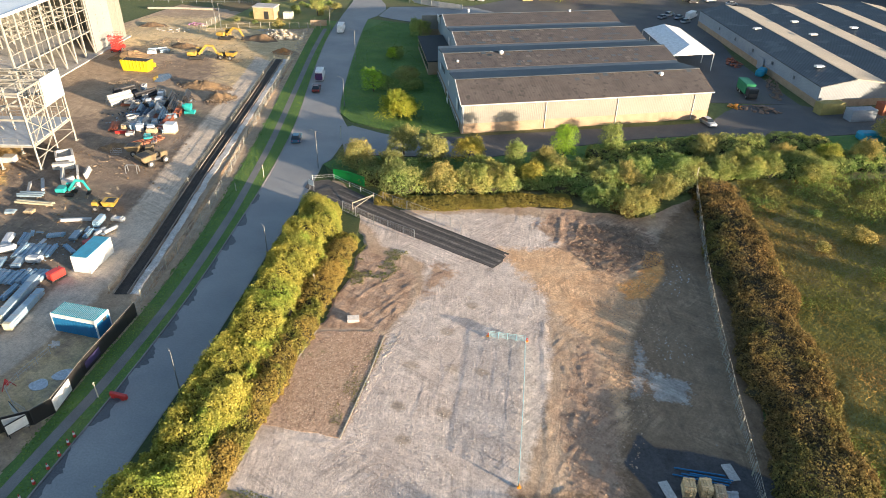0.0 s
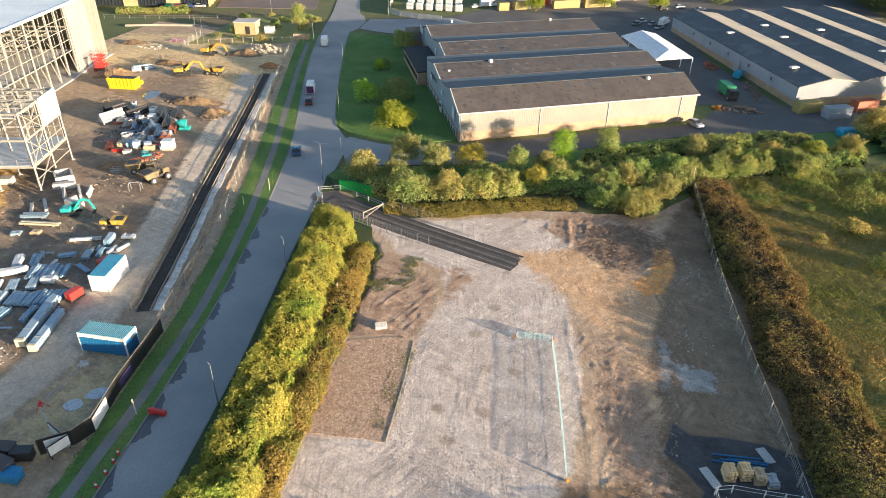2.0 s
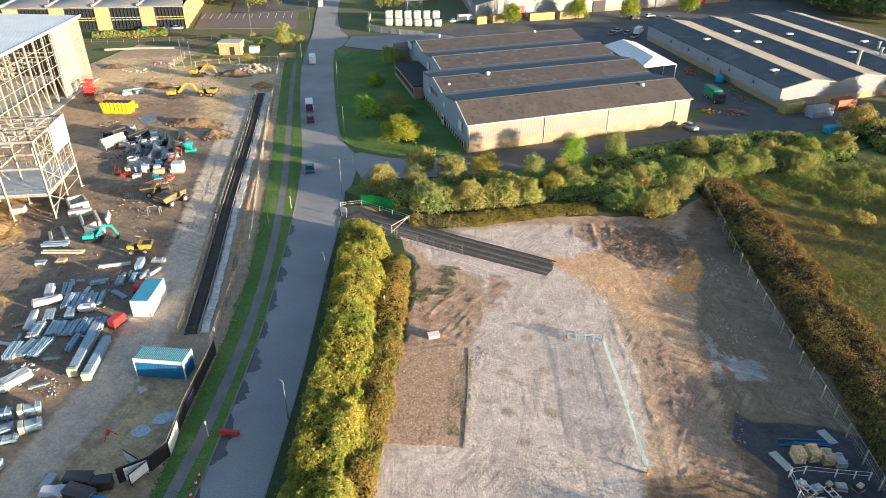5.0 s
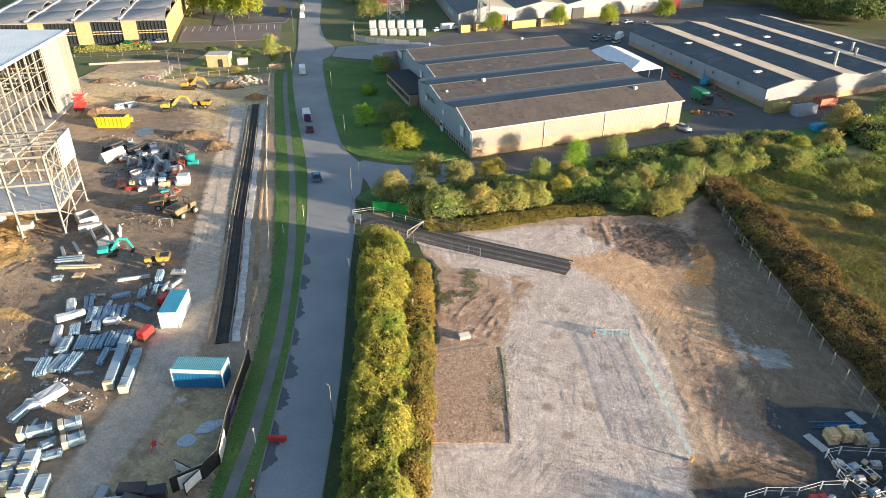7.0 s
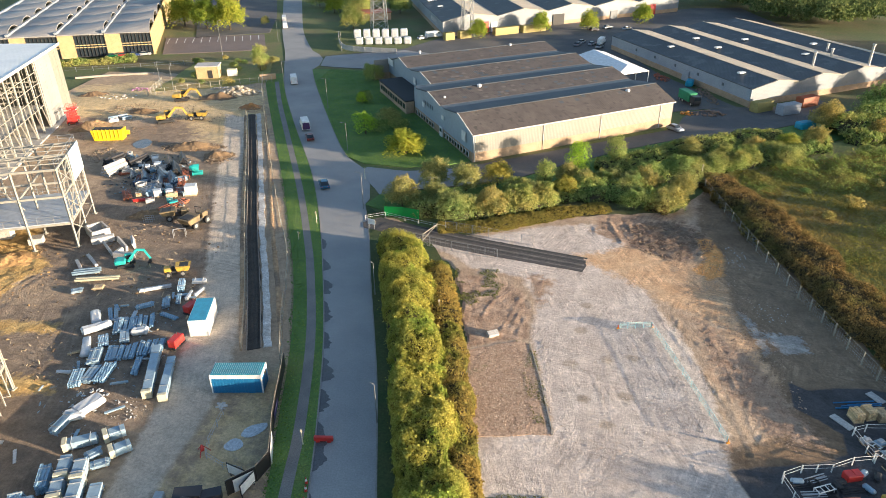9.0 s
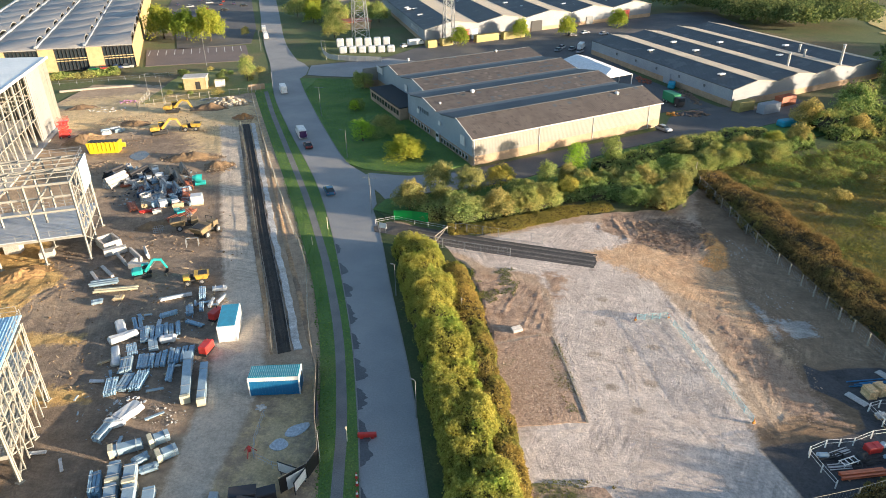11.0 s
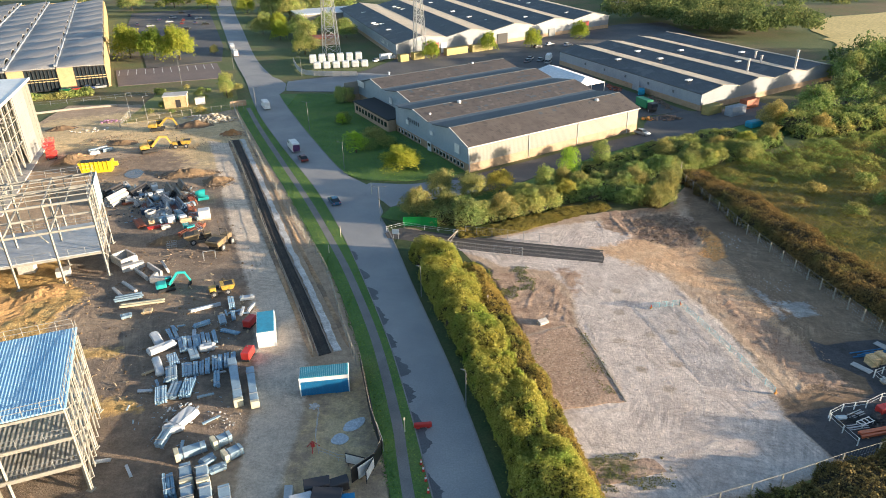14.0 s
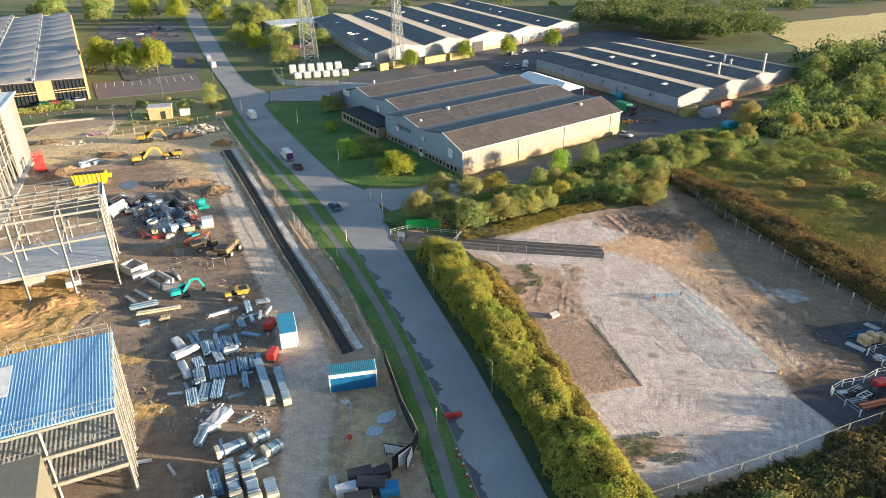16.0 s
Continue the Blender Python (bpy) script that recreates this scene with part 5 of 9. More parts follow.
# ---- hedges, trees and rough growth ----
def thicket(name, label, line, left, right, height, material, count, size, seed, clump=1.8, rough=0.26, shape=0.7, category="hedge"):
    """A continuous thicket along a line, left and right metres wide on its two sides: leaf clumps on an uneven, cleft
    surface over a closed dark core.
    """
    rg = np.random.default_rng(seed)
    pts = np.array(smooth_line(line, 1.0))
    mid_p = pts[len(pts) // 2]
    run = np.concatenate([[0], np.cumsum(np.linalg.norm(np.diff(pts, axis=0), axis=1))])
    tang = np.gradient(pts, axis=0)
    tang /= np.linalg.norm(tang, axis=1)[:, None]

    def place(d, th):
        x, y = np.interp(d, run, pts[:, 0]), np.interp(d, run, pts[:, 1])
        tx, ty = np.interp(d, run, tang[:, 0]), np.interp(d, run, tang[:, 1])
        c, h = np.sign(np.cos(th)) * np.abs(np.cos(th)) ** shape, np.abs(np.sin(th)) ** shape
        end = np.clip(np.minimum(d, run[-1] - d) / (0.6 * height) + 0.25, 0, 1) ** 0.5
        off = c * np.where(c > 0, right, left) * end
        base = np.stack([x + ty * off, y - tx * off, h * height * end], 1)
        swell = 1 + 0.42 * noise3(base * np.array((1, 1, 0.3)), 0.22, seed + 3) + rough * clumps(base, clump, seed)
        swell = np.clip(swell, 0.45, 1.5)
        out = np.stack([x + ty * off * (0.4 + 0.6 * swell), y - tx * off * (0.4 + 0.6 * swell), base[:, 2] * swell], 1)
        nrm = np.stack([ty * c / max(left, right) * height, -tx * c / max(left, right) * height, h], 1)
        return out, nrm

    p, nrm = place(rg.uniform(0, run[-1], count), rg.uniform(0.0, math.pi, count))
    p += rg.normal(size=p.shape) * np.array((0.06, 0.06, 0.05)) * (1 + 3 * (rg.random(count) < 0.06))[:, None]
    p[:, 2] *= 1 - 0.30 * rg.random(count) ** 2.2
    p[:, 2] = np.maximum(p[:, 2], 0.08)
    v = leaf_quads(p, nrm + rg.normal(size=p.shape) * 0.7 + np.array((0, 0, 0.2)), size, rg)
    shift = np.array((mid_p[0], mid_p[1], 0.0))
    ob = empty(name, Matrix.Translation(tuple(shift)), label, category)
    part("foliage", raw_mesh("foliage", (v - shift).tolist(), np.arange(count * 4).reshape(-1, 4).tolist(), material), None, ob)
    # Closed core sheet; its dark tone stands for twigs and the shade between.
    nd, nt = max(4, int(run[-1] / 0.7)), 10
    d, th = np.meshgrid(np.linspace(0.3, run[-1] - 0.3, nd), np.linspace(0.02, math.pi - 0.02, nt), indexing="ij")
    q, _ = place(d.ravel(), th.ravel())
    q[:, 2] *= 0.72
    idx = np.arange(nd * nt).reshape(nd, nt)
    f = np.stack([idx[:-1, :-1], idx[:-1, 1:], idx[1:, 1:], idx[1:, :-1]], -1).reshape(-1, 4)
    part("underwood", raw_mesh("underwood", (q - shift).tolist(), f.tolist(), M_TWIG_SHADE), None, ob, "closed dark core for twigs and their shade")
    return ob


M_TWIG_SHADE = surface("twig_shade", (0.035, 0.03, 0.018), (0.07, 0.06, 0.03), 0.8, 6.0, 0.95, 1.0, 0.1)
M_BRAMBLE_GOLD = foliage("golden_bramble", (0.22, 0.165, 0.055), (0.34, 0.255, 0.085), (0.46, 0.36, 0.125), 0.38, other=(0.25, 0.26, 0.07), other_scale=0.2, lo=0.5, hi=0.66)
thicket("roadside_hedge", "tall autumn-yellow hedge between the road and the site", [(-5.6, 26), (-7.7, 36), (-8.9, 46), (-10.4, 56), (-12.2, 66), (-14.4, 77), (-16.4, 86), (-17.8, 92.5)], 3.0, 3.2, 3.5, M_LEAF_YELLOW, 220000, 0.10, 11, 1.9, 0.33, 0.8)
thicket("bramble_edge", "brown bramble and dead grass along the hedge foot", [(-1.8, 27), (-4.4, 37), (-5.4, 47), (-6.4, 57), (-7.8, 67), (-9.4, 77), (-10.8, 87)], 2.3, 1.7, 1.5, M_BRAMBLE_GOLD, 70000, 0.10, 12, 1.4, 0.42, 0.9)
thicket("field_hedge", "broad brown bramble bank outside the chain-link fence", [(52.6, 46), (51.0, 59), (50.0, 68), (48.8, 78), (47.6, 88), (46.1, 98), (44.4, 111), (42.6, 124)], 4.4, 3.9, 2.0, M_LEAF_BROWN, 140000, 0.11, 13, 1.5, 0.34, 0.7)
thicket("bank_scrub", "brown and green scrub below the site fence", [(0, 27.0), (10, 29.2), (22, 32.6), (34, 36.2), (48, 41)], 4.6, 3.4, 1.7, M_LEAF_BROWN, 60000, 0.13, 14, 1.6, 0.34, 0.9)
thicket("scrub_belt", "dense green scrub between the trees", [(-18, 107.5), (-8, 107), (2, 110.5), (13, 116), (26, 116.5), (34, 121), (44, 131.5), (58, 137.5), (72, 147)], 3.6, 3.4, 2.7, M_LEAF_GREEN, 90000, 0.14, 16, 2.2, 0.36)
thicket("wood_edge", "dense scrub along the edge of the wood", [(78, 152), (92, 155), (108, 160), (126, 168), (150, 182)], 6.0, 6.0, 4.0, M_LEAF_GREEN, 50000, 0.24, 17, 3.2, 0.4)
thicket("grass_bank", "golden rough grass bank below the trees", [(-12, 99.4), (-3, 101), (5, 104.2), (12, 107.5), (19, 110.2)], 2.2, 2.0, 0.8, M_GOLD_GRASS, 34000, 0.10, 15, 0.8, 0.3, 1.0, "grass")

T = {}
T["yellow"] = make_tree("yellow_tree", "small tree with yellowing leaves", 8.0, 6.8, 0.8, M_LEAF_YELLOW, 9000, 0.15, 21)
T["green"] = make_tree("green_tree", "bushy green tree of the wood edge", 6.8, 5.8, 0.1, M_LEAF_GREEN, 9000, 0.13, 22)
T["olive"] = make_tree("olive_tree", "bushy tree turning olive and brown", 6.8, 6.0, 0.2, M_LEAF_OLIVE, 9000, 0.13, 23)
T["lime"] = make_tree("lime_tree", "young slender tree with bright lime leaves", 3.8, 6.8, 0.8, M_LEAF_LIME, 4200, 0.12, 24, clump=1.0, rough=0.4)
T["thin"] = make_tree("thin_tree", "young slender tree with olive leaves", 4.0, 6.8, 0.8, M_LEAF_GREEN, 4200, 0.12, 25, clump=1.1, rough=0.42)
T["big"] = make_tree("big_tree", "broad mature green tree with full crown", 10.5, 10.0, 0.6, M_LEAF_GREEN, 7500, 0.25, 26, clump=2.2, rough=0.38)
T["park"] = make_tree("park_tree", "rounded tree with bright yellow-green leaves", 10.5, 9.8, 0.2, foliage("park_leaves", (0.20, 0.26, 0.04), (0.33, 0.39, 0.065), (0.48, 0.49, 0.10), 0.48), 9000, 0.22, 29, clump=1.8)
T["bush"] = make_tree("bush", "low green bush in rough grass", 3.4, 2.5, 0.1, M_LEAF_GREEN, 1800, 0.13, 27, "bush", clump=0.9, rough=0.42)
T["gorse"] = make_tree("gorse_bush", "low olive scrub bush in rough grass", 3.6, 2.2, 0.1, M_LEAF_OLIVE, 1800, 0.13, 28, "bush", clump=0.9, rough=0.42)
used = set()


def plant(kind, x, y, s=1.0, tall=1.0, z=0.04):
    rng = random.Random(int(x * 31 + y * 17))
    m = Matrix.Translation((x, y, z)) @ Matrix.Rotation(rng.uniform(0, 6.28), 4, "Z") @ Matrix.Diagonal((s, s, s * tall, 1))
    if kind not in used:
        used.add(kind)
        T[kind].matrix_world = m
        return T[kind]
    ob = T[kind]
    c = copy_thing(ob, Matrix())
    c.matrix_basis = m
    return c


# row of trees between the stone yard and the side road
for kind, x, y, s in (("olive", -19.2, 108.5, 0.95), ("olive", -14.0, 118.5, 0.9), ("olive", -7.6, 116.5, 0.9), ("yellow", -1.4, 119.5, 0.72), ("green", -9.2, 104.6, 0.98), ("olive", -2.8, 106.0, 0.85),
                      ("green", 2.4, 108.2, 0.85), ("green", 6.6, 110.4, 0.8), ("thin", 7.6, 117.5, 0.9), ("lime", 15.0, 126.5, 0.95), ("yellow", 11.6, 114.5, 0.62), ("green", 16.0, 116.5, 0.85), ("thin", 23.4, 131.0, 1.0),
                      ("green", 20.2, 119.2, 0.8), ("green", 23.6, 117.0, 0.85), ("olive", 27.6, 117.6, 0.8), ("green", 23.8, 110.4, 0.75), ("green", 29.6, 109.2, 0.8), ("olive", 33.6, 115.6, 0.75), ("green", 28.6, 123.5, 0.8),
                      ("green", 34.8, 124.5, 0.9), ("olive", 40.5, 136.5, 0.75), ("green", 46.5, 135.5, 0.75), ("green", 51.5, 134.5, 0.72), ("green", 56.5, 136.5, 0.72), ("green", 44, 129.5, 0.72), ("green", 48.5, 131, 0.7), ("olive", 54, 138.5, 0.7),
                      ("yellow", 63.0, 142.5, 0.62), ("olive", 70.0, 145.0, 0.8), ("green", 60, 135, 0.8), ("green", 38.5, 126.5, 0.7), ("olive", 12.5, 121.5, 0.7), ("green", 2.0, 114.0, 0.7), ("olive", -13.2, 110.2, 0.7)):
    plant(kind, x, y, s)
# lawn by the warehouse
for kind, x, y, s, tl in (("park", -22.0, 136.8, 0.88, 0.62), ("lime", -33.4, 150.0, 1.15, 0.66), ("green", -30.6, 152.5, 0.62, 1), ("green", -38.5, 178.0, 0.62, 0.9), ("green", -40.0, 201.5, 0.85, 1.15), ("green", -29.0, 161.5, 0.9, 0.6), ("green", -26.0, 155.0, 0.75, 0.6), ("lime", -38.8, 176.2, 0.7, 0.6)):
    plant(kind, x, y, s, tl)
# rough field and wood edge
for kind, x, y, s in (("olive", 78.0, 158.0, 1.15), ("big", 92.0, 163.0, 0.95), ("big", 111, 178, 0.95), ("big", 122, 176, 0.9), ("big", 136, 186, 1.0), ("olive", 87, 151, 0.85), ("green", 99, 160, 0.95), ("green", 108, 158, 0.95),
                      ("big", 128, 205, 1.0), ("big", 142, 215, 1.1), ("big", 156, 222, 1.1), ("big", 150, 200, 1.0), ("big", 168, 210, 1.1), ("green", 118, 160, 1.1), ("green", 132, 165, 1.1)):
    plant(kind, x, y, s)
rng = random.Random(5)
for k in range(150):
    x, y = rng.uniform(55, 130), rng.uniform(56, 160)
    if x < 54 + (130 - y) * 0.1 or y > 128 + (x - 45) * 0.42 or noise.noise(Vector((x * 0.05, y * 0.05, 2.0))) < -0.12:
        continue
    plant(rng.choice(("bush", "gorse", "bush", "gorse")), x, y, rng.uniform(0.6, 1.5) * (0.75 if k % 4 == 3 else 1), rng.uniform(0.55, 0.95))
for k in range(26):
    plant(rng.choice(("bush", "bush", "gorse")), rng.uniform(2, 60), rng.uniform(20, 30), rng.uniform(0.7, 1.3))
for k in range(16):
    plant("big" if k % 3 else "green", rng.uniform(70, 100) + k * 1.5, rng.uniform(-12, 50) - (k % 4) * 4, rng.uniform(0.7, 0.95))
# far trees
for kind, x, y, s in (("park", -139, 293, 1.35), ("park", -127, 288, 1.25), ("park", -116, 286, 1.35), ("park", -80, 330, 0.9), ("big", -72, 340, 1.0), ("park", -84, 352, 1.0), ("big", -66, 325, 0.9), ("park", -150, 470, 1.4), ("park", -175, 480, 1.4), ("big", -130, 520, 1.5), ("big", -60, 350, 1.0), ("big", -48, 330, 0.9), ("big", -200, 470, 1.4), ("park", -118, 440, 1.1), ("olive", -104, 297, 0.6), ("big", -97, 412, 1.4), ("big", -86, 405, 1.4), ("big", -70, 430, 1.5), ("big", -58, 440, 1.4),
                      ("big", -63, 289, 0.95), ("park", -8.8, 270.5, 0.72), ("park", 16.6, 285, 0.78), ("park", 36.5, 289, 0.78), ("park", 62.5, 307, 0.8), ("big", -215, 520, 1.7), ("big", -190, 540, 1.7), ("big", -75, 455, 1.5),
                      ("big", -92, 350, 1.0), ("thin", -79.5, 213, 1.2), ("big", -240, 500, 1.8), ("big", -160, 560, 1.8)):
    plant(kind, x, y, s)
wood = []
rngw = random.Random(8)
for k in range(420):
    a = rngw.random()
    x, y = 100 + a * 72 + rngw.uniform(-12, 10), 325 + rngw.uniform(-10, 120) - a * 25
    if k > 90:
        x, y = rngw.uniform(135, 200), rngw.uniform(190, 236)
    if k > 125:
        x, y = rngw.uniform(-60, 400), rngw.uniform(480, 640)
    if k > 150:
        x, y = rngw.uniform(118, 168), rngw.uniform(290, 330)
    if k > 190:
        x, y = rngw.uniform(-330, 420), rngw.uniform(455, 620)
    if k > 260:
        x, y = rngw.uniform(112, 172), rngw.uniform(300, 400)
    if k > 330:
        x = rngw.uniform(132, 340)
        y = 206 + (x - 132) * 0.24 + rngw.uniform(-12, 22)
    if k > 385:
        x = rngw.uniform(172, 420)
        y = 372 + (x - 172) * 0.3 + rngw.uniform(-14, 14)
    r = rngw.uniform(3.5, 6.5)
    wood.append(((x, y, r * 0.9), (r, r, r * 1.05)))
rgw = np.random.default_rng(31)
wc, wr = np.repeat(np.array([w[0] for w in wood]), 300, 0), np.repeat(np.array([w[1] for w in wood]), 300, 0)
wu = rgw.normal(size=wc.shape)
wu /= np.linalg.norm(wu, axis=1)[:, None]
wu[:, 2] = np.abs(wu[:, 2])
wp = wc + wu * wr * (0.95 + 0.4 * clumps(wc + wu * wr, 3.0, 32))[:, None] * (1 - 0.4 * rgw.random(len(wc)) ** 2)[:, None]
wp[:, 2] = np.maximum(wp[:, 2], 0.1)
wv = leaf_quads(wp, wu + rgw.normal(size=wp.shape) * 0.7, 0.55, rgw)
M_WOOD = foliage("wood_leaves", (0.09, 0.12, 0.05), (0.165, 0.195, 0.08), (0.29, 0.30, 0.12), 0.42, other=(0.22, 0.21, 0.09), other_scale=0.05)
solid("far_wood", raw_mesh("far_wood", wv.tolist(), np.arange(len(wv)).reshape(-1, 4).tolist(), M_WOOD), None, "dense green wood behind the warehouses", "woodland", kind="stuff")

# grass tufts over the rough field


def tufts(name, label, n, region, size, material, seed, z=0.03):
    rg = np.random.default_rng(seed)
    x0, x1, y0, y1, keep = region
    pts = np.stack([rg.uniform(x0, x1, n), rg.uniform(y0, y1, n)], 1)
    pts = pts[keep(pts[:, 0], pts[:, 1])]
    m = len(pts)
    a = rg.uniform(0, 6.28, m)
    s = size * (0.5 + rg.random(m))
    base = np.stack([pts[:, 0], pts[:, 1], np.full(m, z)], 1)
    side = np.stack([np.cos(a), np.sin(a), np.zeros(m)], 1) * (s * 0.5)[:, None]
    top = base + np.stack([-np.sin(a) * s * rg.uniform(-1, 1, m), np.cos(a) * s * rg.uniform(-1, 1, m), s * (0.25 + 0.4 * rg.random(m))], 1)
    v = np.stack([base - side, base + side, top + side * 0.6, top - side * 0.6], 1).reshape(-1, 3)
    return solid(name, raw_mesh(name, v.tolist(), np.arange(m * 4).reshape(-1, 4).tolist(), material), None, label, "grass", kind="stuff")


M_SCRUB = foliage("scrub_leaves", (0.15, 0.20, 0.06), (0.25, 0.30, 0.09), (0.40, 0.42, 0.14), 0.34, other=(0.33, 0.28, 0.10), other_scale=0.11)


def growth(name, label, n, region, height, size, material, seed, category, lean=0.9):
    """Rough growth over uneven ground: leaf clumps and stems under a surface whose height the plan gives."""
    rg = np.random.default_rng(seed)
    x0, x1, y0, y1, keep = region
    x, y = rg.uniform(x0, x1, n), rg.uniform(y0, y1, n)
    h = height(x, y)
    ok = keep(x, y) & (h > 0.03)
    x, y, h = x[ok], y[ok], h[ok]
    e = 0.25
    gx_, gy_ = (height(x + e, y) - h) / e, (height(x, y + e) - h) / e
    p = np.stack([x, y, 0.05 + h * (1 - 0.5 * rg.random(len(x)) ** 1.8)], 1)
    nrm = np.stack([-gx_, -gy_, np.full(len(x), 0.8)], 1) + rg.normal(size=p.shape) * lean
    v = leaf_quads(p, nrm, size, rg)
    return solid(name, raw_mesh(name, v.tolist(), np.arange(len(v)).reshape(-1, 4).tolist(), material), None, label, category, kind="stuff")


def flat3(x, y, scale, seed):
    return clumps(np.stack([x, y, np.zeros_like(x)], 1), scale, seed)


thick = lambda x, y: 0.75 * soft_noise(x, y, 0.045, 81) + 0.55 * soft_noise(x, y, 0.12, 82) + np.clip((x - 62) / 90, -0.15, 0.35) - 0.1 + np.clip((y - 105) / 60, 0, 0.4)
scrub_height = lambda x, y: np.clip(thick(x, y) * 3.4, 0, 2.1) * np.clip(0.6 + 0.7 * flat3(x, y, 3.6, 83), 0.0, 1.6)
grass_height = lambda x, y: 0.16 + 0.24 * np.clip(soft_noise(x, y, 0.3, 84) + 0.6 * soft_noise(x, y, 0.9, 85), 0, 1)
beyond = lambda x, y: (x > np.interp(y, [46, 68, 88, 111, 124], [56, 54, 51.5, 48.5, 46.5])) & (y < 128 + (x - 45) * 0.4)
growth("field_scrub", "low green scrub and seedlings over the field", 380000, (46, 135, 44, 165, beyond), scrub_height, 0.125, M_SCRUB, 51, "scrub")
growth("field_grass", "rough mixed grass over the field", 330000, (46, 110, 44, 150, beyond), grass_height, 0.11, M_FIELD_GRASS, 52, "grass", 1.3)
growth("bank_growth", "rough weeds and scrub on the bank", 60000, (-4, 62, 12, 44, lambda x, y: y < 31 + (x - 4) * 0.26), lambda x, y: np.clip(0.5 + 1.0 * soft_noise(x, y, 0.16, 86) + 0.5 * flat3(x, y, 2.0, 87), 0, 1.8), 0.16, M_SCRUB, 53, "scrub")
thicket("road_scrub", "low green scrub along the side road", [(20, 127.5), (29, 134), (40, 141.5), (52, 146), (64, 151.5)], 2.5, 2.5, 2.2, M_LEAF_GREEN, 26000, 0.15, 19, 1.8, 0.4)
thicket("dead_brush", "pile of dead brown brushwood at the scrub edge", [(26.0, 110.6), (28, 109.4), (29.8, 108.4)], 1.3, 1.3, 1.4, M_LEAF_BROWN, 3500, 0.13, 18, 0.8, 0.3, category="brushwood")
VX = np.array([q[0] for q in VERGE_OUT]), np.array([q[1] for q in VERGE_OUT])
RX = np.array([q[0] for q in ROAD_L]), np.array([q[1] for q in ROAD_L])
PX = np.array([q[0] for q in path_c]), np.array([q[1] for q in path_c])
by_plot = lambda x, y: (np.abs(x - (2.7 + (60 - y) * 0.09)) < 1.1) & (y > 52) & (y < 68) & (soft_noise(x, y, 0.7, 3) > -0.1)
in_dirt = lambda x, y: (y > 74) & (y < 86) & (x < 0.5 - (85 - y) * 0.3) & (soft_noise(x, y, 0.35, 4) + 0.7 * soft_noise(x, y, 1.1, 5) > 0.1)
by_patch = lambda x, y: (y > 36.5) & (y < 41.8) & (x > -4.5) & (x < 6) & (soft_noise(x, y, 0.45, 6) + 0.7 * soft_noise(x, y, 1.3, 7) > 0.2)
tufts("plot_weeds", "green weeds around the rubble plot", 42000, (-8, 6, 36, 86, lambda x, y: by_plot(x, y) | in_dirt(x, y) | by_patch(x, y)), 0.13, M_FIELD_GRASS, 43, 0.06)
tufts("verge_weeds", "longer grass along the site fence", 40000, (-50, -22, 38, 125, lambda x, y: np.abs(x - np.interp(y, VX[1], VX[0]) - 0.4) < 0.8), 0.2, M_TURF, 44)
on_verge = lambda x, y: (np.interp(y, VX[1], VX[0]) + 0.1 < x) & (x < np.interp(y, RX[1], RX[0]) - 0.25) & (np.abs(x - np.interp(y, PX[1], PX[0])) > 0.7)
tufts("verge_turf", "short green turf of the verge", 120000, (-77, -19, 33, 206, on_verge), 0.13, M_TURF, 46, 0.10)
LAWN = [(-35, 134), (-38, 141.5), (-47.6, 169), (-58, 200), (-57, 216), (-44, 214), (-38.8, 203), (-7.6, 133.5), (-12, 130.8), (-21, 128.9), (-30.5, 130.8)]
CORNER = [(-26, 109.2), (-21, 106.2), (2, 113.2), (26, 125.2), (42, 135.2), (60, 140.2), (76, 151), (76, 163), (55, 152), (40, 148.5), (27, 141), (13.1, 131), (1.4, 122), (-8, 118.6), (-20, 115), (-24.2, 113.5)]
within = lambda poly: lambda x, y: inside_depth(poly, x, y) > 0.15
tufts("lawn_turf", "short green turf of the lawn", 60000, (-60, -7, 129, 216, within(LAWN)), 0.14, M_TURF, 47, 0.11)
tufts("corner_turf", "short turf on the junction corner", 40000, (-27, 77, 106, 164, within(CORNER)), 0.16, M_TURF, 48, 0.10)

# ---- kinds of things ----
M_BLUE = paint("cabin_blue", (0.02, 0.17, 0.38), 0.45)
M_TEAL = paint("teal_roof", (0.03, 0.34, 0.43), 0.4, 0.1)
M_TEALPAINT = paint("teal_paint", (0.04, 0.42, 0.40), 0.4)
M_YELLOW = paint("machine_yellow", (0.58, 0.38, 0.05), 0.5, 0, 0.6)
M_MUDDY = paint("muddy_yellow", (0.25, 0.185, 0.095), 0.7, 0, 0.6)
M_POST = paint("weathered_post", (0.38, 0.35, 0.28), 0.8)
M_ORANGE = paint("machine_orange", (0.65, 0.26, 0.02), 0.45)
M_RUSTBEAM = paint("red_oxide_steel", (0.33, 0.10, 0.045), 0.6)
M_PALE_WOOD = surface("pale_sawn_wood", (0.58, 0.42, 0.22), (0.70, 0.53, 0.30), 1.5, 9.0, 0.85, 0.3, 0.01, world_space=False, rand=0.2)
M_TIMBER = surface("sawn_timber", (0.44, 0.33, 0.20), (0.56, 0.43, 0.27), 1.5, 9.0, 0.85, 0.3, 0.01, world_space=False, rand=0.2)
# Sheet colour and its sky reflection are both in these two blues.
M_PANEL = ribbed("sky_tinted_decking", (0.19, 0.325, 0.455), (0.29, 0.42, 0.54), 0.3, (0.95, 0.3, 0), 0.35, 0.0, 0.8)
M_PANEL2 = paint("sky_tinted_panels", (0.295, 0.40, 0.49), 0.35, 0.0)
M_WRAP = paint("white_film", (0.58, 0.60, 0.62), 0.3)
M_INSUL = paint("cream_insulation", (0.62, 0.58, 0.42), 0.7)
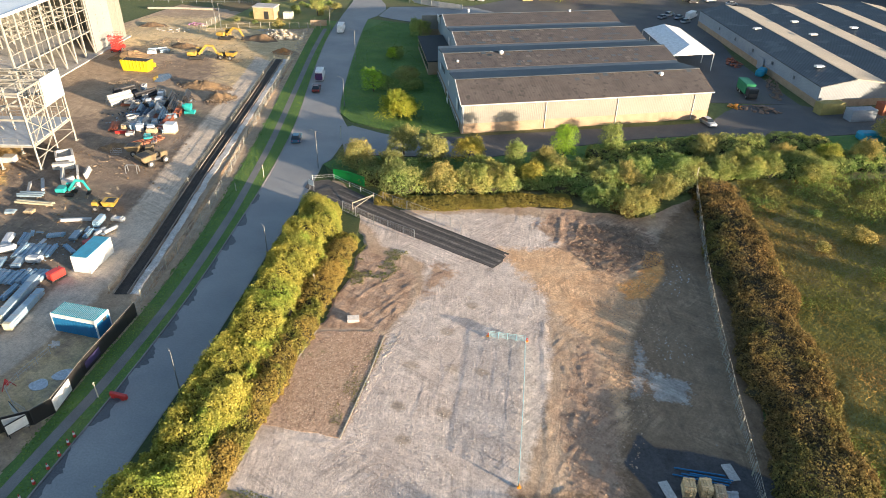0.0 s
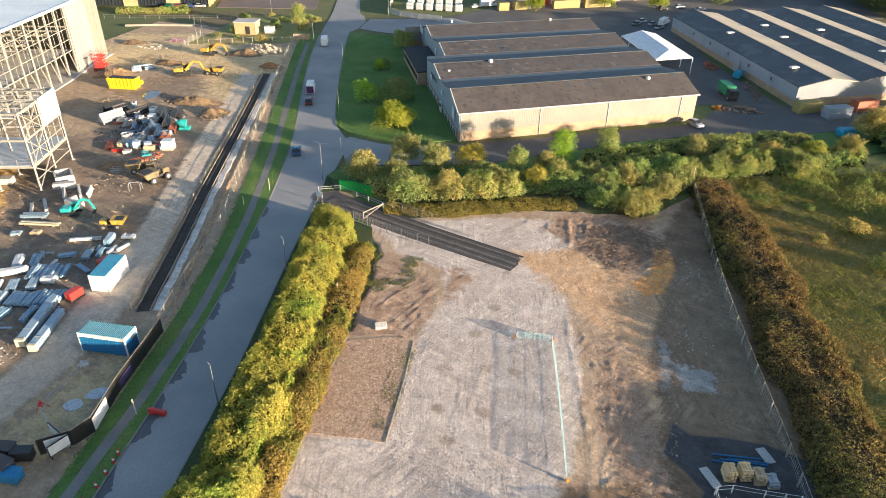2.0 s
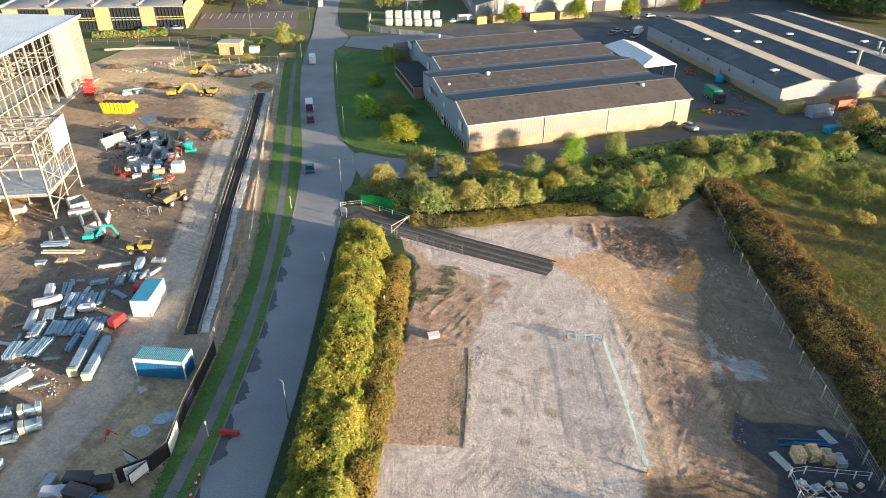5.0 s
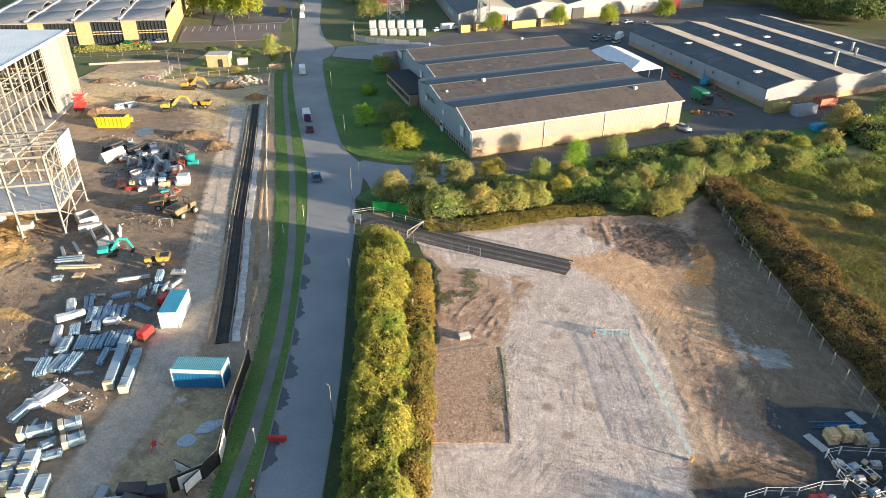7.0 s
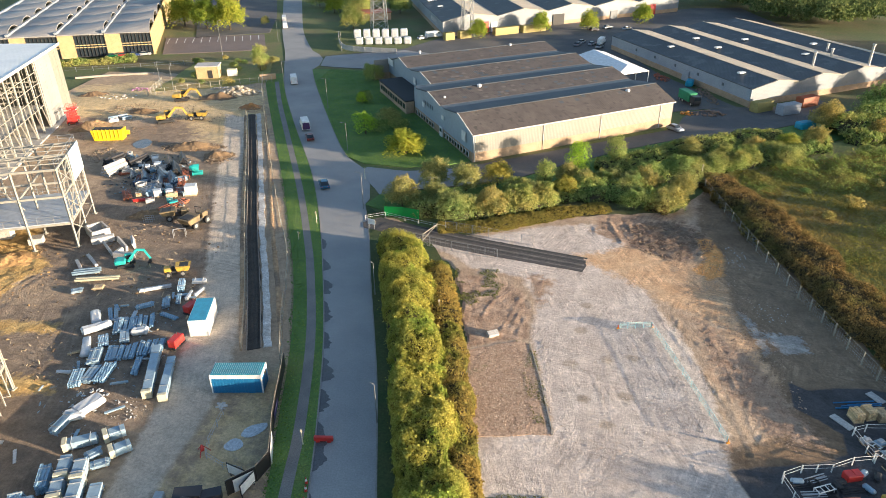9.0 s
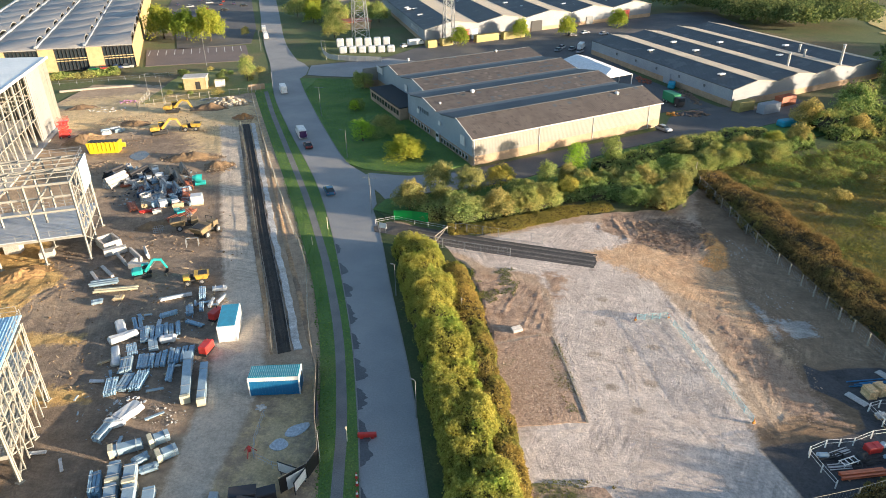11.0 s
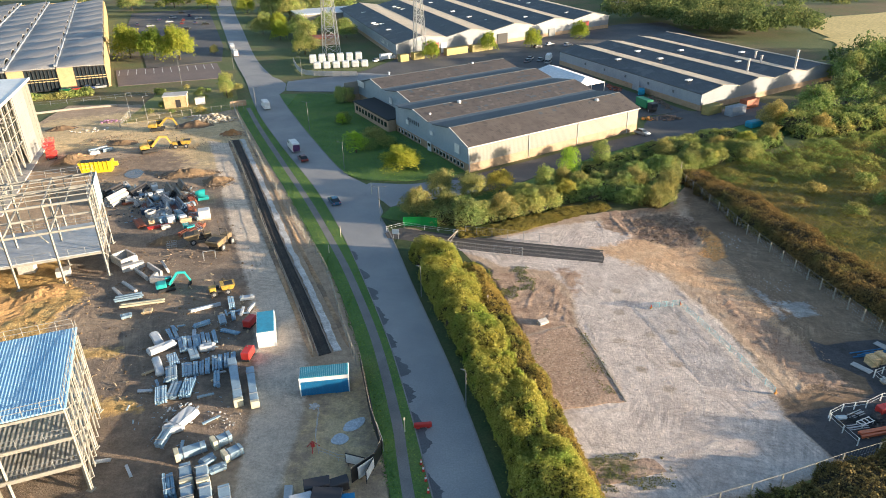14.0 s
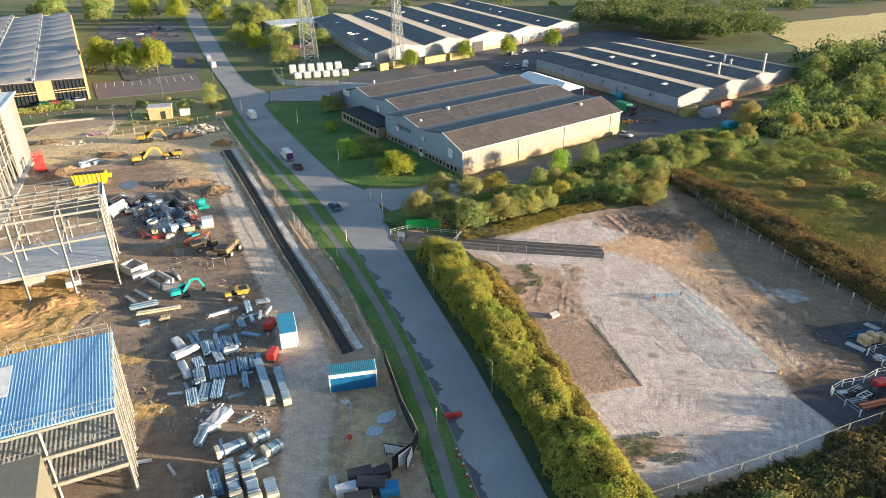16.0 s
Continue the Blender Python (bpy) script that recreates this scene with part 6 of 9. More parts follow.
M_GREEN = paint("green_hoarding", (0.01, 0.30, 0.05), 0.5)
M_BLACK = paint("black_hoarding", (0.018, 0.018, 0.02), 0.5)
M_PLASTIC = paint("black_plastic", (0.035, 0.035, 0.04), 0.4)
M_NET = paint("pale_blue_net", (0.42, 0.66, 0.72), 0.6)
M_WATER = surface("puddle_water", (0.10, 0.09, 0.08), (0.14, 0.125, 0.11), 0.5, 2.0, 0.06, 0.02, 0.01)
M_LAMP = paint("weathered_lamp_steel", (0.22, 0.23, 0.235), 0.5, 0.3)
M_CANVAS = paint("white_canvas", (0.80, 0.82, 0.84), 0.6)


def thing(name, x, y, turn, label, category, group="", z=0.04):
    return empty(name, pose(x, y, z, 0, 0, turn), label, category, group)


def wheel(parent, x, y, r, w):
    bm = bmesh.new()
    rod(bm, (x, y - w / 2, r), (x, y + w / 2, r), r, 14)
    t = part("wheel", bm, M_DARK, parent)
    bm = bmesh.new()
    rod(bm, (x, y - w / 2 - 0.015, r), (x, y + w / 2 + 0.015, r), r * 0.55, 10)
    part("rim", bm, M_STEEL, t)


def loft(profile, half_w, tuck=0.0):
    """A body from a side outline of (x, z), narrowed towards the top by tuck."""
    bm = bmesh.new()
    zs = [z for _, z in profile]
    lo, hi = min(zs), max(zs)
    left = [bm.verts.new((x, half_w - tuck * max(0, (z - lo) / (hi - lo) - 0.5) * 2, z)) for x, z in profile]
    right = [bm.verts.new((v.co.x, -v.co.y, v.co.z)) for v in left]
    bm.faces.new(left)
    bm.faces.new(right[::-1])
    n = len(left)
    for i in range(n):
        bm.faces.new((left[i], right[i], right[(i + 1) % n], left[(i + 1) % n]))
    es = [e for e in bm.edges if abs(e.verts[0].co.y) > 0.1]
    bmesh.ops.bevel(bm, geom=es, offset=0.05, segments=2, affect="EDGES")
    return bm


def car(x, y, turn, paintwork, label, category="car", group="", z=0.03):
    ob = thing("car", x, y, turn, label, category, group, z)
    part("body", loft([(-2.1, 0.3), (-2.15, 0.62), (-2.0, 0.86), (-1.1, 0.9), (1.0, 0.94), (2.0, 0.8), (2.12, 0.5), (2.1, 0.28)], 0.88), paintwork, ob)
    part("cabin_glass", loft([(-1.85, 0.88), (-1.25, 1.36), (-0.9, 1.42), (0.25, 1.42), (1.15, 0.92)], 0.80, 0.16), M_GLASS, ob)
    part("roof", box(bmesh.new(), (-0.45, 0, 1.43), (1.35, 1.12, 0.05), 0, 0.02), paintwork, ob)
    for sx in (-1.3, 1.3):
        for sy in (-0.78, 0.78):
            wheel(ob, sx, sy, 0.31, 0.2)
    for sy in (-0.62, 0.62):
        part("headlight", box(bmesh.new(), (2.06, sy, 0.66), (0.14, 0.32, 0.13), 0, 0.03), M_WHITE, ob)
        part("tail_light", box(bmesh.new(), (-2.1, sy, 0.72), (0.12, 0.26, 0.14), 0, 0.03), M_RED, ob)
        part("mirror", box(bmesh.new(), (0.75, sy * 1.5, 0.98), (0.12, 0.14, 0.12), 0, 0.02), paintwork, ob)
    return ob


def van(x, y, turn, paintwork, label, length=5.6, rear=None, group=""):
    ob = thing("van", x, y, turn, label, "van", group, 0.03)
    h = length / 2
    part("body", loft([(-h, 0.35), (-h, 2.3), (-h + 0.2, 2.45), (h - 1.9, 2.45), (h - 1.2, 2.2), (h - 0.6, 1.35), (h, 1.15), (h, 0.35)], 0.98, 0.1), paintwork, ob)
    part("windscreen", bar(bmesh.new(), (h - 1.22, 0, 2.18), (h - 0.62, 0, 1.4), 1.6, 0.08), M_GLASS, ob)
    for sy in (-0.985, 0.985):
        part("side_window", box(bmesh.new(), (h - 1.6, sy * 0.985, 1.75), (0.9, 0.04, 0.6), 0, 0.01), M_GLASS, ob)
        part("headlight", box(bmesh.new(), (h, sy * 0.75, 0.85), (0.06, 0.3, 0.24), 0, 0.02), M_WHITE, ob)
        part("tail_light", box(bmesh.new(), (-h, sy * 0.85, 1.1), (0.06, 0.16, 0.5), 0, 0.02), M_RED, ob)
    part("rear_door", box(bmesh.new(), (-h - 0.01, 0, 1.3), (0.05, 1.7, 1.7), 0, 0.01), rear or paintwork, ob)
    for sx in (-h + 1.0, h - 0.95):
        for sy in (-0.85, 0.85):
            wheel(ob, sx, sy, 0.35, 0.24)
    return ob


def excavator(x, y, turn, paintwork, label, s=1.0, arm_up=0.0):
    ob = thing("excavator", x, y, turn, label, "excavator")
    ob.scale = (s, s, s)
    for sy in (-0.95, 0.95):
        bm = bmesh.new()
        box(bm, (0, sy, 0.4), (2.6, 0.5, 0.7), 0, 0.2)
        rod(bm, (-1.4, sy - 0.25, 0.4), (-1.4, sy + 0.25, 0.4), 0.34, 10)
        rod(bm, (1.4, sy - 0.25, 0.4), (1.4, sy + 0.25, 0.4), 0.34, 10)
        part("track", bm, M_DARK, ob)
    part("turntable", rod(bmesh.new(), (0, 0, 0.6), (0, 0, 1.0), 0.7, 14), M_DARK, ob)
    part("engine_cover", box(bmesh.new(), (-0.85, 0, 1.45), (1.9, 2.3, 0.95), 0, 0.16), paintwork, ob)
    part("counterweight", box(bmesh.new(), (-1.85, 0, 1.4), (0.45, 2.2, 0.9), 0, 0.15), paintwork, ob)
    cab = part("cab", box(bmesh.new(), (0.65, 0.68, 1.85), (1.4, 0.9, 1.6), 0, 0.12), paintwork, ob)
    part("cab_window", box(bmesh.new(), (0.72, 0.68, 2.02), (1.36, 0.94, 0.9), 0, 0.05), M_GLASS, cab)
    a, b, c = Vector((0.6, -0.25, 1.2)), Vector((2.6, -0.25, 3.5 + arm_up)), Vector((4.3, -0.25, 3.2 + arm_up))
    d = Vector((5.0, -0.25, 1.2 + arm_up * 0.4))
    part("boom", bar(bar(bmesh.new(), a, b, 0.42, 0.5), b, c, 0.38, 0.42), paintwork, ob)
    part("dipper_arm", bar(bmesh.new(), c + Vector((-0.3, 0, 0.25)), d, 0.3, 0.36), paintwork, ob)
    part("ram", rod(bmesh.new(), a + Vector((0.5, 0, 0.0)), b + Vector((0.4, 0, -0.4)), 0.07, 8), M_STEEL, ob)
    bm = loft([(4.7, 1.25), (5.15, 1.25), (5.2, 0.7), (4.9, 0.3), (4.3, 0.25), (4.25, 0.45), (4.7, 0.7)], 0.5)
    for v in bm.verts:
        v.co.y -= 0.25
        v.co.z += arm_up * 0.4
    part("bucket", bm, M_DARK, ob)
    return ob


def dumper(x, y, turn, paintwork, label, s=1.0):
    ob = thing("site_dumper", x, y, turn, label, "dumper")
    ob.scale = (s, s, s)
    part("chassis", box(bmesh.new(), (0, 0, 0.75), (3.6, 1.0, 0.4), 0, 0.06), M_DARK, ob)
    bm = loft([(0.3, 0.95), (0.1, 1.9), (2.6, 1.75), (2.1, 0.9)], 0.95, -0.15)
    top = max(bm.faces, key=lambda f: f.calc_center_median().z * (f.normal.z > 0.5 or 1))
    part("skip", bm, paintwork, ob)
    part("load", box(bmesh.new(), (1.3, 0, 1.78), (1.9, 1.6, 0.16), 0, 0.06), M_DARK, ob)
    part("engine_cover", box(bmesh.new(), (-1.25, 0, 1.2), (1.2, 1.3, 0.8), 0, 0.12), paintwork, ob)
    part("seat", box(bmesh.new(), (-0.35, 0, 1.35), (0.5, 0.6, 0.6), 0, 0.08), M_DARK, ob)
    bm = bmesh.new()
    for sy in (-0.55, 0.55):
        rod(bm, (-0.7, sy, 1.0), (-0.7, sy, 2.5), 0.045, 6)
    rod(bm, (-0.7, -0.55, 2.5), (-0.7, 0.55, 2.5), 0.045, 6)
    part("roll_bar", bm, M_DARK, ob)
    for sx in (-1.15, 1.2):
        for sy in (-0.85, 0.85):
            wheel(ob, sx, sy, 0.52, 0.42)
    return ob


def container(name, x, y, turn, length, lower, upper, roof, label, ribs=26, h=2.6, band=0.45, door=False, rib_mat=None):
    """Site cabin or shipping container with corrugated sides and a ribbed roof; origin at the middle of its floor."""
    ob = thing(name, x, y, turn, label, "cabin")
    w = 2.44
    part("lower_wall", box(bmesh.new(), (0, 0, h * (1 - band) / 2), (length, w, h * (1 - band)), 0, 0.03), lower, ob)
    n = int(length / 0.4)
    fold = to_mesh("wall_fold", box(bmesh.new(), (0, 0, 0), (0.2, 0.03, h * (1 - band) - 0.2)), lower)
    for i in range(n):
        for sy in (-1, 1):
            part("wall_fold", fold, None, ob).matrix_basis = Matrix.Translation((-length / 2 + (i + 0.5) * length / n, sy * (w / 2 + 0.012), h * (1 - band) / 2))
    part("upper_wall", box(bmesh.new(), (0, 0, h * (1 - band / 2)), (length + 0.02, w + 0.02, h * band), 0, 0.02), upper, ob)
    part("roof", box(bmesh.new(), (0, 0, h + 0.03), (length - 0.15, w - 0.15, 0.06), 0, 0.01), roof, ob)
    rib = to_mesh("roof_rib", box(bmesh.new(), (0, 0, 0), (0.05, w - 0.3, 0.03)), rib_mat or upper)
    for i in range(ribs):
        part("roof_rib", rib, None, ob).matrix_basis = Matrix.Translation((-length / 2 + 0.15 + (i + 0.5) * (length - 0.3) / ribs, 0, h + 0.08))
    for sx in (-1, 1):
        for sy in (-1, 1):
            part("corner_post", box(bmesh.new(), (sx * (length / 2 - 0.05), sy * (w / 2 - 0.05), h / 2), (0.16, 0.16, h + 0.1), 0, 0.01), upper, ob)
    if door:
        part("door", box(bmesh.new(), (length * 0.28, -w / 2 - 0.03, 1.0), (0.9, 0.05, 1.95), 0, 0.01), lower, ob)
        part("vent", box(bmesh.new(), (length / 2 + 0.05, 0.3, 1.9), (0.06, 0.6, 0.4), 0, 0.01), M_DARK, ob)
    return ob


def pack(x, y, turn, length, width, height, material, label="bundle of profiled steel sheets on bearers", group="panel packs", layers=4, name="sheet_pack", z=0.04, wrap=None):
    """A strapped stack of sheets on timber bearers."""
    ob = thing(name, x, y, turn, label, "materials", group, z)
    rng = random.Random(int(x * 13 + y * 7))
    for i in range(layers):
        dz = height / layers
        rows = 1 if wrap or width < 0.45 else max(2, round(width / 0.38))
        for r in range(rows):
            yy = (r - (rows - 1) / 2) * width / rows
            part("sheet", box(bmesh.new(), (rng.uniform(-0.12, 0.12), yy + rng.uniform(-0.03, 0.03), 0.12 + dz * (i + 0.5) - (rng.uniform(0, dz * 0.5) if i == layers - 1 else 0)),
                              (length * rng.uniform(0.88, 1), width / rows * rng.uniform(0.78, 0.95), dz * 0.92), rng.uniform(-1.6, 1.6), 0.012), material, ob)
    for k in (-0.32, 0.32):
        part("bearer", box(bmesh.new(), (length * k, 0, 0.06), (0.12, width * 1.05, 0.12)), M_TIMBER, ob)
        part("strap", box(bmesh.new(), (length * k * 0.9, 0, 0.12 + height / 2), (0.03, width * 1.01, height + 0.02)), M_STEEL, ob)
    if wrap:
        part("end_cap", box(bmesh.new(), (-length / 2, 0, 0.12 + height / 2), (0.5, width * 1.03, height * 1.02), 0, 0.03), wrap, ob)
    return ob


def pipes(x, y, turn, length, r, rows, material, label, group="", name="pipe_stack"):
    ob = thing(name, x, y, turn, label, "pipes", group)
    n = rows
    for j in range(rows):
        for i in range(n - j):
            bm = bmesh.new()
            yy, zz = (i - (n - j - 1) / 2) * 2.05 * r, r + j * r * 1.75
            rod(bm, (-length / 2, yy, zz), (length / 2, yy, zz), r, 12)
            for f in [f for f in bm.faces if len(f.verts) > 4]:
                bmesh.ops.inset_region(bm, faces=[f], thickness=r * 0.22, depth=-r * 0.5)
            part("pipe", bm, material, ob)
    return ob


def ring(x, y, r, h, label, tilt=0):
    ob = thing("concrete_ring", x, y, tilt, label, "concrete ring", "manhole rings")
    bm = bmesh.new()
    n = 18
    rows = [(r, 0), (r, h), (r * 0.82, h), (r * 0.82, 0.05)]
    vs = [[bm.verts.new((a * math.cos(6.2832 * i / n), a * math.sin(6.2832 * i / n), z)) for i in range(n)] for a, z in rows]
    for k in range(4):
        for i in range(n):
            bm.faces.new((vs[k][i], vs[k][(i + 1) % n], vs[(k + 1) % 4][(i + 1) % n], vs[(k + 1) % 4][i]))
    part("ring", bm, M_CONC, ob)
    return ob


def beams(x, y, turn, length, n, material, label, group="", w=0.22):
    """A lay-down of steel I-beams side by side."""
    ob = thing("steel_beams", x, y, turn, label, "steel beams", group)
    rng = random.Random(int(x * 3 + y * 5))
    for i in range(n):
        bm = bmesh.new()
        yy, zz, L = (i - (n - 1) / 2) * (w + 0.12), 0.3 + 0.1 * (i % 2), length * rng.uniform(0.8, 1)
        box(bm, (0, yy, zz - w * 0.6), (L, w, 0.04), rng.uniform(-1.5, 1.5))
        box(bm, (0, yy, zz), (L, 0.04, w * 1.2), 0)
        box(bm, (0, yy, zz + w * 0.6), (L, w, 0.04), 0)
        part("beam", bm, material, ob)
    for k in (-0.3, 0.3):
        part("bearer", box(bmesh.new(), (length * k, 0, 0.05), (0.15, n * (w + 0.13), 0.1)), M_TIMBER, ob)
    return ob


def mound(name, x, y, rx, ry, h, material, label, seed, category="spoil heap", rough=0.5, turn=0.0):
    """An uneven heap of earth or rubble."""
    bm = bmesh.new()
    nr, na = 12, 34
    centre = bm.verts.new((0, 0, h))
    rings = []
    for i in range(1, nr + 1):
        k = i / nr
        row = []
        for j in range(na):
            a = 6.28318 * j / na
            e = 1 + 0.28 * noise.noise(Vector((math.cos(a) * 1.3, math.sin(a) * 1.3, seed)))
            px, py = math.cos(a) * rx * k * e, math.sin(a) * ry * k * e
            z = h * (math.cos(k * math.pi) * 0.5 + 0.5) * (1 + rough * noise.noise(Vector((px * 0.6, py * 0.6, seed)))) + (rough * 0.35 * noise.noise(Vector((px * 1.9, py * 1.9, seed + 3))) if i < nr else -0.06)
            row.append(bm.verts.new((px, py, z if i < nr else -0.06)))
        rings.append(row)
    for j in range(na):
        bm.faces.new((centre, rings[0][j], rings[0][(j + 1) % na]))
    for i in range(nr - 1):
        for j in range(na):
            bm.faces.new((rings[i][j], rings[i + 1][j], rings[i + 1][(j + 1) % na], rings[i][(j + 1) % na]))
    ob = solid(name, bm, material, label, category)
    ob.matrix_world = pose(x, y, 0.03, 0, 0, turn)
    return ob


def lamp_post(x, y, h, turn, label="slim grey steel street lamp", heads=1, group="street lamps"):
    ob = thing("street_lamp", x, y, turn, label, "street lamp", group)
    part("pole", rod(rod(bmesh.new(), (0, 0, 0), (0, 0, 1.2), 0.09, 8), (0, 0, 1.2), (0, 0, h), 0.065, 8, 0.045), M_LAMP, ob)
    for k in range(heads):
        s = -1 if k else 1
        reach = 0.9 if heads > 1 or h > 6 else 0.2
        part("arm", rod(bmesh.new(), (0, 0, h - 0.05), (reach * s, 0, h + 0.05), 0.035, 6), M_LAMP, ob)
        part("lantern", box(bmesh.new(), ((reach + 0.22) * s, 0, h + 0.05), (0.48, 0.18, 0.11), 0, 0.04), M_LAMP, ob)
    return ob


def fence(name, label, line, step, h, post_mat, post_w, rails, mesh_gap=0.0, wire_mat=None, category="fence", panel=None, z=0.03, wire=0.008):
    """A fence along a line: posts, rails at given heights, and wires or solid panels between the posts."""
    pts = smooth_line(line, step) if len(line) > 2 else [tuple(Vector(line[0]).lerp(Vector(line[1]), i / max(1, int((Vector(line[1]) - Vector(line[0])).length / step)))) for i in range(max(1, int((Vector(line[1]) - Vector(line[0])).length / step)) + 1)]
    o = pts[0]
    ob = empty(name, Matrix.Translation((*o, z)), label, category)
    L = [Vector((p[0] - o[0], p[1] - o[1], 0)) for p in pts]
    up = Vector((0, 0, 1))
    for p in L:
        part("post", bar(bmesh.new(), p, p + up * h, post_w, post_w), post_mat, ob)
    for a, b in zip(L, L[1:]):
        for k in rails:
            part("rail", rod(bmesh.new(), a + up * h * k, b + up * h * k, 0.022, 5), post_mat, ob)
        if mesh_gap:
            bm = bmesh.new()
            n = max(2, int((b - a).length / mesh_gap))
            for i in range(n):
                q = a.lerp(b, (i + 0.5) / n)
                rod(bm, q + up * 0.08, q + up * h * 0.96, wire, 3)
            for k in range(1, max(2, int(h / mesh_gap / 1.6))):
                zz = h * k / max(2, int(h / mesh_gap / 1.6))
                rod(bm, a + up * zz, b + up * zz, wire, 3)
            part("mesh_panel", bm, wire_mat or post_mat, ob)
        if panel:
            d = (b - a)
            q = [a + up * 0.06, b + up * 0.06, b + up * h, a + up * h]
            nrm = Vector((d.y, -d.x, 0)).normalized() * 0.04
            bm = bmesh.new()
            f = [bm.verts.new(v + nrm) for v in q]
            g = [bm.verts.new(v - nrm) for v in q]
            bm.faces.new(f)
            bm.faces.new(g[::-1])
            for i in range(4):
                bm.faces.new((f[i], f[(i + 1) % 4], g[(i + 1) % 4], g[i]))
            part("panel", bm, panel, ob)
    return ob

# ---- the building site ----
container("site_cabin", -32.2, 56.2, 4, 6.06, M_BLUE, M_WHITE, M_TEAL, "blue and white site cabin with a ribbed turquoise roof", ribs=24, band=0.2, door=True, rib_mat=paint("pale_teal_rib", (0.30, 0.56, 0.62), 0.4, 0.1))
container("storage_container", -41.6, 68.6, 100, 5.6, M_WHITE, M_WHITE, paint("sky_blue_roof", (0.06, 0.33, 0.50), 0.4), "white storage container with a plain blue roof", ribs=0, h=2.5)
for k, (x, y, a, l, w, h) in enumerate([
    (-55.6, 69.9, -60, 3.5, 0.6, 0.6), (-54.9, 70.1, -63, 3.2, 0.6, 0.6), (-53.2, 66.8, -68, 3.5, 0.6, 0.7), (-52.7, 67.1, -70, 3.6, 0.6, 0.7), (-52.1, 67.3, -70, 3.5, 0.6, 0.7),
    (-51.5, 67.6, -70, 3.3, 0.6, 0.7), (-51.0, 67.8, -70, 3.3, 0.6, 0.7), (-50.4, 68.0, -70, 3.3, 0.6, 0.7), (-49.8, 68.3, -70, 3.2, 0.6, 0.7), (-49.0, 68.6, -69, 3.3, 0.7, 0.7)]):
    pack(x, y, a, l, w * 0.86, h * (0.5 + 0.1 * (k % 4)), M_PANEL2 if k % 3 else M_PANEL)
for k, (x, y, a, l, w, h) in enumerate([
    (-51.1, 61.2, -74, 3.2, 0.8, 0.7), (-50.4, 61.2, -73, 3.1, 0.7, 0.7), (-49.7, 61.3, -74, 3.1, 0.7, 0.7), (-49.0, 61.5, -74, 3.1, 0.7, 0.7), (-48.3, 61.8, -76, 3.4, 0.7, 0.7),
    (-47.5, 62.3, -76, 3.3, 0.7, 0.7), (-46.8, 62.5, -77, 3.4, 0.7, 0.7), (-46.0, 62.7, -77, 3.2, 0.8, 0.7), (-45.2, 63.1, -79, 2.9, 0.8, 0.7)]):
    pack(x, y, a, l, w * 0.86, h * (0.5 + 0.1 * (k % 3)), M_PANEL2 if k % 2 else M_PANEL)
for k, (x, y, a, l, w, h) in enumerate([
    (-52.5, 60.2, -72, 3.3, 1.4, 0.7), (-52.6, 56.1, -73, 3.3, 1.4, 0.5), (-49.6, 57.2, -87, 3.7, 1.4, 0.6), (-51.2, 56.9, -88, 3.3, 1.3, 0.5), (-46.4, 58.9, -77, 3.4, 0.8, 0.4), (-53.4, 63.8, -62, 2.6, 1.3, 0.3),
    (-50.9, 64.7, -65, 2.8, 1.2, 0.5), (-51.7, 72.2, 32, 2.5, 0.8, 0.5), (-47.1, 69.9, -24, 3.2, 0.7, 0.3), (-49.0, 73.2, -69, 2.6, 1.0, 0.5), (-47.6, 74.2, -74, 2.6, 0.6, 0.5), (-48.6, 77.6, -73, 2.8, 0.9, 0.9)]):
    pack(x, y, a, l, w, h, M_PANEL if k % 3 else M_PANEL2, "flat stack of blue-grey cladding panels on the mud", "panel stacks")
for x, y, a, l, w, h in ((-52.4, 76.9, 24, 4.8, 0.5, 0.5), (-46.5, 75.3, -89, 2.4, 0.4, 0.5), (-45.4, 76.2, 74, 2.4, 0.4, 0.5), (-46.6, 79.3, 8, 2.1, 1.0, 0.6)):
    pack(x, y, a, l, w, h, M_WRAP, "long white-wrapped bundle of trims", "wrapped trims", 2, "wrapped_bundle")
for x, y, a, l, w, h in ((-43.8, 57.9, -73, 9.4, 1.1, 1.1), (-41.4, 56.6, -74, 7.5, 1.0, 1.0)):
    pack(x, y, a + 180, l, w, h, M_PANEL2, "long crate of wrapped insulated panels with cream ends", "long panel crates", 3, "panel_crate", wrap=M_INSUL)
for x, y, a, l, w, h in ((-49.8, 48.3, 82, 3.3, 1.0, 0.8), (-45.9, 45.6, 25, 3.2, 1.2, 1.1), (-42.9, 47.0, 36, 1.9, 1.2, 1.2), (-41.2, 45.0, 37, 2.0, 1.3, 1.0), (-43.9, 44.2, 46, 1.7, 1.2, 0.5), (-42.5, 43.0, 29, 1.8, 1.1, 0.4)):
    pack(x, y, a, l, w, h, M_PANEL2, "pale wrapped panel stack with cream insulation edge", "wrapped panel stacks", 3, "panel_stack", wrap=M_INSUL if h > 0.9 else None)
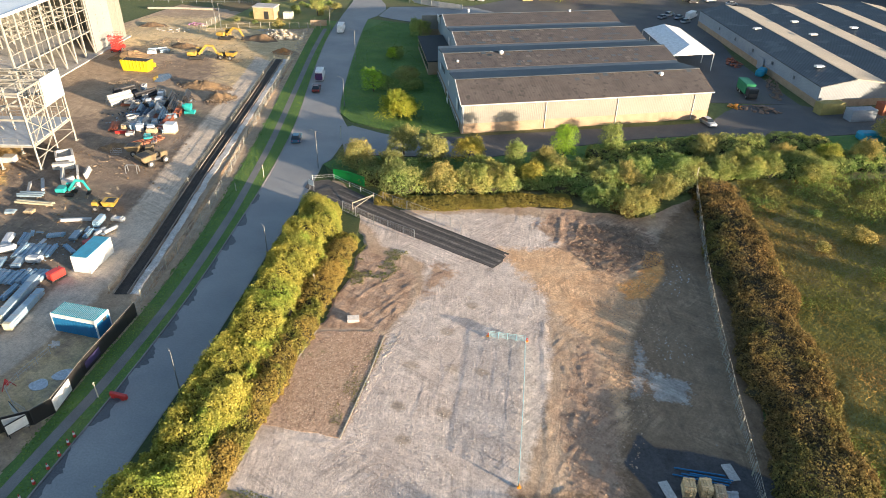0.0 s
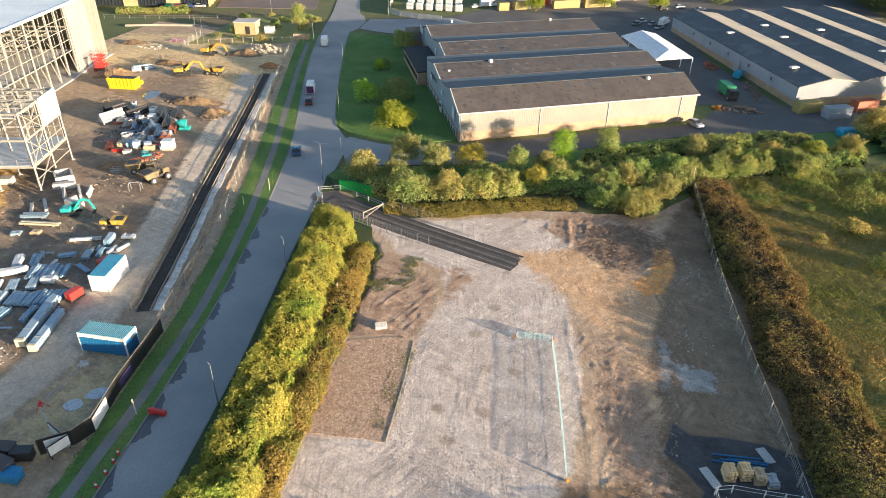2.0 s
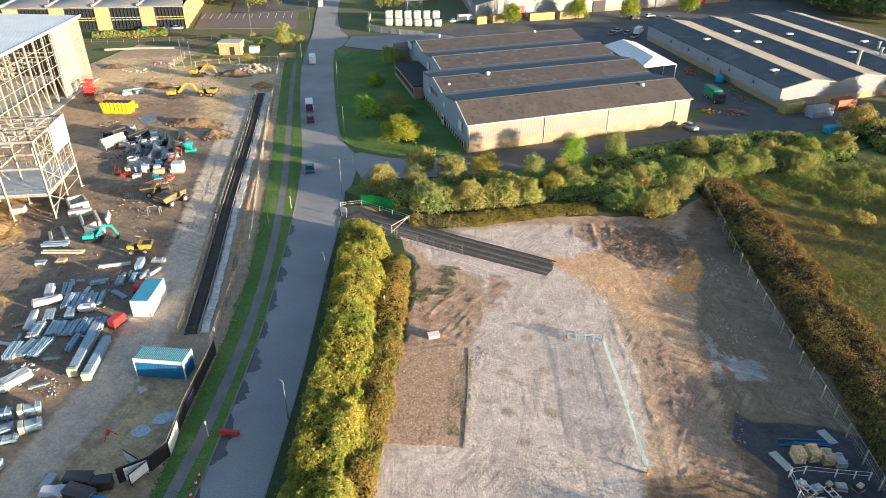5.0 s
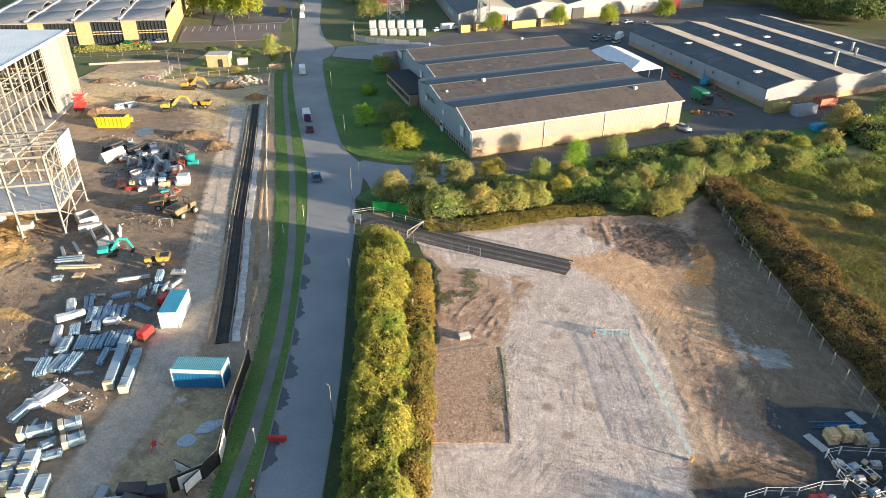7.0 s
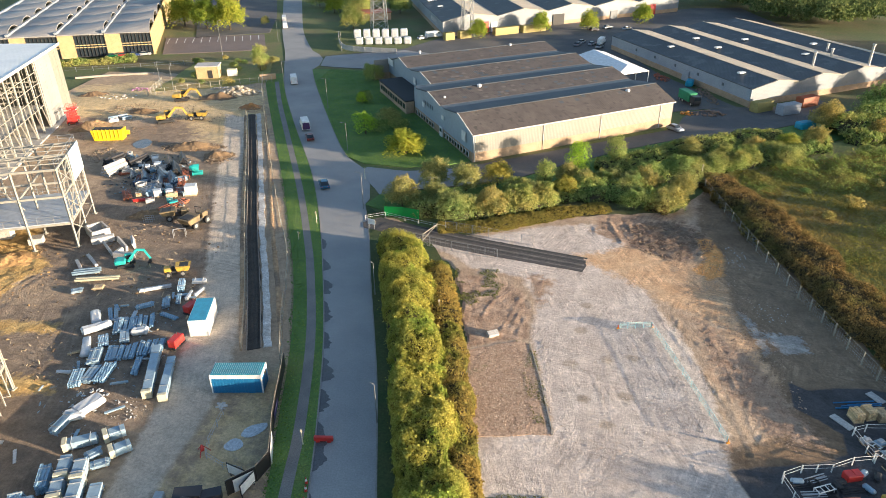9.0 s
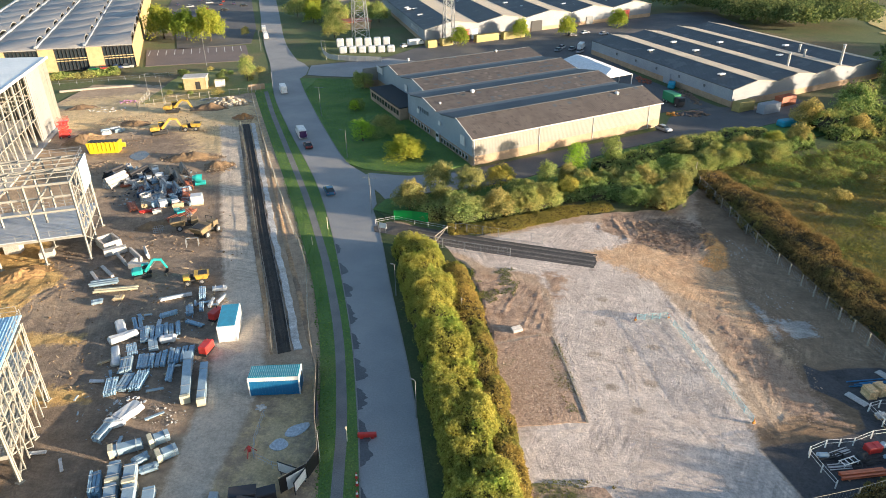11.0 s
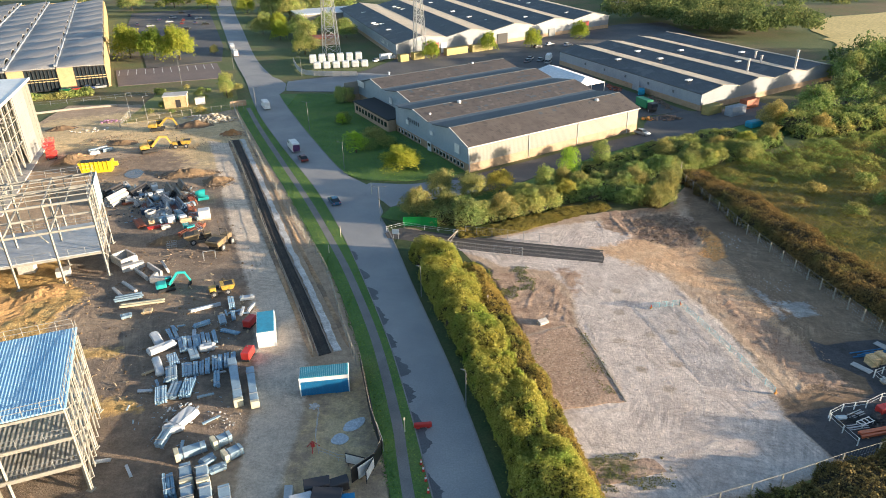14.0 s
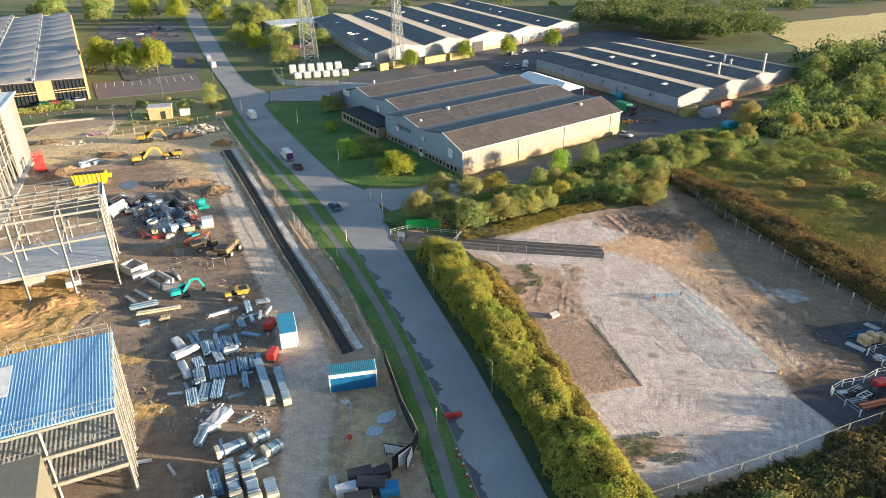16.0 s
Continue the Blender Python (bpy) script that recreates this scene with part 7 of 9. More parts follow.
for x, y, a, l, w, h in ((-45.4, 41.6, -71, 2.7, 1.3, 1.4), (-44.5, 38.8, -71, 2.4, 1.3, 1.4), (-43.6, 41.4, -71, 2.7, 1.3, 1.5), (-42.5, 38.4, -72, 2.9, 1.3, 1.5), (-46.8, 40.3, -68, 3.2, 1.1, 1.2), (-40.8, 38.9, -73, 2.5, 1.2, 0.8), (-47.9, 37.4, -68, 1.7, 1.3, 1.2), (-44.0, 35.8, -72, 2.4, 1.3, 1.4), (-46.2, 36.4, -70, 2.6, 1.2, 1.3)):
    pack(x, y, a + 180, l, w, h, M_PANEL2 if h != 1.2 else M_PANEL, "tall wrapped panel stack with cream insulation edge", "wrapped panel stacks", 4, "panel_stack", wrap=None if h == 1.2 else M_INSUL)


def film_roll(x, y, turn, l, w, h):
    ob = thing("wrapped_bale", x, y, turn, "white plastic-wrapped bale lying on the mud", "bale", "wrapped bales")
    bm = box(bmesh.new(), (0, 0, h / 2), (l, w, h), 0, min(w, h) * 0.3)
    bmesh.ops.subdivide_edges(bm, edges=bm.edges[:], cuts=2, use_grid_fill=True)
    for v in bm.verts:
        v.co += noise.noise_vector(v.co * 1.4 + Vector((x, y, 0))) * 0.14
        v.co.z = max(0.0, v.co.z)
    part("bale", bm, M_WRAP, ob)


for row in ((-57.2, 68.9, -58, 3.4, 1.3, 0.7), (-55.7, 66.4, 36, 3.8, 1.4, 0.9), (-54.9, 62.3, -64, 4.4, 1.1, 0.6), (-49.4, 65.9, 15, 2.2, 1.3, 0.9), (-48.4, 51.4, 60, 3.4, 2.0, 0.9), (-49.2, 49.8, 20, 2.4, 1.6, 0.8)):
    film_roll(*row)
rocks("loose_wrapping", -49.2, 52.4, 2.2, 2.4, 60, 0.15, 0.7, M_WRAP, "torn white wrapping and offcuts", 3)
rocks("loose_stone_west", -44, 51.5, 2.4, 2.0, 50, 0.1, 0.4, M_CONC, "loose stones beside the haul road", 5)


def red_unit(x, y, turn, label):
    ob = thing("site_generator", x, y, turn, label, "generator")
    part("canopy", box(bmesh.new(), (0, 0, 0.85), (2.1, 1.2, 1.1), 0, 0.1), M_RED, ob)
    part("skid", box(bmesh.new(), (0, 0, 0.2), (2.3, 1.1, 0.25), 0, 0.02), M_DARK, ob)
    part("exhaust", rod(bmesh.new(), (0.6, 0.2, 1.3), (0.6, 0.2, 1.75), 0.06, 8), M_DARK, ob)
    part("door", box(bmesh.new(), (-0.3, -0.6, 0.85), (0.9, 0.04, 0.8), 0, 0.01), M_RED, ob)


red_unit(-43.3, 63.6, 80, "small red site generator on a skid")
red_unit(-44.6, 71.6, 70, "red lifting frame unit beside the container")
excavator(-60.2, 83.6, 20, M_TEALPAINT, "teal tracked excavator with its arm raised", 0.75, 0.2)
dumper(-51.2, 81.6, 20, M_YELLOW, "yellow and orange site roller-dumper", 0.9)
dumper(-59.4, 101.2, 200, M_MUDDY, "muddy yellow tracked dumper", 1.1)
dumper(-54.9, 98.9, 250, M_MUDDY, "muddy yellow site dumper with raised tail", 1.25)
excavator(-91.0, 177.0, 10, M_YELLOW, "yellow tracked excavator on the far mud", 1.1, -0.4)
excavator(-86.8, 157.2, 25, M_YELLOW, "bright yellow excavator working near the skip", 1.1, -0.2)
dumper(-79.6, 160.0, 10, M_YELLOW, "yellow dump truck beside the excavator", 1.1)

# concrete pieces and steel lying on the mud
def precast(x, y, turn, l, w, h, label="pale precast concrete unit lying on the mud", hollow=False, tilt=0.0):
    ob = thing("precast_unit", x, y, turn, label, "concrete unit", "precast units")
    bm = bmesh.new()
    if hollow:
        for sx, sy, lx, ly in ((0, -1, l, 0.35), (0, 1, l, 0.35), (-1, 0, 0.35, w), (1, 0, 0.35, w)):
            box(bm, (sx * (l / 2 - 0.17), sy * (w / 2 - 0.17), h / 2), (lx, ly, h), 0, 0.03)
    else:
        box(bm, (0, 0, h / 2 + 0.02), (l, w, h), 0, 0.04, (tilt, 0, 0))
    part("block", bm, M_CONC, ob)


precast(-70.6, 94.2, -43, 3.8, 3.0, 1.5, hollow=True)
for x, y, a, l, w, h, tl in ((-68.2, 91.4, 30, 3.6, 1.0, 1.1, 0), (-65.9, 88.6, -48, 4.6, 0.4, 0.9, 12), (-64.2, 90.2, -46, 4.8, 0.4, 0.9, -10), (-61.9, 86.2, -7, 3.4, 1.0, 1.0, 0), (-63.4, 87.2, 80, 2.2, 0.5, 0.9, 0), (-66.6, 84.9, -45, 4.6, 0.5, 0.4, 8), (-67.9, 83.3, -50, 4.0, 0.5, 0.3, 5), (-62.6, 90.8, -60, 3.4, 0.4, 1.0, 14), (-79.4, 90.5, 20, 2.2, 1.8, 1.1, 0), (-86, 92, 10, 2.6, 1.6, 1.8, 0)):
    precast(x, y, a, l, w, h, tilt=tl)
beams(-62.6, 79.2, 10, 7.6, 3, M_INSUL, "cream steel sections stacked on timber bearers", "steel lay-down")
beams(-65.4, 81.3, 17, 4.6, 5, M_PANEL2, "grey steel sections stacked on timber bearers", "steel lay-down")
pack(-63.8, 75.6, 25, 1.6, 1.0, 0.4, M_PANEL2, "small stack of grey sheets", "panel stacks")
pack(-61.0, 76.6, 10, 1.5, 1.0, 0.5, M_TIMBER, "stack of brown timber boards", "timber stacks")
for x, y, a, l, r, n, m, lb in ((-82.3, 122.6, 70, 5.5, 0.42, 3, M_CONC, "stack of pale concrete drainage pipes"), (-79.6, 127.6, 75, 5.5, 0.3, 3, M_PLASTIC, "stack of black plastic drainage pipes"), (-72.4, 126.8, -62, 6.0, 0.24, 4, M_PLASTIC, "stack of dark corrugated pipes"),
                                (-69.6, 123.6, -62, 6.0, 0.24, 4, M_PLASTIC, "stack of dark corrugated pipes"), (-71.0, 130.6, -62, 5.0, 0.24, 3, M_PLASTIC, "stack of dark corrugated pipes"), (-84.6, 127.0, 70, 5.0, 0.38, 3, M_PLASTIC, "stack of black plastic drainage pipes"),
                                (-67.6, 117.8, -60, 5.0, 0.26, 4, paint("navy_plastic", (0.02, 0.05, 0.11), 0.4), "stack of dark blue water pipes")):
    pipes(x, y, a, l, r, n, m, lb, "pipe stacks")
for x, y, r, h in ((-77.9, 122.5, 0.9, 1.0), (-72.9, 114.6, 0.95, 1.1), (-70.9, 117.2, 0.95, 0.9), (-71.2, 112.6, 0.9, 0.8), (-79.4, 127.0, 0.8, 1.0), (-72.2, 116.4, 0.85, 0.7), (-77.0, 130.0, 0.8, 1.2)):
    ring(x, y, r, h, "pale concrete manhole ring on the mud")
for x, y, a, s in ((-75.9, 123.6, 20, 1.5), (-74.0, 125.2, 20, 1.6), (-67.6, 110.8, 30, 1.5), (-65.4, 111.3, 30, 1.4), (-76.4, 128.8, 25, 1.3), (-61.4, 112.2, 15, 2.2)):
    ob = thing("bagged_pallet", x, y, a, "white wrapped pallet of bagged materials", "pallet", "wrapped pallets")
    part("load", box(bmesh.new(), (0, 0, 0.15 + s * 0.42), (s, s * 0.9, s * 0.8), 0, 0.08), M_WRAP, ob)
    part("pallet", box(bmesh.new(), (0, 0, 0.08), (s, s * 0.95, 0.14), 0, 0.01), M_TIMBER, ob)
beams(-62.6, 106.2, 60, 6.8, 7, M_RUSTBEAM, "rust-red steel beams laid side by side", "red steel beams")
beams(-73.6, 110.4, -58, 5.0, 5, M_RUSTBEAM, "rust-red steel beams laid side by side", "red steel beams")
beams(-69.4, 108.4, 20, 3.8, 3, M_RED, "bright red steel sections on the mud", "red steel beams")
for k, (x, y, a) in enumerate(((-66.4, 121.4, -64), (-65.2, 116.6, -66), (-64.2, 113.6, -70))):
    ob = thing("stillage_rack", x, y, a, "red steel stillage rack lying on its side", "rack", "stillage racks")
    bm = bmesh.new()
    for sy in (-0.6, 0.6):
        bar(bm, (-2.2, sy, 0.9), (2.2, sy, 0.9), 0.12, 0.12)
        bar(bm, (-2.2, sy, 0.1), (2.2, sy, 0.1), 0.12, 0.12)
    part("side_rail", bm, M_RUSTBEAM, ob)
    for i in range(7):
        part("rung", bar(bmesh.new(), (-2.2 + i * 0.73, -0.6, 0.9), (-2.2 + i * 0.73, 0.6, 0.9), 0.1, 0.1), M_RUSTBEAM, ob)
        part("leg", bar(bmesh.new(), (-2.2 + i * 0.73, 0.6, 0.0), (-2.2 + i * 0.73, 0.6, 0.9), 0.1, 0.1), M_RUSTBEAM, ob)
ob = thing("concrete_mixer", -64.2, 122.6, 200, "turquoise mixer drum on a steel base", "mixer")
part("drum", rod(rod(bmesh.new(), (-0.2, 0, 1.2), (1.0, 0, 1.5), 1.0, 14, 0.75), (1.0, 0, 1.5), (1.6, 0, 1.7), 0.75, 14, 0.35), M_TEALPAINT, ob)
part("base", box(bmesh.new(), (0.2, 0, 0.3), (2.2, 1.4, 0.6), 0, 0.06), M_TEALPAINT, ob)
ob = thing("wire_basket", -64.2, 99.8, 10, "small galvanised wire basket on the mud", "basket")
bm = bmesh.new()
for i in range(5):
    for j in (0, 1):
        rod(bm, (-0.8 + i * 0.4, -0.5 + j, 0), (-0.8 + i * 0.4, -0.5 + j, 0.9), 0.03, 4)
for z in (0.1, 0.5, 0.9):
    for j in (0, 1):
        rod(bm, (-0.8, -0.5 + j, z), (0.8, -0.5 + j, z), 0.03, 4)
part("cage", bm, M_STEEL, ob)
ob = thing("frame_trestle", -56.0, 94.2, 15, "empty steel trestle frame on the mud", "trestle")
bm = bmesh.new()
for sx in (-1, 1):
    for sy in (-0.5, 0.5):
        bar(bm, (sx, sy, 0), (sx, sy * 0.7, 1.3), 0.1, 0.1)
    bar(bm, (sx, -0.35, 1.3), (sx, 0.35, 1.3), 0.1, 0.1)
bar(bm, (-1, 0.35, 1.3), (1, 0.35, 1.3), 0.1, 0.1)
part("trestle", bm, M_STEEL, ob)
ob = thing("tipper_skip", -94.4, 143.6, 8, "large bright yellow steel tipping skip on muddy ground", "skip")
part("body", loft([(-3.4, 0.0), (-3.9, 2.6), (3.6, 2.6), (3.2, 0.0)], 1.35), paint("skip_yellow", (0.85, 0.60, 0.0), 0.4), ob)
# Flat dark plate painted as the shaded inside; the body is solid.
part("opening", box(bmesh.new(), (-0.2, 0, 2.62), (6.6, 2.2, 0.06), 0, 0.01), M_DARK, ob)
for i in range(7):
    part("rib", box(bmesh.new(), (-3.0 + i * 0.95, -1.4, 1.7), (0.14, 0.12, 2.2), 0, 0.02), bpy.data.materials["skip_yellow"], ob)
part("drawbar", box(bmesh.new(), (3.9, 0.6, 1.4), (1.2, 0.5, 1.0), 0, 0.05), bpy.data.materials["skip_yellow"], ob)
for k, (x, y) in enumerate(((-111.6, 157.6), (-110.2, 154.4))):
    ob = thing("scissor_lift", x, y, 20 + k * 15, "red scissor lift with raised guard rails", "lift", "scissor lifts")
    part("base", box(bmesh.new(), (0, 0, 0.6), (2.6, 1.4, 0.7), 0, 0.06), M_RED, ob)
    for sy in (-0.5, 0.5):
        for i in range(3):
            for sx in (-1, 1):
                bm = bmesh.new()
                bar(bm, (sx, sy, 1.0 + i * 0.7), (-sx, sy, 1.7 + i * 0.7), 0.1, 0.14)
                part("scissor_arm", bm, M_RED, ob)
    part("platform", box(bmesh.new(), (0, 0, 3.2), (2.6, 1.4, 0.15), 0, 0.02), M_RED, ob)
    bm = bmesh.new()
    edge_rail(bm, (-1.3, -0.7, 0), (1.3, -0.7, 0), 3.25, 1.1, 0.65)
    edge_rail(bm, (-1.3, 0.7, 0), (1.3, 0.7, 0), 3.25, 1.1, 0.65)
    part("guard_rail", bm, M_RED, ob)
    for sx in (-0.9, 0.9):
        for sy in (-0.62, 0.62):
            wheel(ob, sx, sy, 0.3, 0.2)
for k, (x, y) in enumerate(((-101.6, 158.6), (-99.8, 160.4), (-98.0, 158.8), (-100.4, 156.6))):
    pack(x, y, 35, 2.4, 1.1, 0.9, M_WRAP if k % 2 else M_PANEL2, "blue and white wrapped block pallet", "far pallets", 3, "block_pallet")

# crowded stores: crates, bundled fittings, frames and reels between the pipe stacks
rng_s = random.Random(14)
for k in range(64):
    a = rng_s.random()
    x, y = -84 + 20 * a + rng_s.uniform(-2, 3), 129 - 19 * a + rng_s.uniform(-5, 5)
    tn = -62 + rng_s.choice((0, 0, 90)) + rng_s.uniform(-12, 12)
    kind = k % 5
    if kind == 0:
        pipes(x, y, tn, rng_s.uniform(2.5, 4.5), rng_s.uniform(0.12, 0.22), 4, rng_s.choice((M_PLASTIC, M_CONC, bpy.data.materials["navy_plastic"], M_STEEL)), "small bundle of site pipes on the mud", "pipe bundles", "pipe_bundle")
    elif kind == 1:
        beams(x, y, tn, rng_s.uniform(2.5, 4.5), 4, rng_s.choice((M_RUSTBEAM, M_PANEL2, M_STEEL)), "short steel sections laid on bearers", "short steel", 0.16)
    elif kind == 2:
        pack(x, y, tn, rng_s.uniform(1.6, 3.2), rng_s.uniform(0.7, 1.2), rng_s.uniform(0.5, 1.1), rng_s.choice((M_PANEL, M_PANEL2, M_WRAP)), "strapped pack of grey building sheets", "store packs")
    elif kind == 3:
        precast(x, y, tn, rng_s.uniform(1.2, 2.2), rng_s.uniform(0.9, 1.4), rng_s.uniform(0.6, 1.0), "square grey concrete chamber unit", True)
    else:
        pack(x, y, tn, rng_s.uniform(1.4, 2.4), 1.1, rng_s.uniform(0.4, 0.9), rng_s.choice((M_TIMBER, M_PLASTIC, M_TEALPAINT)), "pallet of mixed dark fittings", "store pallets", 3, "fittings_pallet")
# more loose stock among the panel packs
for k in range(26):
    x, y = rng_s.uniform(-56, -44), rng_s.uniform(42, 76)
    pack(x, y, -70 + rng_s.choice((0, 90)) + rng_s.uniform(-20, 20), rng_s.uniform(1.0, 2.6), rng_s.uniform(0.2, 0.6), rng_s.uniform(0.12, 0.3), rng_s.choice((M_PANEL, M_PANEL2, M_WRAP, M_TIMBER)), "few loose sheet offcuts on the mud", "loose offcuts", 2, "sheet_offcut")

# heaps, puddles and clay
M_CLAY = surface("orange_clay", (0.36, 0.21, 0.08), (0.47, 0.29, 0.12), 0.25, 2.2, 0.9, 1.0, 0.15)
for row in ((-88, 78, 8, 7, 0.9, 51, 20), (-80, 84.5, 5, 3, 0.8, 52, 10), (-98, 82, 7, 6, 1.2, 53, 0)):
    mound("clay_mound", *row[:5], M_CLAY, "low heap of orange clay", row[5], turn=row[6])
for x, y, rx, ry, h, sd, a, lb in ((-72, 138.5, 7, 2.6, 1.5, 54, 10, "long heap of brown spoil by the stores"), (-64, 133, 3.5, 4, 1.2, 55, 0, "long heap of brown spoil by the stores"), (-104, 152, 6, 4.5, 1.6, 56, 30, "heap of excavated clay near the shed"), (-66, 102.5, 4.0, 2.2, 0.8, 57, 40, "low heap of churned mud"),
                                   (-69, 171, 3.4, 2.4, 1.3, 58, 0, "rust-brown heap of soil"), (-82, 181, 6, 4, 1.2, 59, 10, "broad heap of brown spoil"), (-97, 166, 5, 3, 0.8, 60, 0, "low heap of churned mud"), (-120, 182, 5, 2.5, 1.0, 61, 20, "low heap of churned mud")):
    mound("earth_mound", x, y, rx, ry, h, M_MUD if sd != 58 else surface("rusty_soil", (0.30, 0.14, 0.05), (0.42, 0.22, 0.08), 0.3, 3.0, 0.9, 1.0, 0.1), lb, sd, turn=a)
rocks("broken_concrete", -77.4, 185.6, 6.5, 3.8, 420, 0.3, 1.5, lumps("tan_rubble", (0.34, 0.28, 0.20), (0.48, 0.41, 0.31), (0.62, 0.55, 0.44)), "broken pale tan concrete rubble heap", 6, 2.2)
M_SPOIL = lumps("spoil_lumps", (0.20, 0.14, 0.09), (0.32, 0.235, 0.155), (0.42, 0.33, 0.23))
for x, y, rx, ry, n, p, sd in ((-72, 138.8, 8.0, 3.2, 620, 0.9, 61), (-63.5, 132.5, 3.6, 4.4, 360, 0.7, 62), (-90, 133, 4.5, 5.0, 300, 0.3, 63), (-60.5, 96, 5.0, 6.5, 140, 0.1, 64), (-103, 168, 6.0, 5.0, 360, 0.4, 65), (-68, 170, 4.0, 3.5, 260, 0.6, 66), (-93, 150, 7.0, 4.0, 260, 0.1, 67)):
    rocks("spoil_rubble", x, y, rx, ry, n, 0.08, 0.42, M_SPOIL, "heaped clods, stone and torn roots on the mud", sd, p, 1.6)
rocks("broken_stone", -84, 190, 4.0, 2.2, 60, 0.3, 1.0, M_CONC, "scattered broken concrete", 7, 0.4)
rocks("pale_debris", -108.5, 188, 3.0, 2.0, 50, 0.3, 0.9, paint("pink_wrap", (0.55, 0.28, 0.45), 0.6), "pink and white plastic debris", 8, 0.6)
rocks("site_debris", -112, 180, 6.0, 3.0, 60, 0.2, 0.9, M_CONC, "scattered pale debris", 9)
def blob(x, y, rx, ry, turn, seed):
    """A rounded uneven outline."""
    out = []
    for i in range(28):
        a = 6.2832 * i / 28
        e = 1 + 0.22 * noise.noise(Vector((math.cos(a), math.sin(a), seed)))
        px, py = math.cos(a) * rx * e, math.sin(a) * ry * e
        c, d = math.cos(radians(turn)), math.sin(radians(turn))
        out.append((x + px * c - py * d, y + px * d + py * c))
    return out


for k, pts in enumerate((blob(-29.7, 46.7, 1.0, 0.9, 0, 1), blob(-28.2, 49.0, 1.5, 0.85, 35, 2), blob(-85.2, 140.5, 2.0, 3.4, 15, 3))):
    sheet("puddle", pts, 0.1, M_WATER if k > 1 else surface("wet_cement", (0.44, 0.47, 0.50), (0.54, 0.56, 0.58), 0.5, 4.0, 0.35, 0.1, 0.01),
          "shallow brown puddle on the mud" if k > 1 else "pale wet patch of cement slurry", "puddle", 0.0 if k < 2 else 0.6, 0.5, seed=30 + k)
# Tree shade along the kerb, painted as darker patches on the asphalt.
M_KERB_SHADE = surface("shade_asphalt", (0.085, 0.086, 0.092), (0.115, 0.115, 0.12), 0.2, 6.0, 0.6, 0.2, 0.02)
for k, (y0, y1, w) in enumerate(((33, 41, 1.0), (43.5, 51, 1.5), (52.2, 56.6, 1.5), (57.5, 62.5, 1.2), (64, 68, 1.4), (70, 75.5, 1.1), (77, 81.5, 1.3), (84, 88, 1.1), (91, 95, 0.9))):
    edge = [p for p in smooth_line(ROAD_L, 0.3) if y0 <= p[1] <= y1]
    off = []
    for i, p in enumerate(offset_line(edge, 0.01)):
        f = abs(math.sin(math.pi * i / (len(edge) - 1))) ** 0.45
        ww = 1.15 * w * f * (0.55 + 0.55 * abs(noise.noise(Vector((p[1] * 0.3, k * 3.1, 0)))) * 1.9 + 0.45 * noise.noise(Vector((p[1] * 1.5, k, 5))) + 0.25 * noise.noise(Vector((p[1] * 4.1, k, 9))))
        off.append((p[0] + max(0.05, ww), p[1] - 0.25 * max(0.05, ww)))
    bm = bmesh.new()
    lo, hi = [bm.verts.new((*p, 0.0285)) for p in edge], [bm.verts.new((*p, 0.0285)) for p in off]
    for i in range(len(edge) - 1):
        bm.faces.new((lo[i], hi[i], hi[i + 1], lo[i + 1]))
    solid("damp_patch", bm, M_KERB_SHADE, "tree shade painted on the asphalt at the kerb", "stain", kind="structure")

# ---- fences and road furniture ----
HOARD = [(-28.0, 60.4), (-27.2, 55.6), (-26.2, 49.5), (-24.9, 44.0), (-25.6, 42.0), (-27.9, 40.0)]
fence("site_hoarding", "black timber hoarding with a pale capping rail", HOARD, 2.4, 2.0, M_BLACK, 0.1, [], panel=M_BLACK)
for k, (p, q, z0, z1, m) in enumerate((((-25.55, 47.0), (-24.75, 43.9), 0.35, 1.95, M_WHITE), ((-25.75, 41.6), (-27.3, 40.25), 0.3, 1.95, M_WHITE), ((-26.62, 52.6), (-26.15, 49.9), 0.7, 1.6, paint("violet_print", (0.05, 0.04, 0.13), 0.5)))):
    ob = empty("hoarding_banner", Matrix.Translation(((p[0] + q[0]) / 2, (p[1] + q[1]) / 2, 0.03)), "plain pale banner fixed to the black hoarding" if k < 2 else "dark violet banner fixed to the black hoarding", "banner", "hoarding banners")
    d = Vector((q[0] - p[0], q[1] - p[1], 0))
    n_out = Vector((-d.y, d.x, 0)).normalized() * (0.08 if k != 1 else 0.1)
    mid_b = Vector((0, 0, 0)) + n_out
    part("sheet", slab(bmesh.new(), [mid_b - d / 2 + Vector((0, 0, z0)), mid_b + d / 2 + Vector((0, 0, z0)), mid_b + d / 2 + Vector((0, 0, z1)), mid_b - d / 2 + Vector((0, 0, z1))], 0.03), m, ob)
fence("hoarding_rail", "pale timber capping rail on the hoarding", HOARD, 2.4, 2.08, M_POST, 0.06, [1.0])
fence("site_fence", "pale mesh site fence along the verge", [(-28.6, 60.6), (-31.2, 70.5), (-34.9, 86.5), (-40.4, 101), (-47, 119), (-56, 144), (-64.5, 168.5), (-71.4, 189), (-75.5, 203)], 3.4, 2.0, M_POST, 0.09, [0.05, 1.0], 0.55, M_STEEL)
fence("trench_fence", "low timber rail along the trench", [(-34.6, 63.4), (-38.8, 77.2), (-46.4, 99.4), (-56.4, 130), (-68, 164.6)], 4.0, 1.0, M_POST, 0.07, [0.55, 0.98])
fence("cordon", "wire cordon on thin posts around the slurry", [(-32.5, 51.2), (-31.9, 44.6), (-27.4, 42.8)], 2.2, 1.0, M_STEEL, 0.05, [0.5, 0.98], 0.4)
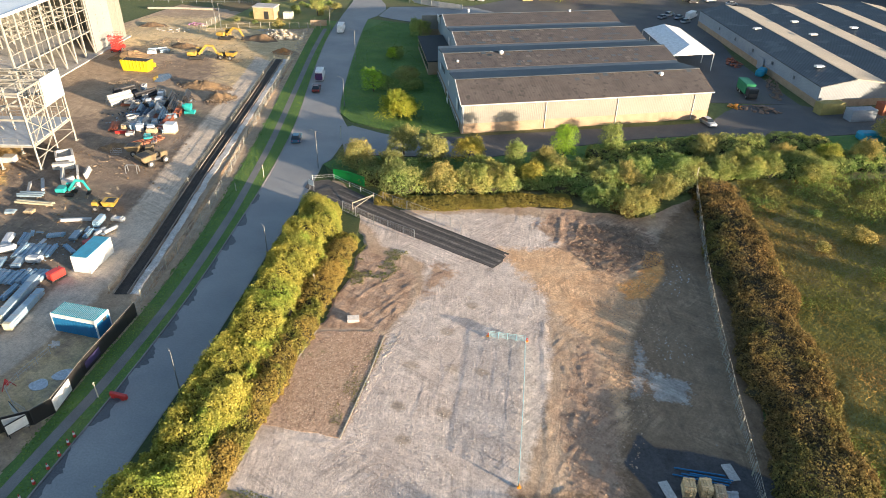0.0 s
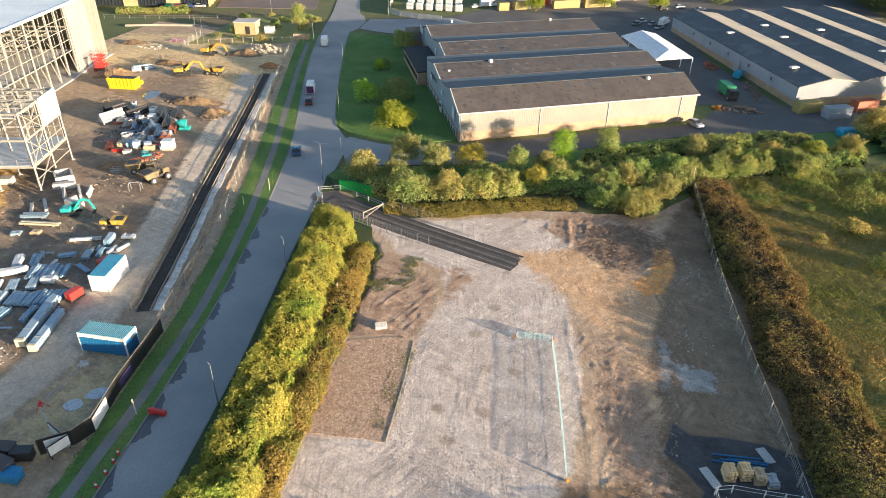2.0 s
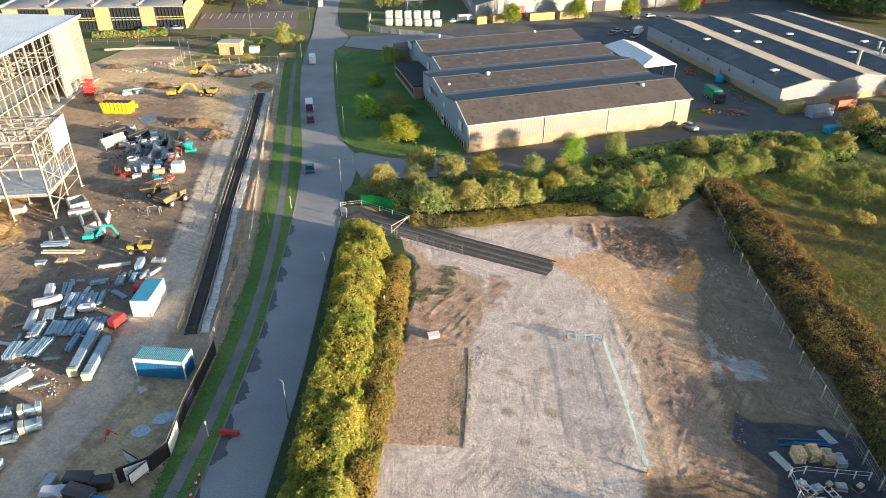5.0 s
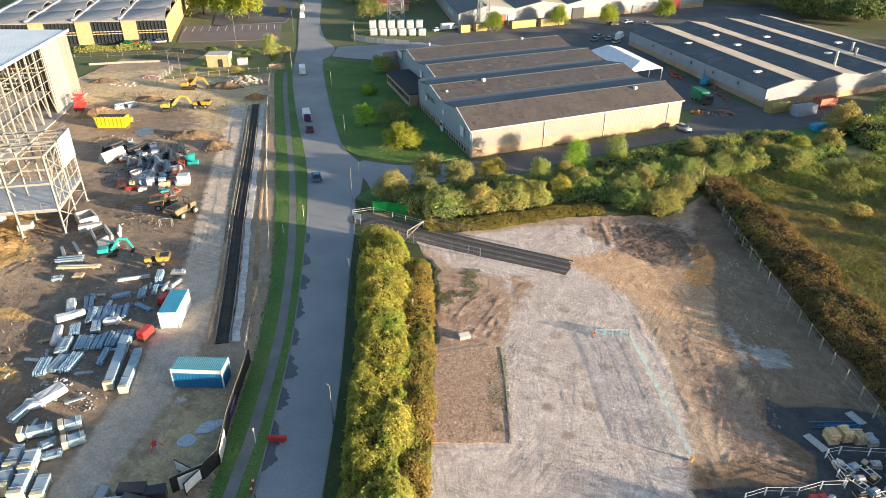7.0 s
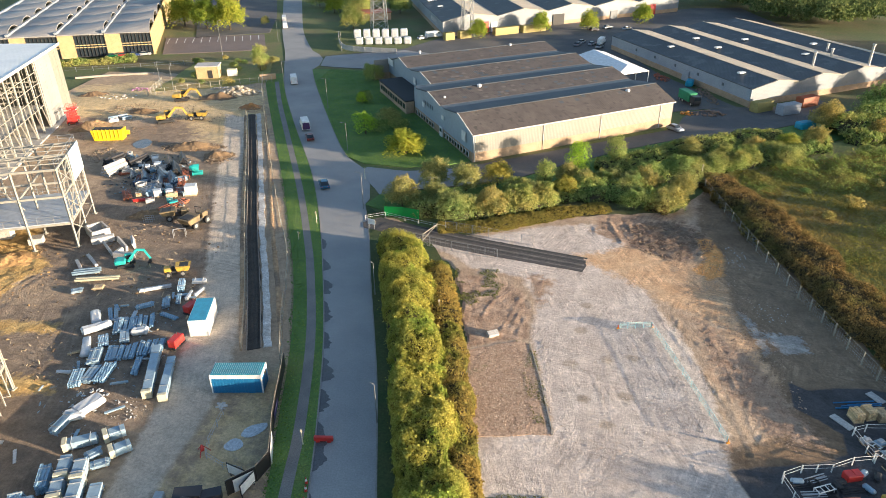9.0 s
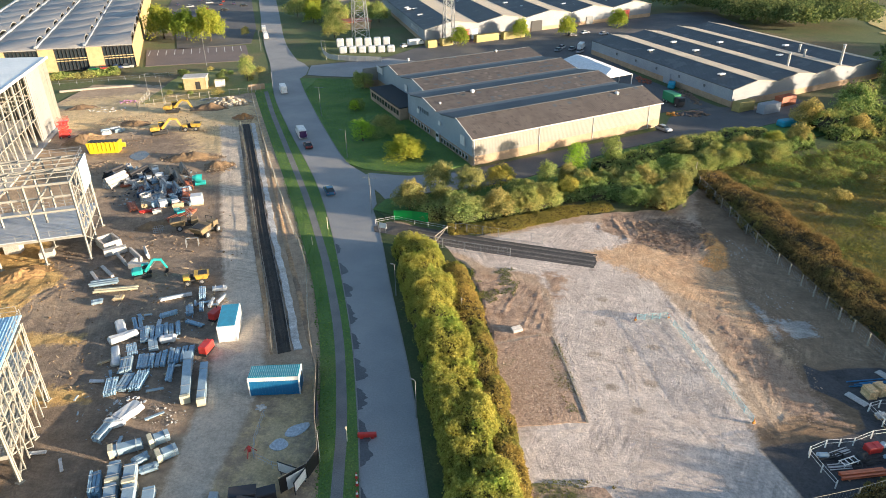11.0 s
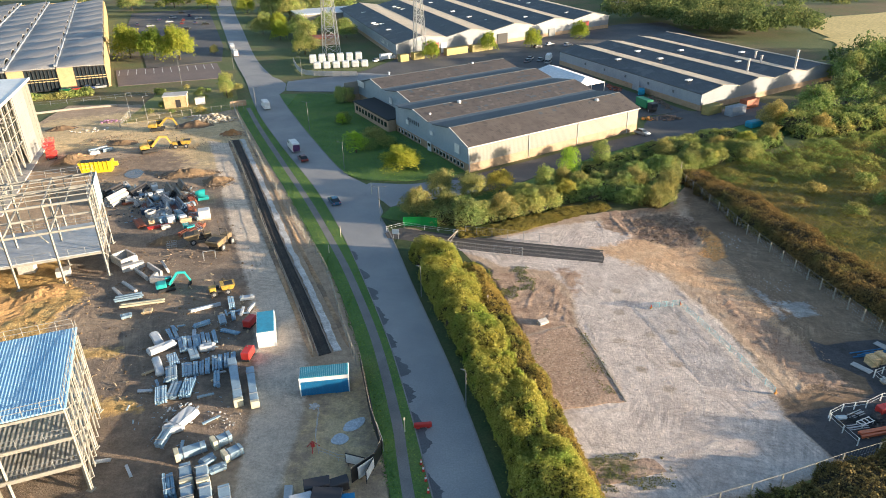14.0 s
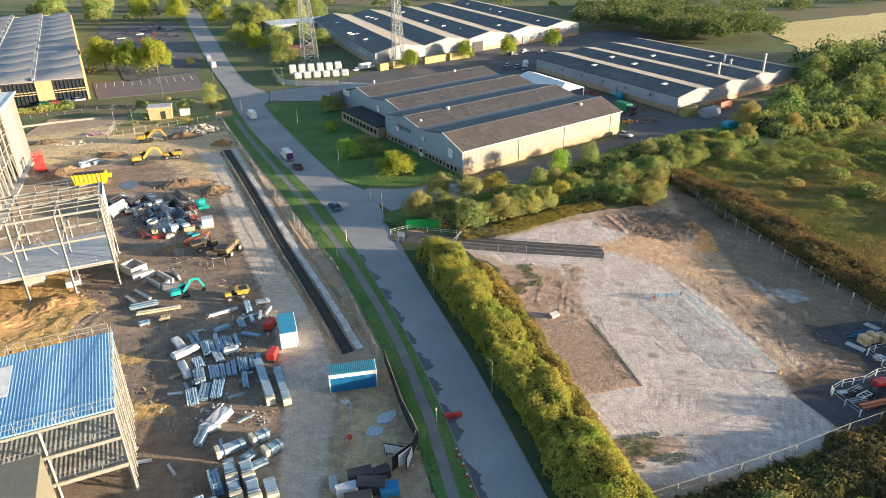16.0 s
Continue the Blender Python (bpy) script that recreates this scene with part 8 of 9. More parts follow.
fence("chain_link_fence", "pale concrete-post chain-link fence beside the bramble bank", [(45.4, 45.8), (44.9, 52), (44.2, 59), (43.1, 68), (42.1, 77), (41.1, 87), (40.3, 98), (39.8, 109), (39.1, 122.5)], 3.0, 2.0, M_POST, 0.11, [0.98, 0.5], 0.4, M_STEEL)
fence("south_fence", "pale post and mesh fence along the bank", [(-6.4, 30.6), (-3.7, 31.2), (0.9, 32.2), (8.7, 34.0), (16, 35.8), (23.8, 38.1), (28.6, 39.3), (37, 42.2), (45.2, 45.8)], 3.0, 1.9, M_POST, 0.10, [0.99], 0.4, M_STEEL)
fence("blue_net_fence", "pale blue netting on short posts across the stone", [(14.9, 70.9), (19.2, 71.4)], 1.0, 1.0, M_NET, 0.06, [0.98], 0.13, M_NET, wire=0.011)
fence("blue_net_fence", "pale blue netting on short posts along the stone", [(19.2, 71.4), (20.6, 64), (21.8, 57), (22.9, 50.3)], 2.2, 1.0, M_NET, 0.06, [0.98], 0.13, M_NET, wire=0.011)
for x, y in ((19.4, 71.5), (23.0, 50.2), (14.7, 70.9)):
    ob = thing("marker_block", x, y, 20, "orange and white plastic fence foot", "marker", "fence feet")
    part("foot", box(bmesh.new(), (0, 0, 0.15), (0.4, 0.25, 0.2), 0, 0.04), M_ORANGE, ob)
    part("cap", box(bmesh.new(), (0, 0, 0.4), (0.12, 0.12, 0.45), 0, 0.03), M_RED if x < 21 else M_ORANGE, ob)

# haul ramp over the verge
M_RAMP = surface("ramp_tarmac", (0.07, 0.062, 0.056), (0.11, 0.095, 0.085), 0.5, 3.0, 0.85, 0.5, 0.05, stretch=(0.2, 1.6, 1), turn=-22)
sheet("ramp", [(-25.4, 101.5), (-22.6, 103.6), (-19, 102.0), (-4, 96.2), (12.3, 90.3), (12.6, 88), (11.6, 85.9), (-5, 91.2), (-15.5, 95.0), (-22.5, 98.4), (-25, 99.5)], 0.095, M_RAMP, "dark tarmac haul ramp with wheel tracks", "ramp", 1.0, 0.15, depth=0.2)
RAMP_LINE = smooth_line([(-20, 98.4), (-12, 95.4), (-4, 92.4), (11.9, 87.1)])
M_POLISHED = surface("tyre_polished_mud", (0.11, 0.095, 0.082), (0.19, 0.165, 0.14), 0.8, 3.0, 0.7, 0.4, 0.03)
M_BLACKED = surface("tyre_blackened_mud", (0.04, 0.036, 0.033), (0.065, 0.058, 0.052), 0.8, 3.0, 0.75, 0.4, 0.03)
for o, w, m in ((-0.6, 0.35, M_POLISHED), (0.15, 0.3, M_BLACKED), (0.7, 0.45, M_POLISHED), (1.7, 0.5, M_BLACKED), (2.4, 0.3, M_POLISHED), (3.1, 0.4, M_BLACKED)):
    sheet("wheel_track", wavy(ribbon(offset_line(RAMP_LINE, -o), offset_line(RAMP_LINE, -o - w)), 1.0, 0.1, o), 0.102, m, "muddy wheel track along the ramp", "ramp", depth=0.03)
fence("ramp_barrier", "red and white plastic barrier rail along the ramp", [(-25.2, 102.6), (-21.8, 104.2), (-18, 102.4), (-10.5, 99.2)], 2.2, 0.9, M_WHITE, 0.08, [0.5, 0.95])
fence("ramp_mesh_north", "galvanised mesh panels on the far side of the ramp", [(-10.5, 99.2), (-3, 96.8), (4.4, 94.2)], 2.6, 1.8, M_STEEL, 0.06, [0.05, 1.0], 0.3, M_STEEL)
fence("ramp_mesh_south", "galvanised mesh panels on the near side of the ramp", [(-15.5, 94.2), (-9, 91.6), (-1.5, 89.4)], 2.6, 1.8, M_STEEL, 0.06, [0.05, 1.0], 0.3, M_STEEL)
fence("green_gate_hoarding", "bright green hoarding panels at the ramp gate", [(-21.9, 104.4), (-18.6, 104.2), (-15.6, 103.2)], 1.6, 1.9, M_GREEN, 0.10, [], panel=M_GREEN)
ob = thing("site_gate", -13.0, 96.8, 62, "open timber-framed mesh site gate", "gate")
for sx in (-2.2, 2.2):
    part("gate_post", bar(bmesh.new(), (sx, 0, 0), (sx, 0, 1.4), 0.1, 0.1), M_POST, ob)
part("top_rail", bar(bmesh.new(), (-2.2, 0, 1.3), (2.2, 0, 1.3), 0.1, 0.1), M_POST, ob)
part("diagonal", bar(bmesh.new(), (-2.2, 0, 0.2), (2.2, 0, 1.25), 0.08, 0.08), M_POST, ob)
ob = thing("site_sign", -23.4, 98.8, -20, "white notice board on two short posts", "sign")
part("board", box(bmesh.new(), (0, 0, 1.5), (1.4, 0.06, 1.0), 0, 0.01), M_WHITE, ob)
for sx in (-0.5, 0.5):
    part("post", rod(bmesh.new(), (sx, 0.06, 0), (sx, 0.06, 1.9), 0.04, 6), M_STEEL, ob)
ob = thing("traffic_barrier", -20.2, 47.9, 2, "red plastic traffic barrier lying across the lane", "barrier")
part("body", box(bmesh.new(), (0, 0, 0.36), (2.1, 0.42, 0.6), 0, 0.08), M_RED, ob)
for sx in (-0.6, 0.6):
    part("foot", box(bmesh.new(), (sx, 0, 0.06), (0.4, 0.6, 0.12), 0, 0.03), M_RED, ob)
for k, (x, y) in enumerate(((-19.9, 36.2), (-20.0, 38.0), (-20.2, 39.6), (-20.4, 41.0), (-20.6, 42.0), (-19.6, 34.4))):
    ob = thing("traffic_cone", x, y, 10 * k, "red and white traffic cone at the kerb", "cone", "traffic cones", 0.03)
    part("base", box(bmesh.new(), (0, 0, 0.03), (0.42, 0.42, 0.06), 0, 0.01), M_DARK, ob)
    part("cone", rod(bmesh.new(), (0, 0, 0.06), (0, 0, 0.85), 0.17, 12, 0.04), M_RED, ob)
    part("sleeve", rod(bmesh.new(), (0, 0, 0.40), (0, 0, 0.64), 0.128, 12, 0.092), M_WHITE, ob)
lamp_post(-14.9, 51.0, 5.4, 150)
lamp_post(-26.4, 107.2, 7.2, 170, heads=2)
lamp_post(-19.4, 77.5, 5.4, 160)
lamp_post(-35.6, 138.4, 6.5, 170)
lamp_post(-47.6, 171.5, 8.0, 165, heads=2)
lamp_post(-94.6, 180.6, 9.0, 20)
lamp_post(-103.0, 190, 8.0, 20)
lamp_post(-66.8, 196, 7.0, -20)
lamp_post(-101.0, 236, 12.0, 40)
lamp_post(-59, 245, 7.0, 200)
lamp_post(-88, 262, 8.0, 0)
for x, y, h in ((-22.3, 47.2, 2.2), (-33.6, 100.5, 2.4), (-35.2, 94.2, 1.6), (-28.6, 121.6, 2.6), (-9.6, 72.8, 2.6), (39.0, 122.6, 4.2)):
    ob = thing("marker_post", x, y, 0, "slender pale post with a small plate", "post", "marker posts")
    part("post", rod(bmesh.new(), (0, 0, 0), (0, 0, h), 0.06, 8), M_INSUL, ob)
    part("plate", box(bmesh.new(), (0, -0.05, h - 0.2), (0.22, 0.03, 0.22), 20, 0.005), M_POST, ob)

# vehicles on the road
car(-36.2, 117.4, 111, paint("blue_car", (0.06, 0.16, 0.26), 0.25, 0.3), "small blue hatchback on the road", "car")
van(-49.6, 154.6, 111, M_WHITE, "white delivery van with dark purple rear doors", 6.4, paint("purple_panel", (0.06, 0.02, 0.10), 0.4))
car(-46.2, 145.8, 111, paint("maroon_car", (0.16, 0.04, 0.035), 0.3, 0.2), "dark red car behind the van", "car")
van(-64.4, 198.5, 109, M_WHITE, "long white van parked at the kerb", 6.6)
van(-93.4, 291.0, 107, M_WHITE, "white van far along the road", 6.2)
van(-98.6, 308.0, 107, M_WHITE, "white lorry far along the road", 8.0)

# ---- details on the warehouses ----
w1_side = math.degrees(math.atan2(W1.v.y, W1.v.x))
for k in range(9):
    fr = part("window", box(bmesh.new(), W1.at(-0.30, 2.2 + k * 1.7, 1.25), (1.0, 0.14, 1.15), w1_side, 0.01), M_WHITE, w1, "white-framed window")
    part("pane", box(bmesh.new(), W1.at(-0.38, 2.2 + k * 1.7, 1.25), (0.8, 0.06, 0.95), w1_side), M_GLASS, fr)
for k in range(7):
    fr = part("window", box(bmesh.new(), W1.at(-0.30, 24.0 + k * 2.0, 1.25), (1.0, 0.14, 1.1), w1_side, 0.01), M_WHITE, w1, "white-framed window")
    part("pane", box(bmesh.new(), W1.at(-0.38, 24.0 + k * 2.0, 1.25), (0.8, 0.06, 0.9), w1_side), M_GLASS, fr)
dr = part("side_door", box(bmesh.new(), W1.at(-0.32, 18.6, 1.25), (1.8, 0.16, 2.4), w1_side, 0.01), M_WHITE, w1, "white double door")
part("pane", box(bmesh.new(), W1.at(-0.42, 18.6, 1.7), (1.2, 0.06, 0.8), w1_side), M_GLASS, dr)
part("upper_window", box(bmesh.new(), W1.at(-0.30, 17.5, 5.0), (1.4, 0.12, 1.0), w1_side, 0.01), M_WHITE, w1)
part("upper_window", box(bmesh.new(), W1.at(-0.30, 31, 4.6), (1.6, 0.12, 1.2), w1_side, 0.01), M_WHITE, w1)
part("upper_window", box(bmesh.new(), W1.at(4.72, 52, 5.0), (1.8, 0.12, 1.8), w1_side, 0.01), M_WHITE, w1)
part("sign_board", box(bmesh.new(), W1.at(-0.32, 4.6, 4.6), (2.2, 0.1, 2.2), w1_side, 0.01), M_WHITE, w1, "plain white sign board")
part("sign_board", box(bmesh.new(), W1.at(4.7, 74.5, 5.6), (5.2, 0.1, 1.8), w1_side, 0.01), M_WHITE, w1, "long pale sign board")
for k in range(6):
    part("vent_grille", box(bmesh.new(), W1.at(-0.30, 24.5 + k * 1.2, 5.4), (0.35, 0.1, 1.0), w1_side), M_GUTTER, w1)
for u in (0.35, 18, 34, 52):
    part("downpipe", rod(bmesh.new(), W1.at(u, -0.12, 0.1), W1.at(u, -0.12, 6.0), 0.07, 7), M_WHITE, w1)
part("gutter", bar(bmesh.new(), W1.at(-0.3, -0.42, 6.02), W1.at(56.3, -0.42, 6.02), 0.2, 0.16), M_WHITE, w1)
for i in range(4):
    s0 = (0, 0, 5, 5)[i]
    part("verge_trim", bar(bmesh.new(), W1.at(s0 - 0.34, i * 19.4 - (0.3 if i == 0 else 0), 6.26 + (1.2 if i else 0)), W1.at(s0 - 0.34, i * 19.4 + 8.2, 8.76), 0.16, 0.14), M_WHITE, w1)
for u, v, z, r in ((13.6, 26.4, 8.72, 0.58), (46.2, 6.6, 8.25, 0.6), (43, 66, 8.8, 0.45), (13, 70, 8.8, 0.4), (2.5, 23, 8.0, 0.35)):
    x, y, _ = W1.at(u, v, z)
    bm = bmesh.new()
    bmesh.ops.create_uvsphere(bm, u_segments=12, v_segments=6, radius=r, matrix=Matrix.Translation((x, y, z + 0.15)) @ Matrix.Diagonal((1, 1, 0.7, 1)))
    rod(bm, (x, y, z - 0.5), (x, y, z + 0.1), r * 0.8, 12)
    part("roof_vent", bm, M_WHITE, w1, "white domed roof vent")
rngp = random.Random(4)
M_ROOF_OLD = ribbed("faded_sheet", (0.125, 0.11, 0.10), (0.15, 0.13, 0.12), 0.6, (0.87, 0.5, 0), 0.75, 0, 0.3)
for k in range(120):
    i = rngp.choice((2, 2, 2, 2, 1, 1, 3, 0))
    u, q = rngp.uniform(6, 53), rngp.choice((0.08, 0.24, 0.4, 0.56, 0.72, 0.86)) + rngp.uniform(-0.01, 0.01)
    za, zb = (6.2 if i == 0 else 7.4), 8.7
    y0, y1 = i * 19.4, i * 19.4 + 8.2
    f = lambda qq, uu: W1.at(uu, y0 + (y1 - y0) * qq, za + (zb - za) * qq + 0.03)
    part("patched_sheet", slab(bmesh.new(), [f(q, u), f(q, u + 1.1), f(q + 0.12, u + 1.1), f(q + 0.12, u)], 0.02), (M_ROOF_BAND, M_ROOF_BAND, M_ROOF_OLD)[k % 3], w1)
annex = empty("office_annex", Matrix(), "single-storey brick annex with a flat black roof", "building")
AX = Plan(W1.at(0, 38.8, 0), W1.u, W1.v)
part("roof", slab(bmesh.new(), [AX.at(-2.6, 0.2, 3.6), AX.at(4.7, 0.2, 3.6), AX.at(4.7, 25, 3.6), AX.at(-2.6, 25, 3.6)], 0.3), paint("black_felt", (0.02, 0.022, 0.026), 0.8), annex)
part("wall", wall_panel(bmesh.new(), AX, -2.4, 24.8, -2.4, 0.3, [(0, 3.3), (1, 3.3)], 0, -0.3), M_BRICK, annex)
part("wall", wall_panel(bmesh.new(), AX, -2.4, 0.3, 0, 0.3, [(0, 3.3), (1, 3.3)], 0, -0.3), M_BRICK, annex)
for k in range(10):
    part("window", box(bmesh.new(), AX.at(-2.46, 2 + k * 2.3, 1.9), (1.4, 0.12, 1.3), w1_side, 0.01), M_GLASS, annex)
# grey warehouse
w2_f = math.degrees(math.atan2(W2.u.y, W2.u.x))
for a, b, h in ((33, 10, 3.2), (45, 14, 2.2), (48, 2, 5.5), (52, 22, 1.6)):
    x, y, _ = W2.at(a, b, 0)
    part("chimney", rod(rod(bmesh.new(), (x, y, 5.6), (x, y, 6.2 + h), 0.35, 10), (x, y, 6.2 + h), (x, y, 6.5 + h), 0.5, 10), M_STEEL, w2, "galvanised flue")
for a, b in ((5.2, 11), (20, 40), (37, 46), (22, 55), (40, 20), (54, 30), (6, 48)):
    x, y, _ = W2.at(a, b, 0)
    part("roof_light", box(bmesh.new(), (x, y, 6.28), (2.2, 1.2, 0.4), w2_f, 0.03), M_WHITE, w2)
for k in range(5):
    part("wall_vent", box(bmesh.new(), W2.at(-0.26, 12 + k * 12, 3.4), (0.8, 0.1, 0.8), math.degrees(math.atan2(W2.v.y, W2.v.x))), M_GUTTER, w2)
part("loading_door", box(bmesh.new(), W2.at(-0.28, 30, 1.6), (3.4, 0.12, 3.2), math.degrees(math.atan2(W2.v.y, W2.v.x)), 0.01), M_CLAD_GREY, w2)
# far warehouse
w3_f = math.degrees(math.atan2(W3.u.y, W3.u.x))
for a, w, h, m in ((18.5, 6, 4.5, M_RED), (24, 3, 4, M_WHITE), (57, 6, 4.5, M_DARK), (110, 6, 4.5, M_RED), (88, 4, 3.5, M_GUTTER)):
    part("roller_door", box(bmesh.new(), W3.at(a, -0.28, h / 2), (w, 0.14, h), w3_f, 0.01), m, w3)
for k in range(6):
    part("wall_vent", box(bmesh.new(), W3.at(-0.3, 14 + k * 2.4, 3.8), (1.0, 0.1, 1.6), math.degrees(math.atan2(W3.v.y, W3.v.x))), M_WHITE, w3)
rng3 = random.Random(9)
for k in range(22):
    i = k % 5
    x, y, _ = W3.at(i * 25.5 + rng3.uniform(3, 10), rng3.uniform(6, 120), 0)
    part("roof_light", box(bmesh.new(), (x, y, 7.3), (2.4, 1.0, 0.5), w3_f, 0.03), M_WHITE, w3)

# ---- yard and distance ----
tent = empty("white_canopy", Matrix(), "white fabric canopy on steel legs between warehouses", "canopy")
BL, FL, FR, BR = (Vector((x, y, 4.6)) for x, y in ((24.0, 218.7), (33.3, 192.8), (43.4, 198.9), (34.1, 224.8)))
RB, RF = Vector((29.6, 219.6, 6.4)), Vector((36.9, 198.4, 6.4))
for outline in ((FR, BR, RB, RF), (BL, FL, RF, RB), (FL, FR, RF), (BR, BL, RB)):
    part("roof_sheet", slab(bmesh.new(), list(outline), 0.06), M_CANVAS, tent)
for a, b in ((FL, BL), (FR, BR)):
    part("eave_tube", bar(bmesh.new(), a - Vector((0, 0, 0.1)), b - Vector((0, 0, 0.1)), 0.14, 0.14), M_WHITE, tent)
    for k in range(5):
        p = a.lerp(b, k / 4)
        part("leg", bar(bmesh.new(), (p.x, p.y, 0), p - Vector((0, 0, 0.05)), 0.2, 0.2), M_WHITE, tent)
part("eave_tube", bar(bmesh.new(), FL - Vector((0, 0, 0.1)), FR - Vector((0, 0, 0.1)), 0.14, 0.14), M_WHITE, tent)
lorry = thing("skip_lorry", 51.4, 180.6, -74, "green-bodied lorry with a dark cab", "lorry")
part("body", box(bmesh.new(), (-1.6, 0, 1.9), (5.6, 2.4, 2.4), 0, 0.08), paint("lorry_green", (0.02, 0.22, 0.10), 0.5), lorry)
part("cab", box(bmesh.new(), (2.6, 0, 1.6), (2.0, 2.3, 2.2), 0, 0.15), M_PLASTIC, lorry)
part("windscreen", box(bmesh.new(), (3.58, 0, 2.0), (0.08, 2.0, 0.9), 0, 0.02), M_GLASS, lorry)
part("chassis", box(bmesh.new(), (0, 0, 0.6), (7.4, 1.0, 0.3)), M_DARK, lorry)
for sx in (-3.4, -2.0, 2.5):
    for sy in (-1.05, 1.05):
        wheel(lorry, sx, sy, 0.5, 0.3)
car(41.9, 156.6, -58, paint("silver_car", (0.55, 0.56, 0.58), 0.3, 0.4), "silver estate car beside the warehouse")
for x, y, c, a in ((39.0, 288.2, (0.03, 0.03, 0.04), 30), (53.0, 290.6, (0.6, 0.6, 0.62), 30), (45.4, 293.2, (0.5, 0.52, 0.55), 30), (-31.2, 268.0, (0.6, 0.6, 0.62), 40), (31.0, 262, (0.6, 0.6, 0.62), 60), (34.5, 258.5, (0.5, 0.5, 0.52), 60), (36.6, 253.5, (0.55, 0.55, 0.56), 60), (29.0, 257.0, (0.3, 0.32, 0.35), 60)):
    car(x, y, a, paint("car_paint", c, 0.3, 0.3), "parked car in the factory yard", "car", "yard cars")
van(38.3, 261.0, 70, M_WHITE, "white lorry parked by the warehouse corner", 7.0)
van(-27.0, 272.0, 30, M_WHITE, "white box van in the yard", 7.0)
M_KHAKI = paint("khaki_container", (0.36, 0.30, 0.10), 0.6)
for x, y, a, l, m, lb in ((68.4, 174.4, 30, 6.0, M_KHAKI, "khaki shipping container against the warehouse"), (74.4, 172.2, 26, 6.0, M_CLAD_GREY, "pale grey shipping container beside the yard"), (82.0, 179.5, 30, 6.0, M_RUSTBEAM, "rust-red shipping container near the wall")):
    container("shipping_container", x, y, a, l, m, m, m, lb, 20)
for k, (x, y, l) in enumerate(((2.0, 279.5, 11), (13.5, 285.5, 11), (-14.5, 271, 5), (-20.5, 267, 4))):
    container("shipping_container", x, y, 31, l, M_KHAKI, M_KHAKI, M_KHAKI, "yellow-khaki storage container in the yard", 20, 2.8)
ob = thing("tarpaulin_heap", 73.8, 159.6, 20, "bright blue tarpaulin over stored goods", "tarpaulin")
bm = box(bmesh.new(), (0, 0, 0.9), (4.6, 2.6, 1.8), 0, 0.4)
part("tarpaulin", bm, paint("blue_tarp", (0.03, 0.30, 0.45), 0.5), ob)
ob = thing("tarpaulin_heap", 56.0, 199.5, 70, "blue tarpaulin over goods by the wall", "tarpaulin")
part("tarpaulin", box(bmesh.new(), (0, 0, 0.9), (4.0, 2.2, 1.8), 0, 0.4), bpy.data.materials["blue_tarp"], ob)
rocks("yard_scrap", 54.0, 171.0, 4.5, 2.4, 70, 0.4, 1.3, paint("scrap", (0.24, 0.16, 0.11), 0.7), "heap of mixed scrap and timber", 12, 1.0)
rocks("wall_scrap", 58.2, 189.5, 1.6, 11.0, 120, 0.3, 1.1, bpy.data.materials["scrap"], "mixed scrap along the warehouse wall", 13, 0.5)
rocks("red_scrap", 48.6, 170.6, 1.8, 1.4, 24, 0.5, 1.2, M_ORANGE, "orange scrap and drums", 14, 0.6)
rocks("red_stock", 49.6, 208.5, 2.2, 5.0, 40, 0.5, 1.5, M_RUSTBEAM, "rust-red steel stock by the canopy", 15, 0.5)

for k in range(12):
    row, i = divmod(k, 6)
    ob = thing("white_tank", (-57.5 + i * 3.7) if row == 0 else (-54.5 + i * 3.7), 269.5 + i * 0.5 if row == 0 else 257.5 + i * 0.3, 5, "white plastic-wrapped storage tank in the compound", "tank", "white tanks")
    h = 3.3 if row == 0 else 2.5
    bm = box(bmesh.new(), (0, 0, h / 2), (2.8, 2.8, h), 0, 0.35)
    part("shell", bm, M_WRAP, ob)
    part("band", box(bmesh.new(), (0, 0, h * 0.6), (2.84, 2.84, 0.1), 0, 0.02), M_STEEL, ob)
fence("compound_wall", "pale concrete panel fence round the tank compound", [(-66, 273), (-62, 256), (-57.5, 246), (-50, 243), (-38, 240.5)], 3.0, 1.9, M_CONC, 0.14, [], panel=M_CONC)


def mast(x, y, h, base):
    ob = thing("lattice_mast", x, y, 20, "tall galvanised lattice telecom mast", "mast", "lattice masts")
    leg = lambda s, t, k: Vector((s * base * (1 - 0.72 * k), t * base * (1 - 0.72 * k), h * k))
    for s in (-1, 1):
        for t in (-1, 1):
            part("leg", bar(bmesh.new(), leg(s, t, 0), leg(s, t, 1), 0.24, 0.24), M_STEEL, ob)
    n = 13
    for i in range(n):
        a, b = i / n, (i + 1) / n
        bm = bmesh.new()
        for s, t, s2, t2 in ((-1, -1, 1, -1), (1, -1, 1, 1), (1, 1, -1, 1), (-1, 1, -1, -1)):
            bar(bm, leg(s, t, a), leg(s2, t2, b), 0.12, 0.12)
            bar(bm, leg(s2, t2, a), leg(s, t, b), 0.12, 0.12)
            bar(bm, leg(s, t, b), leg(s2, t2, b), 0.1, 0.1)
        part("lattice_bay", bm, M_STEEL, ob)


